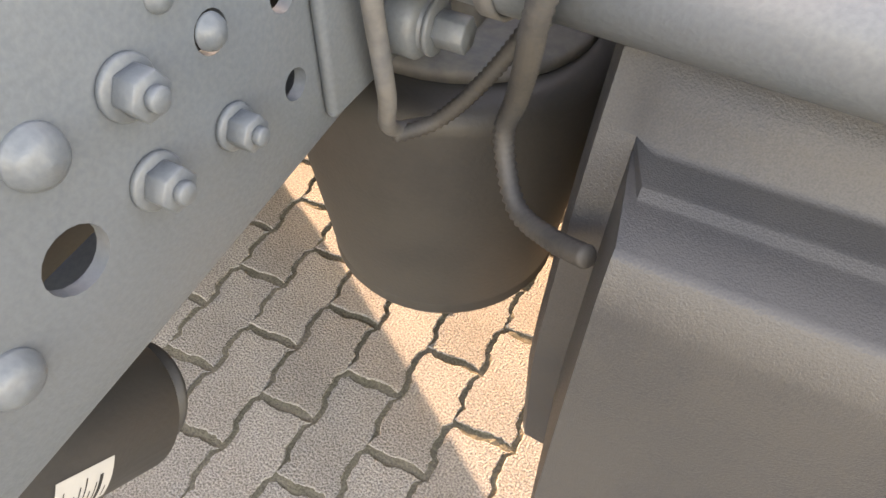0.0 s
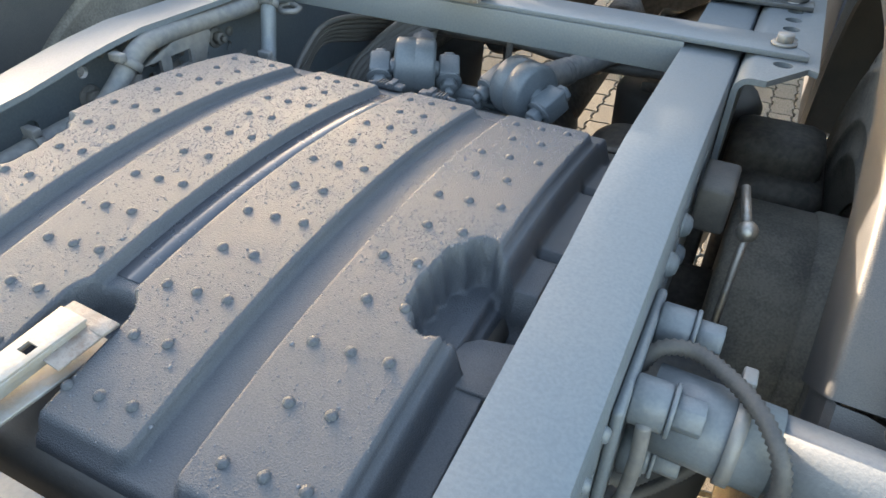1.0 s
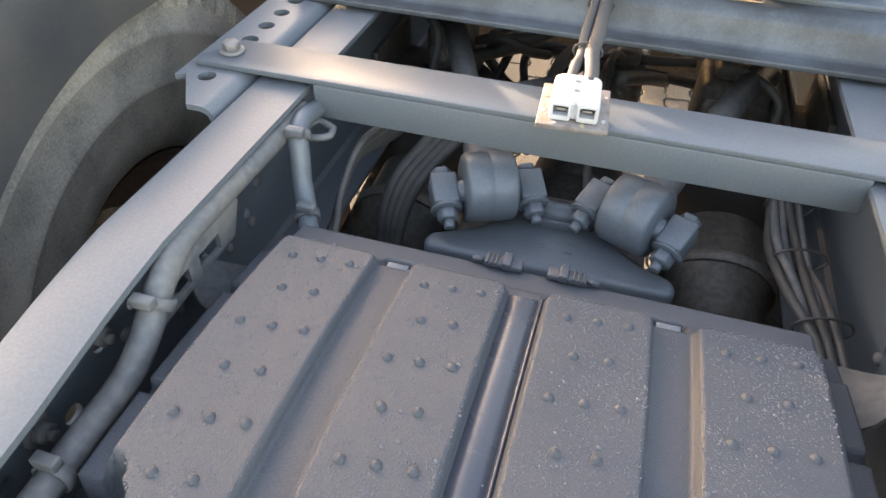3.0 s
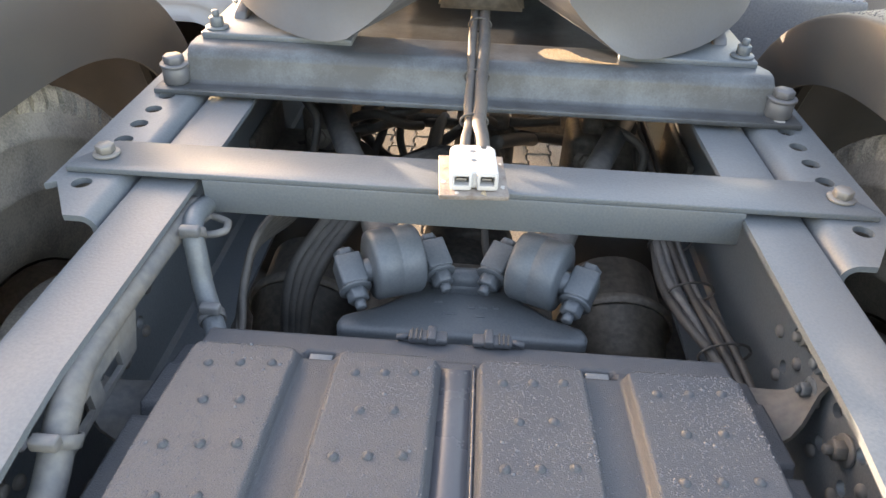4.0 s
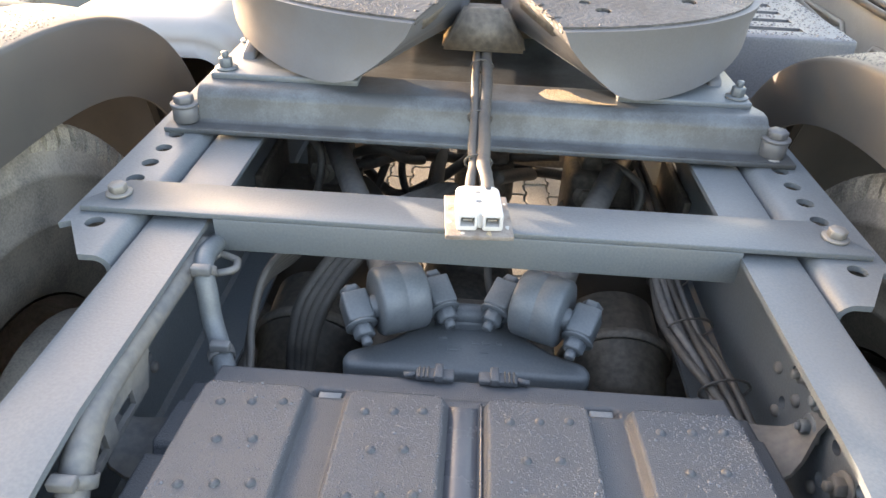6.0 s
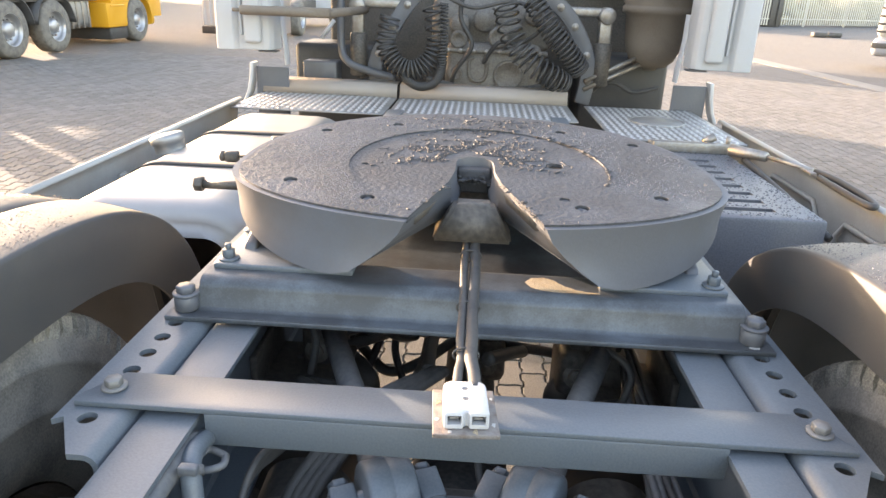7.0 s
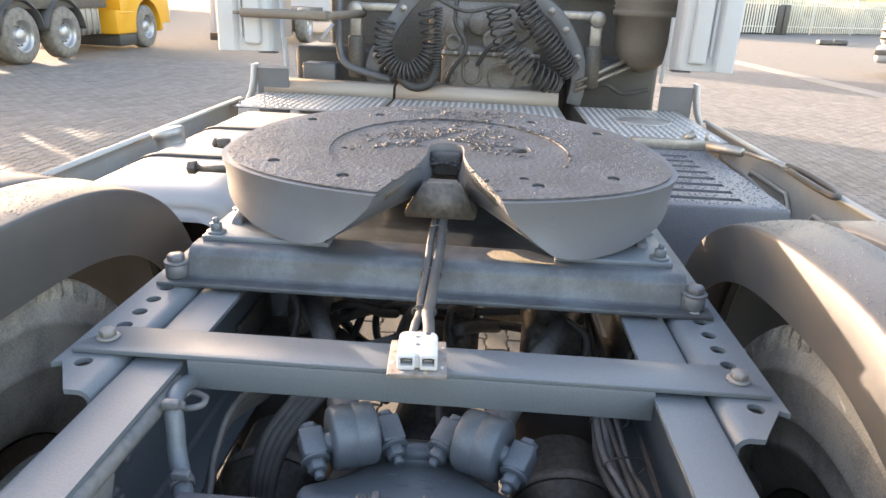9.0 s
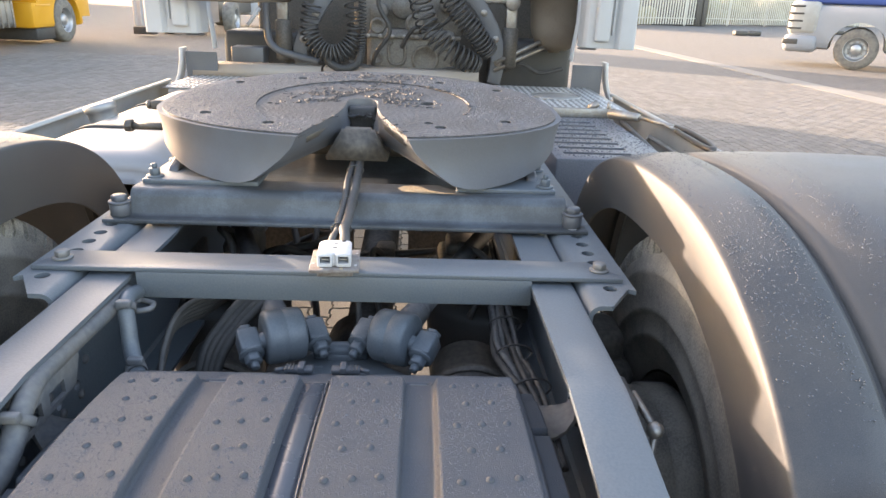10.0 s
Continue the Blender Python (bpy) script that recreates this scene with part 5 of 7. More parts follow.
# step-light hose and bent handle over the skirt
hook = thing("hose_hook", (1.05, 1.9, 0.92), "grey metal bar with black bent tube loop beside vented box", "hose hook")
b = bmesh.new()
tube(b, [(1.165, 1.545, 0.958), (1.176, 1.44, 0.96), (1.178, 1.33, 0.958), (1.176, 1.235, 0.955), (1.166, 1.17, 0.952), (1.150, 1.165, 0.95), (1.144, 1.235, 0.95), (1.142, 1.35, 0.952), (1.143, 1.47, 0.955)], 0.0105, 12)
part("loop", b, M_RUBBER, hook, "black bent tube loop")
b = bmesh.new()
rod(b, (1.075, 1.735, 0.958), (1.16, 1.56, 0.958), 0.008, seg=12)
box(b, 1.135, 1.172, 1.52, 1.60, 0.950, 0.958, 0.002)
part("rod", b, M_STEEL, hook)
b = bmesh.new()
rod(b, (0.98, 1.85, 0.955), (1.075, 1.735, 0.958), 0.024, 0.018, seg=20, chamfer=0.003)
part("sleeve", b, M_STEEL, hook, "light grey tapered sleeve")
b = bmesh.new()
box(b, 0.70, 1.035, 1.90, 1.93, 0.925, 0.965, 0.003)
box(b, 0.70, 0.95, 1.95, 1.99, 0.925, 0.955, 0.003)
rod(b, (0.91, 1.96, 0.955), (0.95, 1.955, 0.985), 0.017, seg=14)
rod(b, (0.99, 1.915, 0.955), (0.99, 1.915, 0.995), 0.009, seg=12)
part("bar", b, M_STEEL, hook)


# ---- tread plates behind the cab ----
def tread(bm, x0, x1, y0, y1, z, step=0.034):
    nx, ny = int((x1 - x0) / step), int((y1 - y0) / step)
    for i in range(nx):
        for j in range(ny):
            cx, cy = x0 + (i + 0.5) * step, y0 + (j + 0.5) * step
            a = radians(45 if (i + j) % 2 else -45)
            c, s = math.cos(a), math.sin(a)
            pts = [(-0.017, 0), (-0.007, -0.0065), (0.007, -0.0065), (0.017, 0), (0.007, 0.0065), (-0.007, 0.0065)]
            vs = [bm.verts.new((cx + c * u - s * v, cy + s * u + c * v, z)) for u, v in pts]
            tp = [bm.verts.new((cx + (c * u - s * v) * 0.55, cy + (s * u + c * v) * 0.55, z + 0.004)) for u, v in pts]
            bm.faces.new(tp)
            for k in range(6):
                bm.faces.new((vs[k], vs[(k + 1) % 6], tp[(k + 1) % 6], tp[k]))


def tread_plate(x0, x1, y0, y1, lip):
    t = thing("tread_plate", ((x0 + x1) / 2, (y0 + y1) / 2, 0.91), "aluminium tread plate behind the cab", "tread plate", "tread plates")
    b = bmesh.new()
    box(b, x0, x1, y0, y1, 0.912, 0.920, 0.002)
    part("plate", b, M_CHEQ_BASE, t, "", 0.3)
    # diamonds take a brighter aluminium than the plate to paint their glints
    b = bmesh.new()
    tread(b, x0 + 0.01, x1 - 0.01, y0 + 0.01, y1 - 0.01, 0.9195)
    part("raised_pattern", b, M_CHEQ, t, "raised diamonds, brightened for glints", 0.3)
    if lip:
        b = bmesh.new()
        extrude(b, bent_sheet([(y1 - 0.002, 0.920), (y1 + 0.02, 0.985), (y1 + 0.12, 0.99)], 0.006), "x", x0, x1)
        part("raised_edge", b, M_EDGE, t, "plain dusty raised front edge")
    return t


tread_plate(-1.19, -0.445, 2.46, 2.99, True)
tread_plate(-0.43, 0.49, 2.50, 2.99, True)
tread_plate(0.585, 1.16, 2.14, 3.02, False)
b = bmesh.new()
rod(b, (0.88, 2.6, 0.9195), (0.88, 2.6, 0.9255), 0.125, seg=40, chamfer=0.001)
lathe(b, (0.88, 2.6, 0.9195), (0, 0, 1), [(0.0, 0.125), (0.009, 0.127), (0.010, 0.134), (0.0, 0.137)], 40, True)
lone("round_lid", b, M_CHEQ_BASE, "flat round aluminium lid with a raised rim", "lid")
for s in (-1, 1):
    t = thing("cab_step_edge", (s * 1.15, 3.0, 0.9), "dark grey upright panel with white flared edge beside tread plate", "edge panel", "edge panels")
    b = bmesh.new()
    box(b, *sorted((s * 1.045, s * 1.225)), 2.995, 3.007, 0.80, 1.055, 0.003)
    part("panel", b, M_BOX, t)
    b = bmesh.new()
    mid = [(1.292, 0.86), (1.266, 0.92), (1.250, 0.99), (1.242, 1.075)]
    extrude(b, [(s * u, v) for u, v in bent_sheet(mid, 0.018)], "y", 2.97, 3.06, 0.004)
    part("edge", b, M_WHITE, t, "white painted flared edge")

# ---- cab and what shows below it ----
cab = thing("truck_cab", (0, 4.4, 0.5), "white truck cab seen from behind", "truck cab")
b = bmesh.new()
box(b, -1.22, 1.22, 3.75, 5.9, 1.52, 3.65, 0.08)
part("shell", b, M_WHITE, cab)
for s in (-1, 1):
    b = bmesh.new()
    extrude(b, [(s * x, y) for x, y in ((0.985, 2.68), (0.992, 2.575), (1.006, 2.545), (1.03, 2.535), (1.150, 2.535), (1.166, 2.500), (1.238, 2.500), (1.250, 2.512), (1.256, 2.54), (1.262, 3.80), (1.240, 3.80), (1.232, 2.560), (1.19, 2.550), (1.03, 2.570), (1.004, 2.62), (0.997, 2.68))], "z", 1.183, 2.6, 0.004)
    sp = part("side_deflector", b, M_WHITE, cab, "white cab side deflector panel with stepped pressings")
    b = bmesh.new()
    box(b, *sorted((s * 1.037, s * 1.115)), 2.497, 2.545, 1.217, 2.5, 0.014)
    part("pressing", b, M_WHITE, sp)
    b = bmesh.new()
    box(b, *sorted((s * 1.128, s * 1.140)), 2.520, 2.540, 1.25, 2.5, 0.004)
    part("bead", b, M_WHITE, sp)
    b = bmesh.new()
    box(b, *sorted((s * 0.972, s * 1.06)), 2.535, 2.60, 1.1745, 1.1815, 0.002)
    part("rubber_lip", b, M_RUBBER, sp, "thin black rubber lip")
    b = bmesh.new()
    mid = [(0.972, 1.10), (0.976, 1.17), (0.984, 1.24), (0.990, 1.30), (0.990, 1.42)]
    extrude(b, [(s * u, v) for u, v in bent_sheet(mid, 0.008)], "y", 2.69, 2.76, 0.002)
    part("inner_return", b, M_WHITE, sp)
b = bmesh.new()
box(b, -1.0, 1.0, 3.9, 4.1, 0.55, 1.6, 0.02)
part("engine_tunnel", b, M_DARK, cab)
for s in (-1, 1):
    b = bmesh.new()
    box(b, *sorted((s * 0.62, s * 1.14)), 3.5, 3.9, 0.62, 1.15, 0.03)
    part("wheel_house", b, M_RUBBER, cab)

gear = thing("gearbox", (0.05, 3.4, 0.6), "weathered cast metal gearbox housing with a round cover", "gearbox")
b = bmesh.new()
box(b, -0.20, 0.36, 3.32, 3.95, 0.62, 1.20, 0.04)
box(b, -0.30, 0.42, 3.5, 3.95, 1.15, 1.45, 0.05)
part("casing", b, M_ENGINE, gear)
b = bmesh.new()
port = [(-0.035, 1.125), (-0.055, 1.115), (-0.062, 1.09), (-0.060, 1.03), (-0.045, 1.0), (-0.01, 0.988), (0.025, 1.0), (0.040, 1.03), (0.042, 1.09), (0.035, 1.115), (0.015, 1.125)]
tube(b, [(x, 3.315, z) for x, z in port], 0.011, 10, 4)
part("port_rim", b, M_ENGINE, gear, "raised rounded port rim")
b = bmesh.new()
box(b, -0.23, 0.39, 3.295, 3.34, 1.150, 1.172, 0.005)
part("joint_flange", b, M_ENGINE, gear)
for k in range(8):
    b = bmesh.new()
    hexbolt(b, (-0.19 + 0.076 * k, 3.295, 1.161), (0, -1, 0), 0.009, 0.010, 0.001)
    part("bolt", b, M_STEEL, gear)
for x, z, r in ((-0.14, 1.03, 0.045), (0.30, 1.12, 0.035), (-0.13, 1.22, 0.05), (0.10, 1.24, 0.06)):
    b = bmesh.new()
    lathe(b, (x, 3.325, z), (0, -1, 0), [(0, r), (0.018, r * 0.95), (0.022, r * 0.7), (0.014, r * 0.6), (0.014, 0.0)], 24)
    part("boss", b, M_ENGINE, gear)
b = bmesh.new()
lathe(b, (0.17, 3.325, 1.03), (0, -1, 0), [(0, 0.088), (0.02, 0.086), (0.022, 0.07), (0.012, 0.064), (0.012, 0.0)], 36)
for k in range(6):
    a = radians(60 * k + 20)
    rod(b, (0.17 + 0.078 * math.cos(a), 3.31, 1.03 + 0.078 * math.sin(a)), (0.17 + 0.078 * math.cos(a), 3.295, 1.03 + 0.078 * math.sin(a)), 0.007, seg=8)
part("round_cover", b, M_ENGINE, gear, "round ribbed cover")
for x, z, r in ((-0.13, 1.3, 0.06), (0.02, 1.33, 0.07), (0.18, 1.28, 0.06), (0.30, 1.36, 0.05)):
    b = bmesh.new()
    rod(b, (x, 3.42, z), (x, 3.52, z), r, seg=24, chamfer=0.01)
    part("flange", b, M_ENGINE, gear)

for s, pts in ((-1, [(-0.33, 1.50), (-0.42, 1.40), (-0.50, 1.28), (-0.58, 1.13), (-0.60, 1.02), (-0.55, 0.93)]), (1, [(0.30, 1.50), (0.43, 1.42), (0.52, 1.32), (0.60, 1.17), (0.62, 1.03), (0.60, 0.90)])):
    t = thing("cab_support_arm", (s * 0.6, 3.25, 0.9), "grey curved steel arm with bolts under the cab", "support arm", "cab support arms")
    b = bmesh.new()
    line = smooth_path([(x, 0, z) for x, z in pts], 4)
    extrude(b, bent_sheet([(p.x, p.z) for p in line], 0.085), "y", 3.22, 3.27, 0.006)
    part("arm", b, M_SKIRT, t)
    for x, z in pts[1:5]:
        b = bmesh.new()
        hexbolt(b, (x, 3.22, z), (0, -1, 0), 0.014, 0.012, 0.002)
        part("bolt", b, M_STEEL, t)


def coil(pts, turns, r, label):
    """A hanging spiral hose."""
    t = thing("coiled_air_hose", pts[0], label, "coiled hose", "coiled hoses")
    line = smooth_path(pts, 40)
    out = []
    n = len(line) - 1
    for i, p in enumerate(line):
        d = (line[min(i + 1, n)] - line[max(i - 1, 0)])
        x, y, _ = frame_of(d, (0, 1, 0))
        out.append((p, x, y))
    spir = []
    for k in range(turns * 12 + 1):
        q = k / (turns * 12) * n
        i = min(int(q), n - 1)
        p = out[i][0].lerp(out[i + 1][0], q - i)
        a = 2 * math.pi * k / 12
        spir.append(p + (out[i][1] * math.cos(a) + out[i][2] * math.sin(a)) * r)
    b = bmesh.new()
    tube(b, spir, 0.0065 if r > 0.03 else 0.0048, 7, 1)
    part("hose", b, M_RUBBER, t)
    return t


coil([(-0.50, 3.10, 1.34), (-0.52, 3.08, 1.20), (-0.47, 3.06, 1.10), (-0.38, 3.05, 1.06), (-0.29, 3.06, 1.10), (-0.24, 3.08, 1.20), (-0.27, 3.1, 1.40)], 26, 0.052, "black coiled air hose hanging behind the cab")
coil([(-0.205, 3.03, 1.42), (-0.20, 3.02, 1.25), (-0.205, 3.01, 1.10), (-0.235, 3.0, 1.015), (-0.31, 3.0, 0.985), (-0.38, 3.02, 1.005), (-0.43, 3.05, 1.06)], 58, 0.020, "thin tightly coiled black electric cable behind the cab")
coil([(0.12, 3.12, 1.42), (0.17, 3.06, 1.26), (0.27, 3.04, 1.14), (0.40, 3.05, 1.06), (0.47, 3.08, 1.02)], 17, 0.064, "black coiled air hose hanging behind the cab")
coil([(0.26, 3.1, 1.46), (0.36, 3.06, 1.32), (0.47, 3.06, 1.20), (0.55, 3.1, 1.10)], 20, 0.056, "grey coiled electric cable hanging behind the cab")

t = thing("coolant_pipe", (-0.8, 3.2, 0.95), "grey bent metal pipe behind the cab", "pipe")
b = bmesh.new()
tube(b, [(-0.80, 3.25, 1.75), (-0.80, 3.25, 1.40), (-0.80, 3.25, 1.16), (-0.76, 3.22, 1.08), (-0.66, 3.2, 1.04), (-0.48, 3.18, 1.0)], 0.022, 14)
part("pipe", b, M_SKIRT, t)
t = thing("brace", (0.7, 3.2, 0.95), "pair of light metal brace struts under the cab", "brace")
for d in (0, 0.045):
    b = bmesh.new()
    rod(b, (0.60, 3.2, 0.985 + d), (0.97, 3.3, 1.155 + d), 0.013, seg=6)
    part("strut", b, M_STEEL, t)
t = thing("air_canister", (1.0, 3.3, 1.1), "large dark ribbed canister under the cab", "canister")
b = bmesh.new()
lathe(b, (0.99, 3.35, 1.13), (0, 0, 1), [(-0.035, 0.0), (-0.035, 0.035), (-0.022, 0.04), (-0.015, 0.085), (0.02, 0.125), (0.08, 0.152), (0.12, 0.16), (0.27, 0.172), (0.28, 0.195), (0.31, 0.195), (0.32, 0.182), (0.335, 0.195), (0.345, 0.182), (0.36, 0.195), (0.37, 0.182), (0.5, 0.182)], 36)
part("body", b, M_BROWN, t, "brown dusty tapered canister with ribbed collar")
for s, x in ((-1, -0.70), (1, 0.69)):
    t = thing("cab_damper", (x, 3.25, 1.2), "light metal cab suspension fork and damper", "cab damper", "cab dampers")
    b = bmesh.new()
    rod(b, (x, 3.25, 1.0), (x, 3.25, 1.24), 0.05, seg=20, chamfer=0.01)
    part("damper", b, M_DARK, t)
    b = bmesh.new()
    box(b, x - 0.035, x + 0.035, 3.22, 3.28, 1.23, 1.36, 0.01)
    rod(b, (x, 3.19, 1.385), (x, 3.31, 1.385), 0.045, seg=24, chamfer=0.006)
    box(b, *sorted((x, x - s * 0.26)), 3.23, 3.27, 1.375, 1.425, 0.012)
    part("fork", b, M_STEEL, t, "light cast fork")
t = thing("control_unit", (-0.93, 3.3, 0.93), "small grey control unit box behind the tread plate", "control box")
b = bmesh.new()
box(b, -1.03, -0.83, 3.25, 3.4, 0.93, 1.07, 0.01)
part("case", b, M_SKIRT, t)
t = thing("tilt_pump_bar", (-1.1, 3.2, 1.3), "dark horizontal bar below the cab", "bar")
b = bmesh.new()
rod(b, (-1.105, 2.44, 1.365), (-0.70, 2.50, 1.362), 0.021, seg=16, chamfer=0.003)
rod(b, (-1.138, 2.436, 1.365), (-1.10, 2.44, 1.365), 0.009, seg=10)
box(b, -0.97, -0.70, 2.47, 2.55, 1.345, 1.385, 0.006)
rod(b, (-0.72, 2.51, 1.362), (-0.66, 3.25, 1.362), 0.021, seg=14)
part("bar", b, M_BROWN, t)
b = bmesh.new()
rod(b, (-0.91, 3.22, 1.20), (-0.84, 3.25, 1.30), 0.012, seg=10)
part("lever", b, M_CONN, t)


for pts, r, m in (([(-0.10, 3.28, 1.55), (-0.12, 3.22, 1.35), (-0.05, 3.2, 1.2), (-0.14, 3.22, 1.05), (-0.16, 3.26, 0.93)], 0.014, M_RUBBER),
                  ([(0.36, 3.26, 1.5), (0.34, 3.2, 1.32), (0.22, 3.22, 1.22), (0.10, 3.2, 1.22), (0.02, 3.26, 1.1)], 0.012, M_RUBBER),
                  ([(-0.30, 3.24, 1.0), (-0.1, 3.2, 0.965), (0.15, 3.2, 0.955), (0.38, 3.24, 0.99)], 0.016, M_CABLE),
                  ([(-0.70, 3.3, 0.98), (-0.58, 3.24, 1.02), (-0.40, 3.3, 0.97)], 0.013, M_CABLE),
                  ([(-0.22, 3.18, 1.46), (-0.05, 3.16, 1.40), (0.15, 3.16, 1.44), (0.32, 3.2, 1.40)], 0.011, M_CABLE),
                  ([(0.66, 3.32, 0.96), (0.78, 3.3, 1.02), (0.90, 3.3, 0.97), (1.05, 3.32, 1.0)], 0.012, M_CABLE)):
    b = bmesh.new()
    tube(b, pts, r, 10, 8)
    lone("engine_hose", b, m, "dark rubber hose by the gearbox", "hose", "hoses by the gearbox")


# ---- other trucks on the yard ----
def truck_wheel(parent, x, y, r, w, side):
    b = bmesh.new()
    lathe(b, (x - w / 2, y, r), (1, 0, 0), [(0.0, r * 0.58), (0.0, r * 0.8), (0.02, r * 0.95), (0.05, r), (w - 0.05, r), (w - 0.02, r * 0.95), (w, r * 0.8), (w, r * 0.58)], 40)
    tw = part("wheel", b, M_TYRE, parent)
    b = bmesh.new()
    o = x + side * (w / 2 - 0.02)
    lathe(b, (o, y, r), (side, 0, 0), [(0.0, r * 0.6), (0.018, r * 0.585), (0.010, r * 0.555), (-0.05, r * 0.53), (-0.11, r * 0.50), (-0.115, r * 0.30), (-0.05, r * 0.27), (-0.02, r * 0.22), (-0.015, 0.0)], 40)
    part("rim", b, M_CHROME, tw, "bright metal rim")
    for k in range(10):
        a = 2 * math.pi * k / 10
        b = bmesh.new()
        rod(b, (o - side * 0.10, y + r * 0.36 * math.cos(a), r + r * 0.36 * math.sin(a)), (o - side * 0.06, y + r * 0.36 * math.cos(a), r + r * 0.36 * math.sin(a)), 0.016, seg=8)
        part("wheel_nut", b, M_STEEL, tw)


yt = thing("yellow_truck", (-9.4, 13.0, 0), "yellow and white tipper truck parked on the yard", "truck")
YX = -8.40                    # its side towards the yard
b = bmesh.new()
box(b, YX - 2.4, YX, 14.85, 17.6, 0.36, 3.4, 0.08)
tl = bmesh.new()
rod(tl, (YX - 2.8, 16.35, 0.5), (YX + 0.3, 16.35, 0.5), 0.64, seg=40)
box(tl, YX - 2.8, YX + 0.3, 14.5, 15.05, 0.9, 3.6)
box(tl, YX - 2.8, YX + 0.3, 17.1, 17.9, 0.2, 0.56)
part("cab", cut(b, tl), M_YELLOW, yt, "yellow cab with a deep wheel arch")
b = bmesh.new()
box(b, YX - 2.3, YX - 0.06, 15.02, 15.80, 0.10, 0.37, 0.03)
part("step", b, M_RUBBER, yt, "dark step below the cab")
b = bmesh.new()
box(b, YX - 0.02, YX + 0.012, 15.0, 15.62, 0.83, 0.87, 0.008)
part("trim", b, M_YELLOW, yt)
b = bmesh.new()
box(b, YX - 1.9, YX - 0.5, 8.0, 15.0, 0.45, 0.80, 0.02)
box(b, YX - 1.9, YX - 0.5, 10.5, 15.0, 0.80, 1.05, 0.02)
part("chassis", b, M_DARK, yt)
b = bmesh.new()
box(b, YX - 2.4, YX - 0.05, 10.6, 14.6, 1.27, 3.3, 0.04)
part("tipper_body", b, M_WHITE, yt, "white tipper body")
# boards and boxes added, mostly out of view, to shape the yard's sun streaks
b = bmesh.new()
box(b, YX - 0.12, YX - 0.07, 8.84, 14.6, 0.96, 1.30, 0.01)
box(b, YX - 0.14, YX - 0.07, 8.84, 10.58, 1.28, 2.3, 0.01)
part("side_shade_board", b, M_DARK, yt)
for y0, y1 in ((8.85, 9.22), (10.36, 10.86)):
    b = bmesh.new()
    box(b, YX - 0.16, YX - 0.08, y0, y1, 0.42, 0.99, 0.02)
    part("side_shade_box", b, M_DARK, yt)
# unseen board added to shade the ground behind the streak
b = bmesh.new()
box(b, YX - 0.16, YX - 0.08, 8.12, 8.70, 0.35, 1.5, 0.02)
part("tail_shade_board", b, M_DARK, yt)
b = bmesh.new()
box(b, YX - 0.5, YX - 0.14, 13.55, 14.45, 0.42, 1.05, 0.10)
part("side_tank", b, M_TANK, yt, "ribbed bright side tank")
for k in range(4):
    b = bmesh.new()
    box(b, YX - 0.5, YX - 0.12, 13.62 + 0.22 * k, 13.68 + 0.22 * k, 0.41, 1.06, 0.01)
    part("tank_strap", b, M_STEEL, yt)
for y in (11.55, 12.93, 16.35):
    truck_wheel(yt, YX - 0.19, y, 0.5, 0.34, 1)
    truck_wheel(yt, YX - 2.1, y, 0.5, 0.34, -1)
for y in (11.55, 12.93):
    b = bmesh.new()
    extrude(b, bent_sheet(arc(y, 0.5, 0.64, 5, 175, 20), 0.03), "x", YX - 0.45, YX + 0.0)
    part("mudguard", b, M_RUBBER, yt)

# white tractor unit in the row beyond the yellow truck
wt = thing("white_truck", (-6.6, 23.0, 0), "white tractor truck parked beyond the yellow truck", "truck")
b = bmesh.new()
box(b, -7.85, -7.35, 18.9, 19.05, 0.27, 1.55, 0.03)
pw = part("rear_panel", b, M_WHITE, wt, "white ribbed rear panel")
for k in range(3):
    b = bmesh.new()
    box(b, -7.82 + 0.15 * k, -7.75 + 0.15 * k, 18.87, 18.91, 0.30, 1.5, 0.01)
    part("rib", b, M_WHITE, pw)
b = bmesh.new()
box(b, -7.88, -7.3, 18.86, 19.15, 0.06, 0.26, 0.02)
part("rubber_foot", b, M_RUBBER, wt)
b = bmesh.new()
box(b, -7.0, -6.0, 19.05, 25.0, 0.55, 0.95, 0.02)
part("chassis", b, M_DARK, wt)
b = bmesh.new()
box(b, -7.8, -5.4, 24.8, 27.2, 0.45, 3.5, 0.1)
tl = bmesh.new()
rod(tl, (-8.2, 26.2, 0.5), (-5.0, 26.2, 0.5), 0.62, seg=32)
part("cab", cut(b, tl), M_WHITE, wt)
for y in (20.6, 26.2):
    truck_wheel(wt, -5.6, y, 0.5, 0.34, 1)
    truck_wheel(wt, -7.5, y, 0.5, 0.34, -1)

bt = thing("blue_truck", (11.15, 16.4, 0), "blue and grey truck parked in front of the fence", "truck")
b = bmesh.new()
box(b, 11.0, 13.4, 9.5, 18.0, 0.45, 1.55, 0.16)
tl = bmesh.new()
rod(tl, (10.5, 16.4, 0.5), (14, 16.4, 0.5), 0.64, seg=40)
part("lower_body", cut(b, tl), M_GREYPAINT, bt, "grey lower body with wheel arch")
b = bmesh.new()
box(b, 11.02, 13.38, 9.6, 17.9, 1.56, 3.3, 0.12)
part("upper_body", b, M_BLUE, bt, "blue upper body")
b = bmesh.new()
box(b, 10.965, 11.6, 17.35, 18.06, 0.80, 1.62, 0.12)
part("corner_panel", b, M_FAIR, bt, "pale curved corner panel")
for k in range(4):
    b = bmesh.new()
    box(b, 10.95, 11.5, 17.72, 18.075, 0.92 + 0.18 * k, 0.97 + 0.18 * k, 0.02)
    part("grille_slot", b, M_DARK, bt)
b = bmesh.new()
box(b, 10.95, 13.4, 17.3, 18.10, 0.36, 0.80, 0.12)
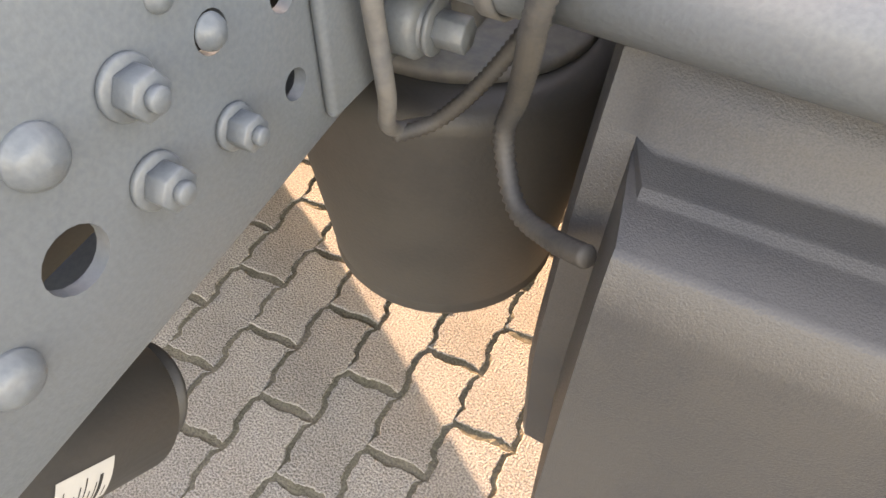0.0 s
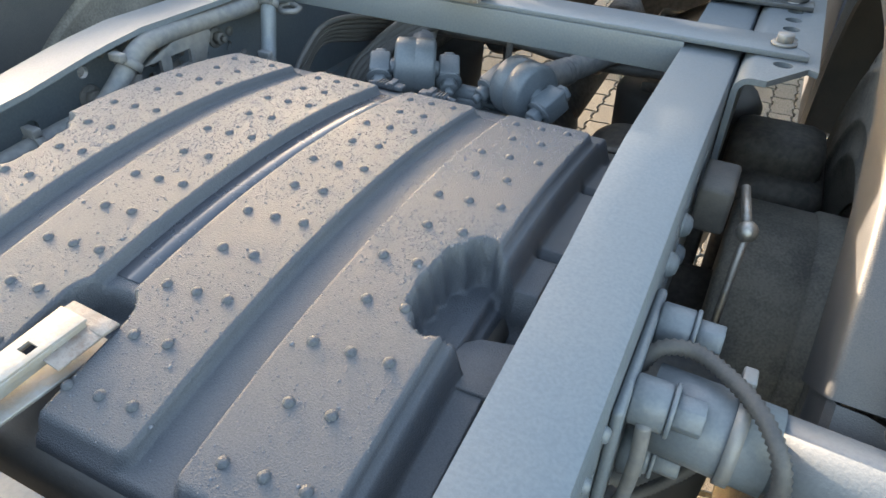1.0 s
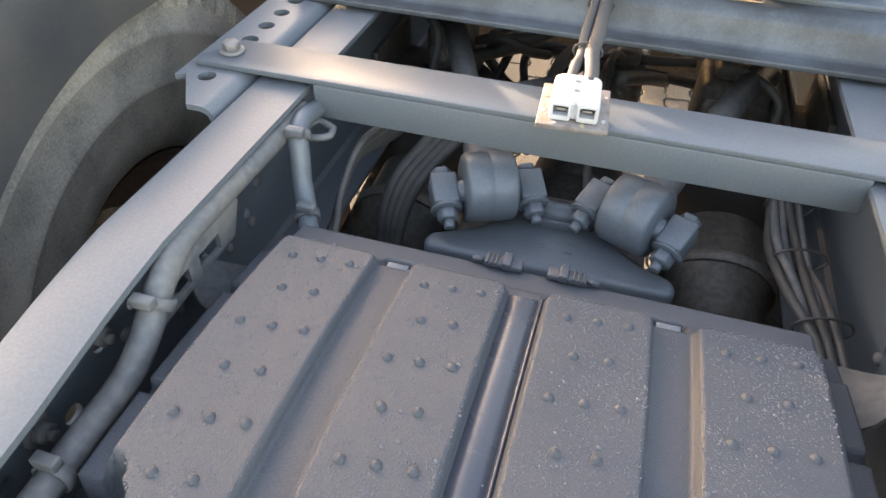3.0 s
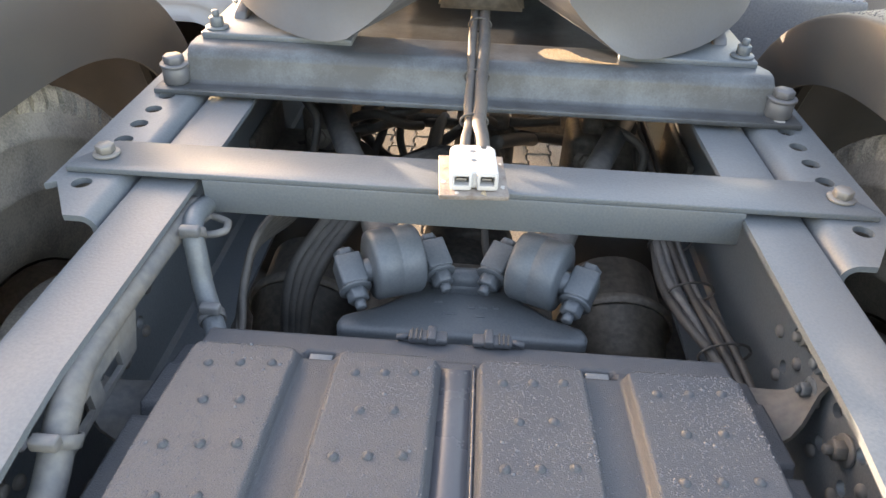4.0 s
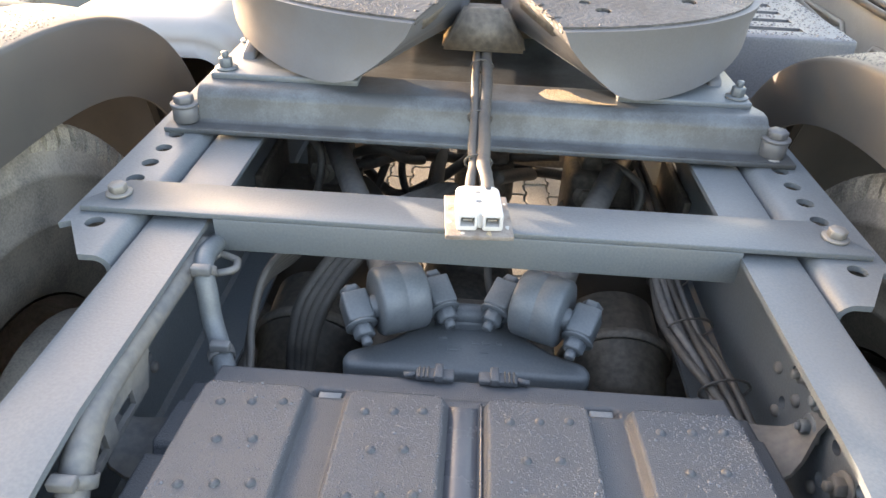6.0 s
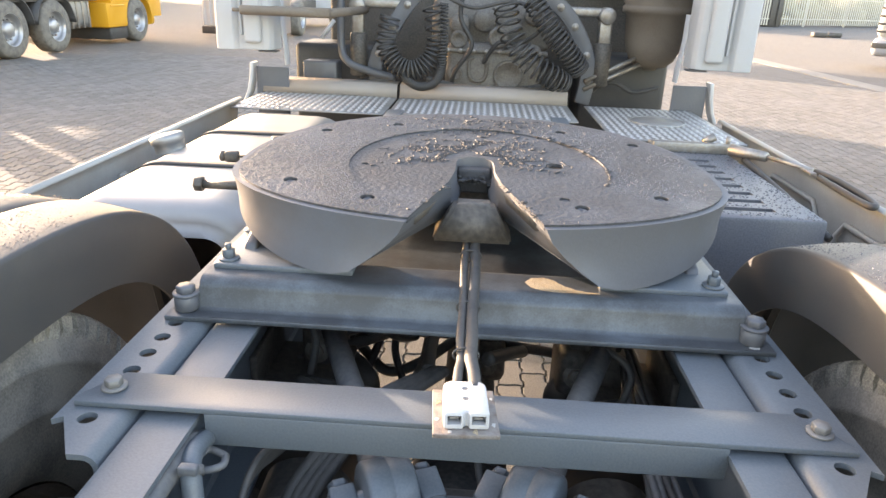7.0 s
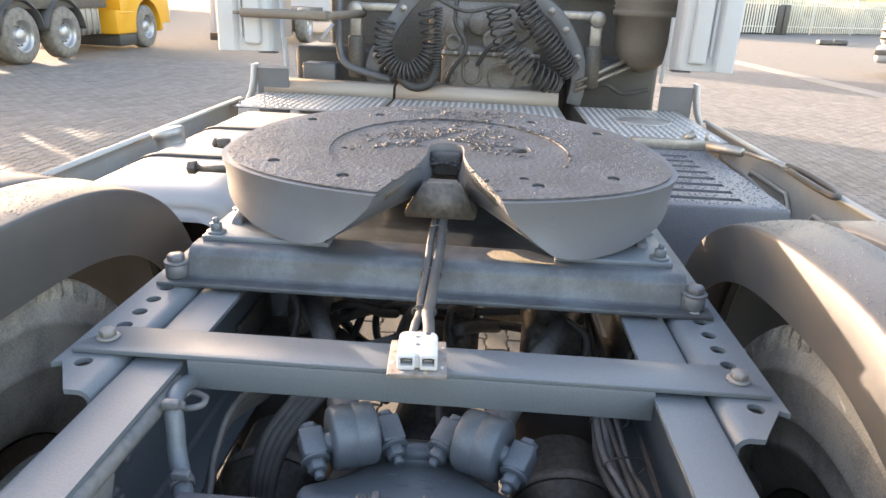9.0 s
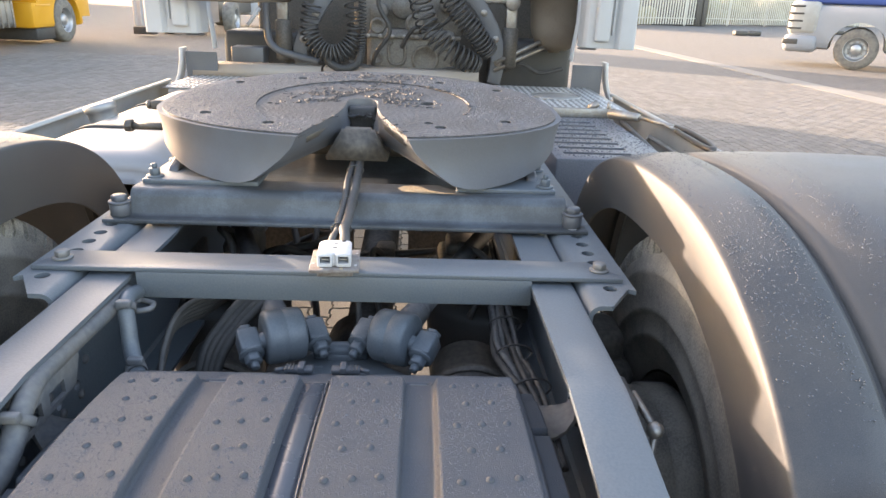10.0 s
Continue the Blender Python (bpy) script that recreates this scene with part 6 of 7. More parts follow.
part("bumper", b, M_GREYPAINT, bt)
b = bmesh.new()
box(b, 10.94, 11.2, 17.75, 18.11, 0.55, 0.68, 0.02)
part("fog_lamp", b, M_DARK, bt)
for y in (16.4, 12.0):
    truck_wheel(bt, 11.2, y, 0.5, 0.34, -1)
    truck_wheel(bt, 13.2, y, 0.5, 0.34, 1)
bt.rotation_euler = (0, 0, radians(58))


# ---- fence, kerb lines, hedge behind ----
fence = thing("palisade_fence", (20, 48, 0), "tall light metal palisade fence with vertical bars", "fence")
P0, P1 = Vector((9.5, 41.0, 0)), Vector((44.0, 66.0, 0))
fd = (P1 - P0).normalized()
ln = (P1 - P0).length
me = None
for k in range(150):
    p = P0 + fd * (ln * k / 150)
    if me is None:
        b = bmesh.new()
        extrude(b, [(-0.055, 0.1), (0.055, 0.1), (0.055, 2.2), (0, 2.4), (-0.055, 2.2)], "y", -0.02, 0.02)
        first = part("pale", b, M_FENCE, fence, "", 0)
        me = first.data
        first.matrix_parent_inverse = Matrix.Translation(-fence.location)
        first.location = p
        first.rotation_euler = (0, 0, math.atan2(fd.y, fd.x))
    else:
        o = new("pale", me)
        o.parent, o.matrix_parent_inverse = fence, Matrix.Translation(-fence.location)
        o.location, o.rotation_euler = p, (0, 0, math.atan2(fd.y, fd.x))
for z in (0.5, 1.9):
    b = bmesh.new()
    rod(b, P0 + Vector((0, 0, z)), P1 + Vector((0, 0, z)), 0.035, seg=8)
    part("rail", b, M_FENCE, fence)
for k in range(9):
    p = P0 + fd * (ln * k / 8)
    b = bmesh.new()
    box(b, p.x - 0.05, p.x + 0.05, p.y - 0.05, p.y + 0.05, 0, 2.5, 0.005)
    part("post", b, M_FENCE, fence)
for k, (x, y) in enumerate(((17.1, 35.4), (25.5, 42.0))):
    b = bmesh.new()
    for u in (-0.5, 0.5):
        box(b, x + u - 0.33, x + u + 0.33, y + 0.6 * u - 0.22, y + 0.6 * u + 0.22, 0, 0.24, 0.06)
    box(b, x - 0.4, x + 0.4, y - 0.08, y + 0.08, 0.04, 0.16, 0.02)
    lone("fence_foot", b, M_DARK, "dark concrete fence foot block on the yard", "block", "fence feet")
bin_ = thing("skip_container", (18.8, 48.6, 0), "dark skip container standing behind the fence", "container")
b = bmesh.new()
box(b, 14.4, 19.9, 48.0, 49.6, 0.0, 1.9, 0.05)
part("body", b, M_DARK, bin_)
for k in range(12):
    b = bmesh.new()
    box(b, 14.6 + 0.45 * k, 14.7 + 0.45 * k, 47.93, 48.0, 0.1, 1.8, 0.01)
    part("rib", b, M_DARK, bin_)
b = bmesh.new()
rg = random.Random(3)
for k in range(240):
    p = P0.lerp(P1, rg.random()) + Vector((-fd.y, fd.x, 0)) * (2 + 3 * rg.random())
    t2 = bmesh.new()
    bmesh.ops.create_icosphere(t2, subdivisions=2, radius=0.5 + 0.5 * rg.random())
    for v in t2.verts:
        v.co *= 1 + 0.45 * noise.noise(v.co * 3 + p)
    join(b, t2, Matrix.Translation(p + Vector((0, 0, 0.3 + 1.7 * rg.random()))))
lone("hedge", b, M_HEDGE, "dark green hedge behind the fence", "hedge", kind="stuff")


# unseen plain block, added on the sunny side to shade the far yard
b = bmesh.new()
box(b, -34.0, -26.0, 33.5, 50.0, 0.0, 4.6, 0.05)
tagged(part("shade_block", b, M_SHADE_BLOCK, None, ""), "plain grey block added out of view to shade the yard", "hall", kind="structure")


# ---- hoses, looms and brackets along the rails ----
def hose(name, pts, r, material, label, category, ribs=0.0, group=""):
    b = bmesh.new()
    tube(b, pts, r, 14, 8, ribs, 0.0056)
    return lone(name, b, material, label, category, group, smooth=0.35 if ribs else 0.6)


def clamp_ring(bm, at, axis, r, w=0.012):
    a = Vector(axis).normalized() * w / 2
    lathe(bm, Vector(at) - a, axis, [(0, r), (0, r + 0.003), (w, r + 0.003), (w, r)], 24, True)
    x, y, d = frame_of(axis)
    box(bm, -0.012, 0.012, -0.006, 0.006, -0.006, 0.006, 0.002, Matrix.Translation(Vector(at) + y * (r + 0.006)))


pipe = thing("air_pipe", (-0.335, -0.45, 0.87), "grey painted air pipe clamped along the inside of the rail", "air pipe")
b = bmesh.new()
tube(b, [(-0.35, -0.04, 0.918), (-0.354, -0.15, 0.92), (-0.354, -0.26, 0.923), (-0.35, -0.33, 0.926), (-0.340, -0.385, 0.920), (-0.337, -0.435, 0.885), (-0.342, -0.47, 0.862), (-0.345, -0.53, 0.855), (-0.345, -0.60, 0.85), (-0.345, -0.72, 0.84), (-0.345, -0.90, 0.82)], 0.0145, 16)
part("pipe", b, M_FRAME_DULL, pipe)
for p, d in (((-0.336, -0.405, 0.91), (0, -0.7, -0.7)), ((-0.345, -0.565, 0.852), (0, 1, 0)), ((-0.345, -0.66, 0.845), (0, 1, 0))):
    b = bmesh.new()
    clamp_ring(b, p, d, 0.0155)
    part("clamp", b, M_FRAME_DULL, pipe)

elbow = thing("elbow_hose", (-0.3, -0.12, 0.87), "grey bent hose ending at the cover's front corner", "hose")
b = bmesh.new()
tube(b, [(-0.337, -0.03, 0.915), (-0.336, -0.075, 0.924), (-0.328, -0.105, 0.918), (-0.322, -0.118, 0.895), (-0.317, -0.130, 0.866), (-0.306, -0.148, 0.845), (-0.293, -0.172, 0.836), (-0.278, -0.200, 0.832)], 0.0130, 16)
part("hose", b, M_FRAME, elbow)
for p, d in (((-0.329, -0.104, 0.918), (0.2, -0.6, -0.6)), ((-0.298, -0.163, 0.839), (0.45, -0.8, -0.3))):
    b = bmesh.new()
    clamp_ring(b, p, d, 0.0135)
    part("clamp", b, M_FRAME_DULL, elbow)
b = bmesh.new()
tube(b, [(-0.305, -0.05, 0.902), (-0.33, -0.042, 0.904), (-0.338, -0.062, 0.904), (-0.325, -0.08, 0.902), (-0.303, -0.07, 0.902), (-0.305, -0.05, 0.902)], 0.005, 10)
part("loop", b, M_FRAME_DULL, elbow)

rg = random.Random(21)
for k in range(6):
    o = 0.011 * k
    hose("cable", [(-0.20 - o * 0.7, 0.25, 0.80 + 0.01 * rg.random()), (-0.235 - o * 0.6, 0.10, 0.86 - 0.01 * k), (-0.275 - o * 0.3, -0.01, 0.87 - 0.008 * k), (-0.285 - o * 0.2, -0.08, 0.83 - 0.01 * k), (-0.275 - o * 0.2, -0.15, 0.79), (-0.27, -0.30, 0.76)], 0.0038 + 0.0022 * rg.random(), M_CABLE, "thin dusty cable bundled beside the rail", "cable", group="cables beside the rail")
for k in range(4):
    o = 0.013 * k
    hose("harness", [(-0.03 - 0.5 * o, 0.30, 0.84), (-0.13 - 0.5 * o, 0.13, 0.85 + 0.6 * o), (-0.195 - o, 0.04, 0.80), (-0.225 - 0.8 * o, 0.0, 0.74), (-0.235 - 0.6 * o, -0.04, 0.66), (-0.235 - 0.6 * o, -0.2, 0.60)], 0.0095, M_CABLE, "black wrapped wiring harness behind the suspension link", "wiring harness", 0.0007 if k == 1 else 0.0, "harnesses")
for k in range(6):
    o, w = 0.0095 * k, [rg.uniform(-0.007, 0.007) for _ in range(8)]
    hose("loom_cable", [(0.350 + w[0], 0.62, 0.80 + w[1]), (0.322 + 0.5 * o + w[1], 0.36, 0.772 + 0.4 * o), (0.308 + o + w[2], 0.18, 0.768 + w[3]), (0.306 + o + w[4], 0.06, 0.770 - 0.3 * o + w[5]), (0.316 + 0.8 * o + w[5], -0.04, 0.774 + w[6]), (0.334 + 0.6 * o + w[6], -0.14, 0.776 + w[7]), (0.35 + 0.5 * o, -0.30, 0.765)], 0.0042 + 0.0028 * rg.random(), M_FRAME_DULL if k in (1, 2, 4) else M_CABLE, "dusty cable bundled with others inside the rail", "cable", group="looms beside the rail")
for p in ((0.336, 0.16, 0.768), (0.338, 0.03, 0.772), (0.352, -0.10, 0.776)):
    b = bmesh.new()
    p = Vector(p)
    tube(b, [p + Vector((0.036 * math.cos(a), 0.006 * math.cos(a), 0.020 * math.sin(a))) for a in (2 * math.pi * q / 10 for q in range(11))], 0.002, 6, 2)
    lone("cable_tie", b, M_RUBBER, "black plastic cable tie round the loom", "cable tie", "cable ties")
# hoses seen through the gaps under the coupling
for pts, r in (([(-0.30, 0.70, 0.62), (-0.22, 0.62, 0.74), (-0.13, 0.64, 0.76), (-0.10, 0.78, 0.74), (-0.18, 0.86, 0.70), (-0.27, 0.78, 0.68)], 0.012),
               ([(-0.36, 0.50, 0.72), (-0.24, 0.60, 0.72), (-0.12, 0.72, 0.70), (0.05, 0.74, 0.66)], 0.013),
               ([(-0.36, 0.66, 0.66), (-0.20, 0.74, 0.68), (-0.06, 0.70, 0.70), (0.20, 0.66, 0.74)], 0.011),
               ([(-0.09, 0.30, 0.80), (-0.085, 0.55, 0.70), (-0.09, 0.85, 0.62)], 0.015),
               ([(0.03, 0.13, 0.86), (0.035, 0.10, 0.78), (0.06, 0.02, 0.735), (0.02, -0.03, 0.74)], 0.006),
               ([(-0.34, 0.58, 0.70), (-0.28, 0.62, 0.73), (-0.21, 0.60, 0.76), (-0.15, 0.62, 0.73), (-0.12, 0.70, 0.69), (-0.18, 0.76, 0.66)], 0.011),
               ([(-0.33, 0.70, 0.72), (-0.25, 0.66, 0.68), (-0.17, 0.58, 0.66), (-0.08, 0.60, 0.69), (0.0, 0.70, 0.71)], 0.012),
               ([(-0.24, 0.88, 0.74), (-0.20, 0.72, 0.72), (-0.21, 0.60, 0.68), (-0.25, 0.52, 0.62)], 0.010),
               ([(-0.17, 0.92, 0.72), (-0.15, 0.74, 0.74), (-0.16, 0.62, 0.70), (-0.12, 0.52, 0.64), (-0.10, 0.40, 0.62)], 0.009),
               ([(-0.075, 0.95, 0.60), (-0.07, 0.66, 0.72), (-0.068, 0.48, 0.78), (-0.066, 0.36, 0.80)], 0.013),
               ([(0.05, 0.42, 0.80), (0.10, 0.52, 0.76), (0.14, 0.64, 0.70), (0.15, 0.80, 0.62)], 0.014),
               ([(0.33, 0.56, 0.70), (0.22, 0.60, 0.72), (0.12, 0.66, 0.70), (0.06, 0.76, 0.66)], 0.012),
               ([(0.32, 0.30, 0.78), (0.15, 0.22, 0.80), (0.02, 0.18, 0.83), (-0.16, 0.20, 0.82), (-0.30, 0.30, 0.80)], 0.010),
               ([(0.32, 0.36, 0.76), (0.12, 0.26, 0.79), (-0.02, 0.22, 0.82), (-0.30, 0.34, 0.78)], 0.008)):
    hose("brake_hose", pts, r, M_CABLE, "black air hose slung between the frame rails", "hose", group="hoses between the rails")


# pressed brackets that carry the cover
def cover_bracket(s, y):
    """A pressed arm: bolted flat to the web, narrowed at the waist and flared into a curved foot."""
    t = thing("cover_bracket", (s * 0.41, y, 0.85), "grey pressed steel bracket bolted inside the rail", "bracket", "cover brackets")
    line = [(0.4125, 0.897, 0.008), (0.4125, 0.892, 0.015), (0.4125, 0.882, 0.021), (0.4120, 0.868, 0.022), (0.4110, 0.852, 0.015), (0.4090, 0.836, 0.0125), (0.4050, 0.822, 0.017), (0.3970, 0.808, 0.026), (0.3840, 0.796, 0.036), (0.3660, 0.789, 0.043), (0.3460, 0.787, 0.046), (0.325, 0.787, 0.047)]
    b = bmesh.new()
    rows = []
    for i, (x, z, w) in enumerate(line):
        (xa, za, _), (xb, zb, _) = line[max(i - 1, 0)], line[min(i + 1, len(line) - 1)]
        n = Vector((zb - za, 0, xa - xb)).normalized() * 0.0028
        rows.append([b.verts.new(Vector((s * (x + q * n.x), y + e * w, z + q * n.z)) - Vector((0, 0, 0.007 * abs(e) ** 3 if i > 6 else 0))) for q in (1, -1) for e in (-1, -0.5, 0, 0.5, 1)[::q]])
    for p, q in zip(rows, rows[1:]):
        for k in range(10):
            b.faces.new((p[k], p[(k + 1) % 10], q[(k + 1) % 10], q[k]))
    b.faces.new(rows[0]), b.faces.new(rows[-1])
    bmesh.ops.recalc_face_normals(b, faces=list(b.faces))
    part("arm", b, M_FRAME_DULL, t, "", 0.8)
    for z, r in ((0.873, 0.0125), (0.828, 0.009)):
        b = bmesh.new()
        hexbolt(b, (s * 0.409, y + (0.004 if z < 0.85 else 0), z), (-s, 0, 0), r, 0.010, 0.003, 0.005)
        part("bolt", b, M_FRAME, t)
    return t


cover_bracket(-1, -0.265), cover_bracket(1, -0.207), cover_bracket(1, -0.62), cover_bracket(-1, -0.62)
b = bmesh.new()
extrude(b, [(-0.42, 0.86), (-0.25, 0.865), (-0.23, 0.905), (-0.25, 0.93), (-0.27, 0.925), (-0.40, 0.885)], "x", -0.352, -0.346, 0.002)
tl = bmesh.new()
for y in (-0.36, -0.30):
    box(tl, -0.36, -0.34, y - 0.02, y + 0.02, 0.872, 0.893, 0)
lone("slotted_bracket", cut(b, tl), M_FRAME_DULL, "grey slotted steel bracket beside the air pipe", "bracket")
tray = bmesh.new()
box(tray, -0.30, 0.31, -0.89, -0.24, 0.60, 0.842, 0.02)
lone("battery_case", tray, M_RUBBER, "black battery case under the plastic cover", "battery case")
b = bmesh.new()
box(b, -0.28, 0.28, -0.80, -0.30, 0.575, 0.60, 0.006)
lone("battery_carrier", b, M_FRAME_DULL, "grey steel carrier under the battery case", "carrier")

# conduits on the outside of the right rail
hose("conduit", [(0.433, -0.585, 0.845), (0.445, -0.575, 0.866), (0.473, -0.572, 0.873), (0.505, -0.592, 0.874), (0.530, -0.618, 0.873), (0.548, -0.641, 0.861), (0.556, -0.653, 0.838), (0.552, -0.652, 0.81), (0.545, -0.636, 0.775), (0.535, -0.617, 0.735), (0.528, -0.613, 0.70), (0.549, -0.634, 0.665), (0.58, -0.655, 0.67), (0.611, -0.677, 0.69)], 0.0078, M_CABLE, "grey ribbed conduit looped over the support tube", "conduit", 0.0017, "conduits")
hose("conduit", [(0.53, -0.56, 0.79), (0.518, -0.559, 0.75), (0.49, -0.565, 0.70), (0.458, -0.574, 0.66), (0.433, -0.60, 0.655)], 0.0068, M_CABLE, "thin grey ribbed conduit below the support tube", "conduit", 0.0015, "conduits")
hose("sensor_wire", [(0.452, -0.647, 0.85), (0.454, -0.647, 0.80), (0.45, -0.63, 0.72), (0.435, -0.604, 0.667), (0.44, -0.56, 0.64)], 0.0065, M_FRAME_DULL, "grey covered sensor wire on the rail", "wire")
b = bmesh.new()
lathe(b, (0.515, -0.604, 0.825), (1, -0.06, 0), [(0, 0.0385), (0, 0.041), (0.011, 0.041), (0.011, 0.0385)], 28, True)
box(b, 0.514, 0.526, -0.575, -0.555, 0.846, 0.862, 0.002)
lone("hose_clip", b, M_ZINC, "dull metal clip strap round the support tube", "clip")
valve = thing("levelling_valve", (0.48, -0.31, 0.84), "small level sensor with a ball-jointed rod beside the rail", "level sensor")
b = bmesh.new()
box(b, 0.43, 0.47, -0.30, -0.22, 0.82, 0.88, 0.006)
part("body", b, M_CABLE, valve)
b = bmesh.new()
rod(b, (0.494, -0.31, 0.843), (0.492, -0.32, 0.55), 0.005, seg=10)
rod(b, (0.494, -0.31, 0.843), (0.48, -0.24, 0.86), 0.006, seg=10)
part("rod", b, M_STEEL, valve)
b = bmesh.new()
bmesh.ops.create_icosphere(b, subdivisions=2, radius=0.013, matrix=Matrix.Translation((0.494, -0.31, 0.843)))
part("ball_joint", b, M_STEEL, valve)

# ---- grease and dew on the coupling plate ----
def on_plate(x, y, dz=0.0):
    return FW @ Vector((x, y, dz))


def on_top(x, y):
    """True on the plate, off the throat."""
    e = ((x - 0.008) / 0.455) ** 2 + ((y - 0.5) / (0.435 if y > 0.5 else 0.235)) ** 2
    return e < 1 and not (abs(x - 0.004) < 0.05 + max(0, 0.53 - y) * 0.33 and y < 0.625)


rg = random.Random(17)
b = bmesh.new()


def grease_blob(x, y, r, dz=None, flat=0.42):
    t2 = bmesh.new()
    bmesh.ops.create_icosphere(t2, subdivisions=1, radius=r)
    st = 1 + 2.4 * rg.random() ** 2
    for v in t2.verts:
        v.co = Vector((v.co.x * st, v.co.y, v.co.z * flat)) * (1 + 0.5 * noise.noise(v.co * 300 + Vector((x, y, 0)) * 50))
    if dz is None:
        dz = -0.0024 if math.hypot(x - 0.009, y - 0.558) < 0.255 else 0.0003
    join(b, t2, Matrix.Translation(on_plate(x, y, dz)) @ Matrix.Rotation(rg.uniform(0, math.pi), 4, "Z"))


made = 0
while made < 1900:
    mode = rg.random()
    if mode < 0.62:
        a, d = rg.uniform(-0.5, math.pi + 0.5), abs(rg.gauss(0, 0.055)) + 0.042
        x, y = 0.002 + d * 1.2 * math.cos(a) - 0.012, 0.60 + d * 0.95 * math.sin(a)
    elif mode < 0.68:
        a = radians(rg.uniform(-20, 60))
        x, y = 0.009 + (0.258 + rg.gauss(0, 0.002)) * math.cos(a), 0.558 + (0.258 + rg.gauss(0, 0.002)) * math.sin(a)
    else:
        x, y = rg.gauss(0.02, 0.10), rg.uniform(0.70, 0.925)
    if not on_top(x, y) or noise.noise((x * 22, y * 22, 4)) < -0.12 or math.hypot(x - 0.163, y - 0.58) < 0.024:
        continue
    grease_blob(x, y, 0.0011 + 0.0034 * rg.random() ** 5, None, 0.55)
    made += 1
# smeared ridges round the throat and towards the front edge
for k in range(120):
    a = rg.uniform(-0.4, math.pi + 0.4)
    d = 0.05 + 0.12 * rg.random() ** 1.5
    x, y, h = d * 1.2 * math.cos(a) - 0.01, 0.60 + d * math.sin(a), a + rg.choice((-1.57, 1.57, 0.4)) + rg.uniform(-0.5, 0.5)
    if k % 4 == 0:
        x, y, h = rg.gauss(0.03, 0.09), rg.uniform(0.72, 0.89), rg.uniform(0, 6.28)
    pts = []
    for q in range(rg.randint(4, 8)):
        if not on_top(x, y):
            break
        pts.append(on_plate(x, y, -0.0026 if math.hypot(x - 0.009, y - 0.558) < 0.255 else 0.0002))
        h += rg.uniform(-0.9, 0.9)
        x, y = x + 0.005 * math.cos(h), y + 0.005 * math.sin(h)
    if len(pts) > 3:
        t2 = bmesh.new()
        tube(t2, pts, 0.0007 + 0.0008 * rg.random(), 6, 2)
        join(b, t2)
# clotted grease in the throat and along the ramps' upper edges
for k in range(150):
    grease_blob(rg.uniform(-0.032, 0.036), rg.uniform(0.545, 0.60), 0.002 + 0.004 * rg.random() ** 2, -0.040 + 0.012 * rg.random(), 0.7)
for k in range(46):
    q = rg.random()
    sd = rg.choice((-1, 1, 1))
    ex, ey = (0.048 + 0.062 * q, 0.44 - 0.16 * q) if sd > 0 else (-0.040 - 0.06 * q, 0.44 - 0.16 * q)
    grease_blob(ex + rg.gauss(0.008 * sd, 0.005), ey, 0.0015 + 0.0025 * rg.random() ** 3, -0.0005, 0.6)
lone("grease_lumps", b, M_GREASE, "dark lumps of old grease on the coupling plate", "grease", kind="stuff", smooth=2)
sp = []
while len(sp) < 5500:
    x, y = rg.uniform(-0.44, 0.45), rg.uniform(0.27, 0.9)
    if not on_top(x, y) or min(math.hypot(x - u, y - v) for u, v in ((-0.334, 0.417), (0.34, 0.418), (-0.181, 0.35), (0.19, 0.352), (-0.183, 0.824), (0.199, 0.824), (-0.337, 0.747), (0.352, 0.747))) < 0.016 or math.hypot(x - 0.009, y - 0.558) < 0.263 or rg.random() > (0.95 if x < 0 else 0.35) + noise.noise((x * 7, y * 7, 1)):
        continue
    sp.append((on_plate(x, y), (0, -0.08, 1), 0.0009 + 0.0010 * rg.random() ** 3))
droplets("dew_drops", sp, "dew drops on the coupling plate")
sp = []
while len(sp) < 1800:
    x, y = rg.uniform(0.605, 0.995), rg.uniform(1.08, 1.97)
    if x < 0.885 and (y - 1.135) % 0.088 < 0.045:
        continue
    sp.append((Vector((x, y, 0.925)), (0, 0, 1), 0.0015 + 0.0025 * rg.random() ** 3))
droplets("dew_drops", sp, "dew drops on top of the vented box")
# the small split pin, flakes and scuffs on the mounting plate
for x, y, z, r in ((-0.385, 0.262, 0.9625, 0.006), (-0.03, 0.258, 0.9615, 0.005), (0.02, 0.30, 1.0, 0.004)):
    b = bmesh.new()
    bmesh.ops.create_icosphere(b, subdivisions=1, radius=r, matrix=Matrix.Translation((x, y, z)))
    lone("pebble", b, M_LABEL, "small white stone chip on the mounting plate", "stone chip", "stone chips", smooth=0)


# ---- pavers ----
def paver_outline():
    """Half a paver's wavy edge, 0.2 by 0.1 m, with the play of the joint taken off."""
    w, l, j = 0.05, 0.10, 0.0050
    long_side = [(-l, 0.004), (-0.070, 0.004), (-0.058, -0.005), (-0.014, -0.005), (-0.002, 0.004), (0.032, 0.004), (0.044, -0.005), (0.087, -0.005), (l, 0.004)]
    short_side = [(-w, 0.0), (-0.03, 0.005), (-0.012, 0.004), (0.008, -0.006), (0.03, -0.004), (w, 0.0)]
    pts = [(w + d - j, y) for y, d in long_side[:-1]] + [(-x, l + d - j) for x, d in short_side[:-1]]
    pts += [(-w + d + j, y) for y, d in reversed(long_side[1:])] + [(-x, -l + d + j) for x, d in reversed(short_side[1:])]
    return [(max(-w - 0.006, min(w + 0.006, x)), max(-l + j, min(l - j, y))) for x, y in pts]


OUT = paver_outline()


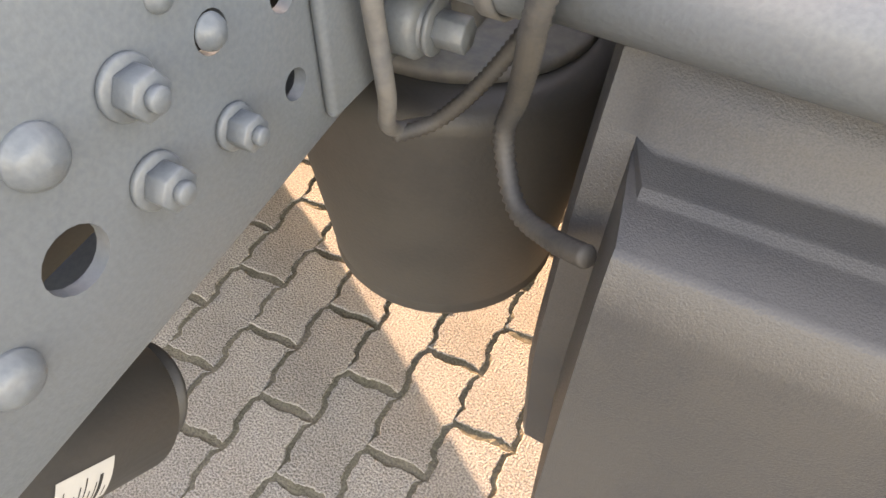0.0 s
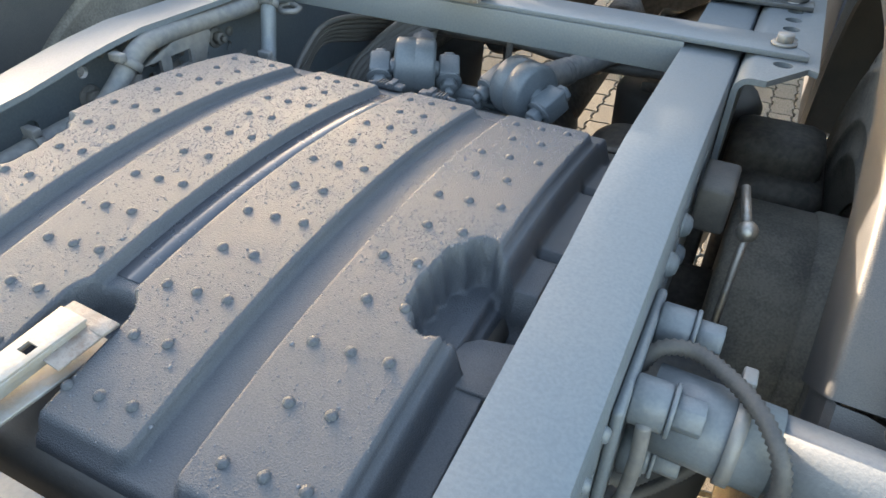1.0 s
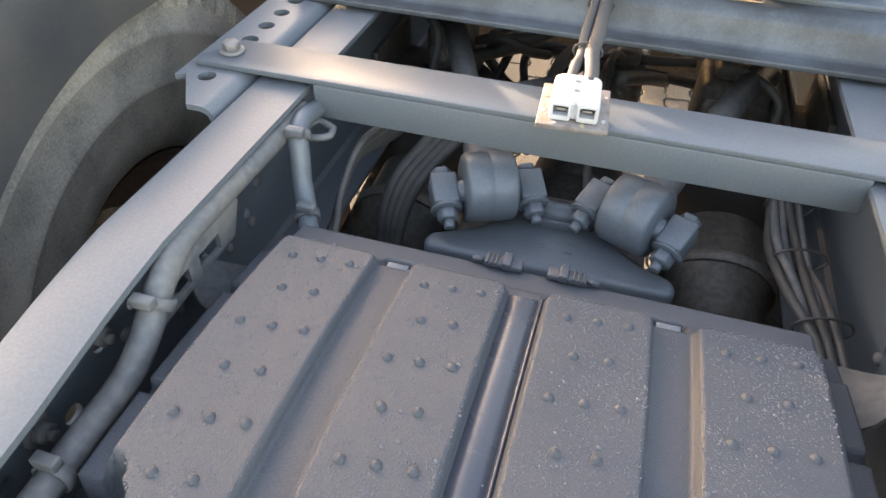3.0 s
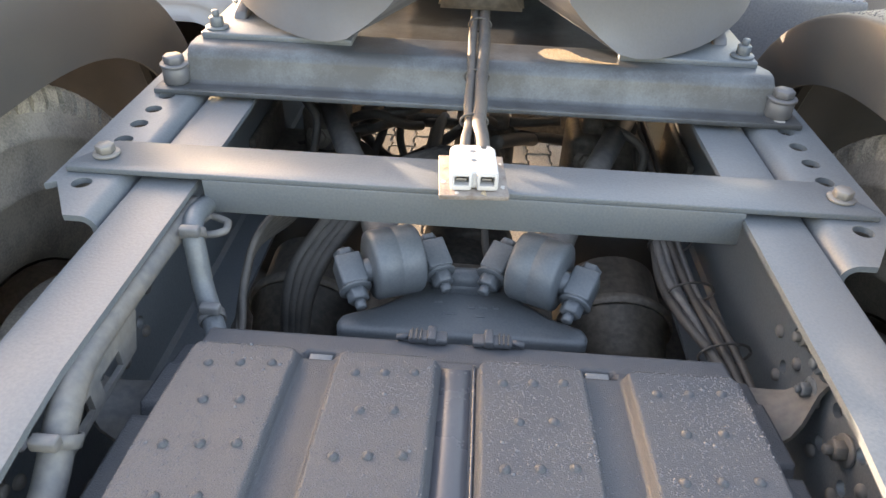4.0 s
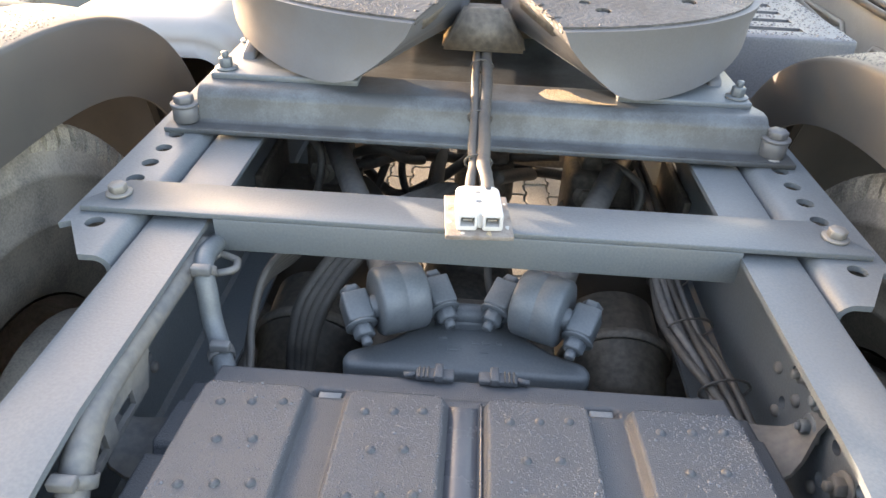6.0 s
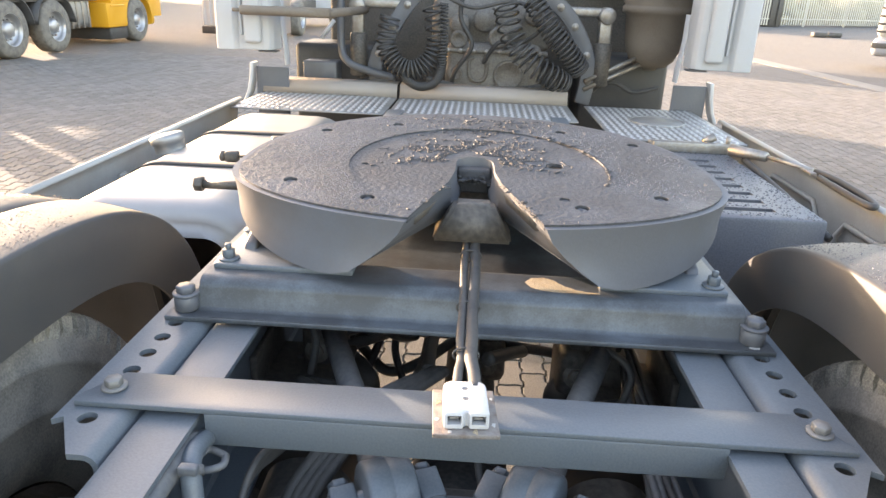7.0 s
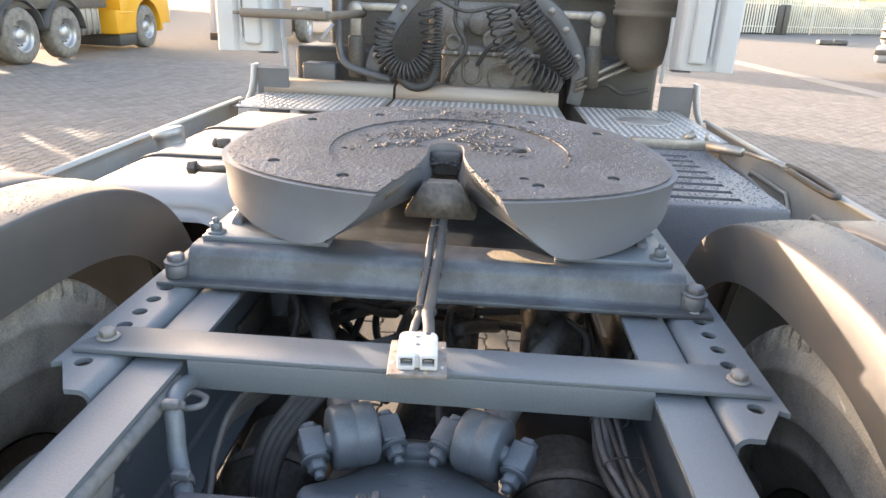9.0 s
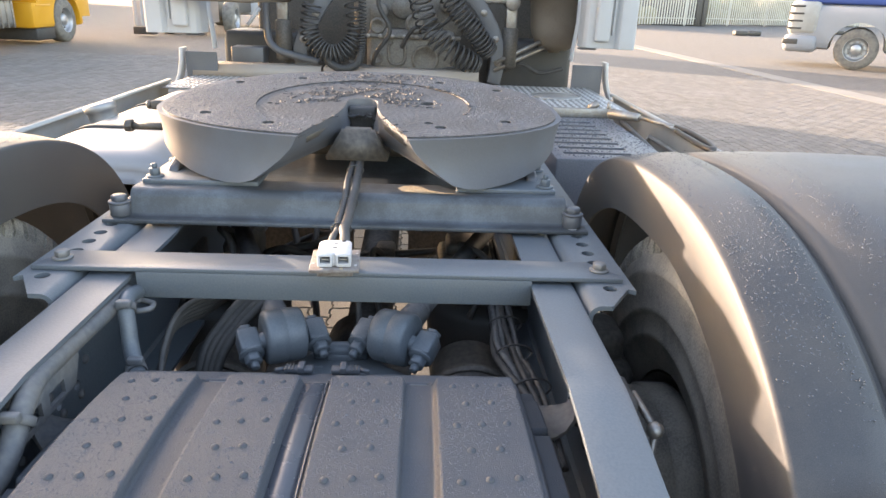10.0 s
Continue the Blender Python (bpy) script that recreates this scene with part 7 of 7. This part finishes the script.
def ragged(rp):
    """The outline broken up into short, slightly uneven pieces, like worn concrete."""
    pts = []
    for (xa, ya), (xb, yb) in zip(OUT, OUT[1:] + OUT[:1]):
        k = max(1, int(math.hypot(xb - xa, yb - ya) / 0.006))
        for q in range(k):
            pts.append((xa + (xb - xa) * q / k + rp.uniform(-0.0016, 0.0016), ya + (yb - ya) * q / k + rp.uniform(-0.0016, 0.0016)))
    return pts


def paver_mesh(out, cx, cy, dz=0.0, base=0):
    n = len(out)
    v = [(cx + x * 0.975, cy + y * 0.985, dz) for x, y in out] + [(cx + x, cy + y, dz - 0.0018) for x, y in out] + [(cx + x, cy + y, -0.02) for x, y in out]
    f = [tuple(base + k for k in range(n))]
    for a in (0, n):
        f += [(base + a + n + k, base + a + n + (k + 1) % n, base + a + (k + 1) % n, base + a + k) for k in range(n)]
    return v, f


rp = random.Random(5)
kinds = []
for k in range(6):
    v, f = paver_mesh(ragged(rp), 0, 0)
    one = bpy.data.meshes.new("paver")
    one.from_pydata(v, [], f)
    one.materials.append(M_PAVER)
    kinds.append(one)
rest_v, rest_f = [], []
for i in range(-80, 81):
    for j in range(-8, 70):
        cx, cy = PX + 0.05 + 0.1 * i, PY + 0.1 + 0.2 * j + (0.1 if i % 2 == 0 else 0.0)
        if abs(cx) > 7.5 and cy < 1.0:
            continue
        dz = rp.uniform(-0.0015, 0.0015)
        if -0.62 < cx < 0.78 and -1.05 < cy < 0.95:
            o = new("paver", rp.choice(kinds))
            o.parent, o.location = ground, (cx, cy, dz)
            o.rotation_euler = (rp.uniform(-0.006, 0.006), rp.uniform(-0.008, 0.008), rp.uniform(-0.012, 0.012))
        else:
            v, f = paver_mesh(OUT, cx, cy, dz, len(rest_v))
            rest_v += v
            rest_f += f
me = bpy.data.meshes.new("paving")
me.from_pydata(rest_v, [], rest_f)
me.materials.append(M_PAVERS)
tagged(new("paving", me), "grey concrete pavers of the yard", "paving", kind="stuff")
# sand in the joints near the truck
n = 130
verts = [(-0.75 + 1.7 * i / n, -1.2 + 2.3 * j / n, -0.0036 + 0.0014 * noise.noise((i * 0.9, j * 0.9, 3.0)) + 0.001 * noise.noise((i * 0.21, j * 0.21, 7.0))) for j in range(n + 1) for i in range(n + 1)]
faces = [(j * (n + 1) + i, j * (n + 1) + i + 1, (j + 1) * (n + 1) + i + 1, (j + 1) * (n + 1) + i) for j in range(n) for i in range(n)]
me = bpy.data.meshes.new("joint_sand")
me.from_pydata(verts, [], faces)
me.materials.append(M_JOINT)
tagged(new("joint_sand", me), "brown sand filling the joints between the pavers", "sand", kind="stuff")
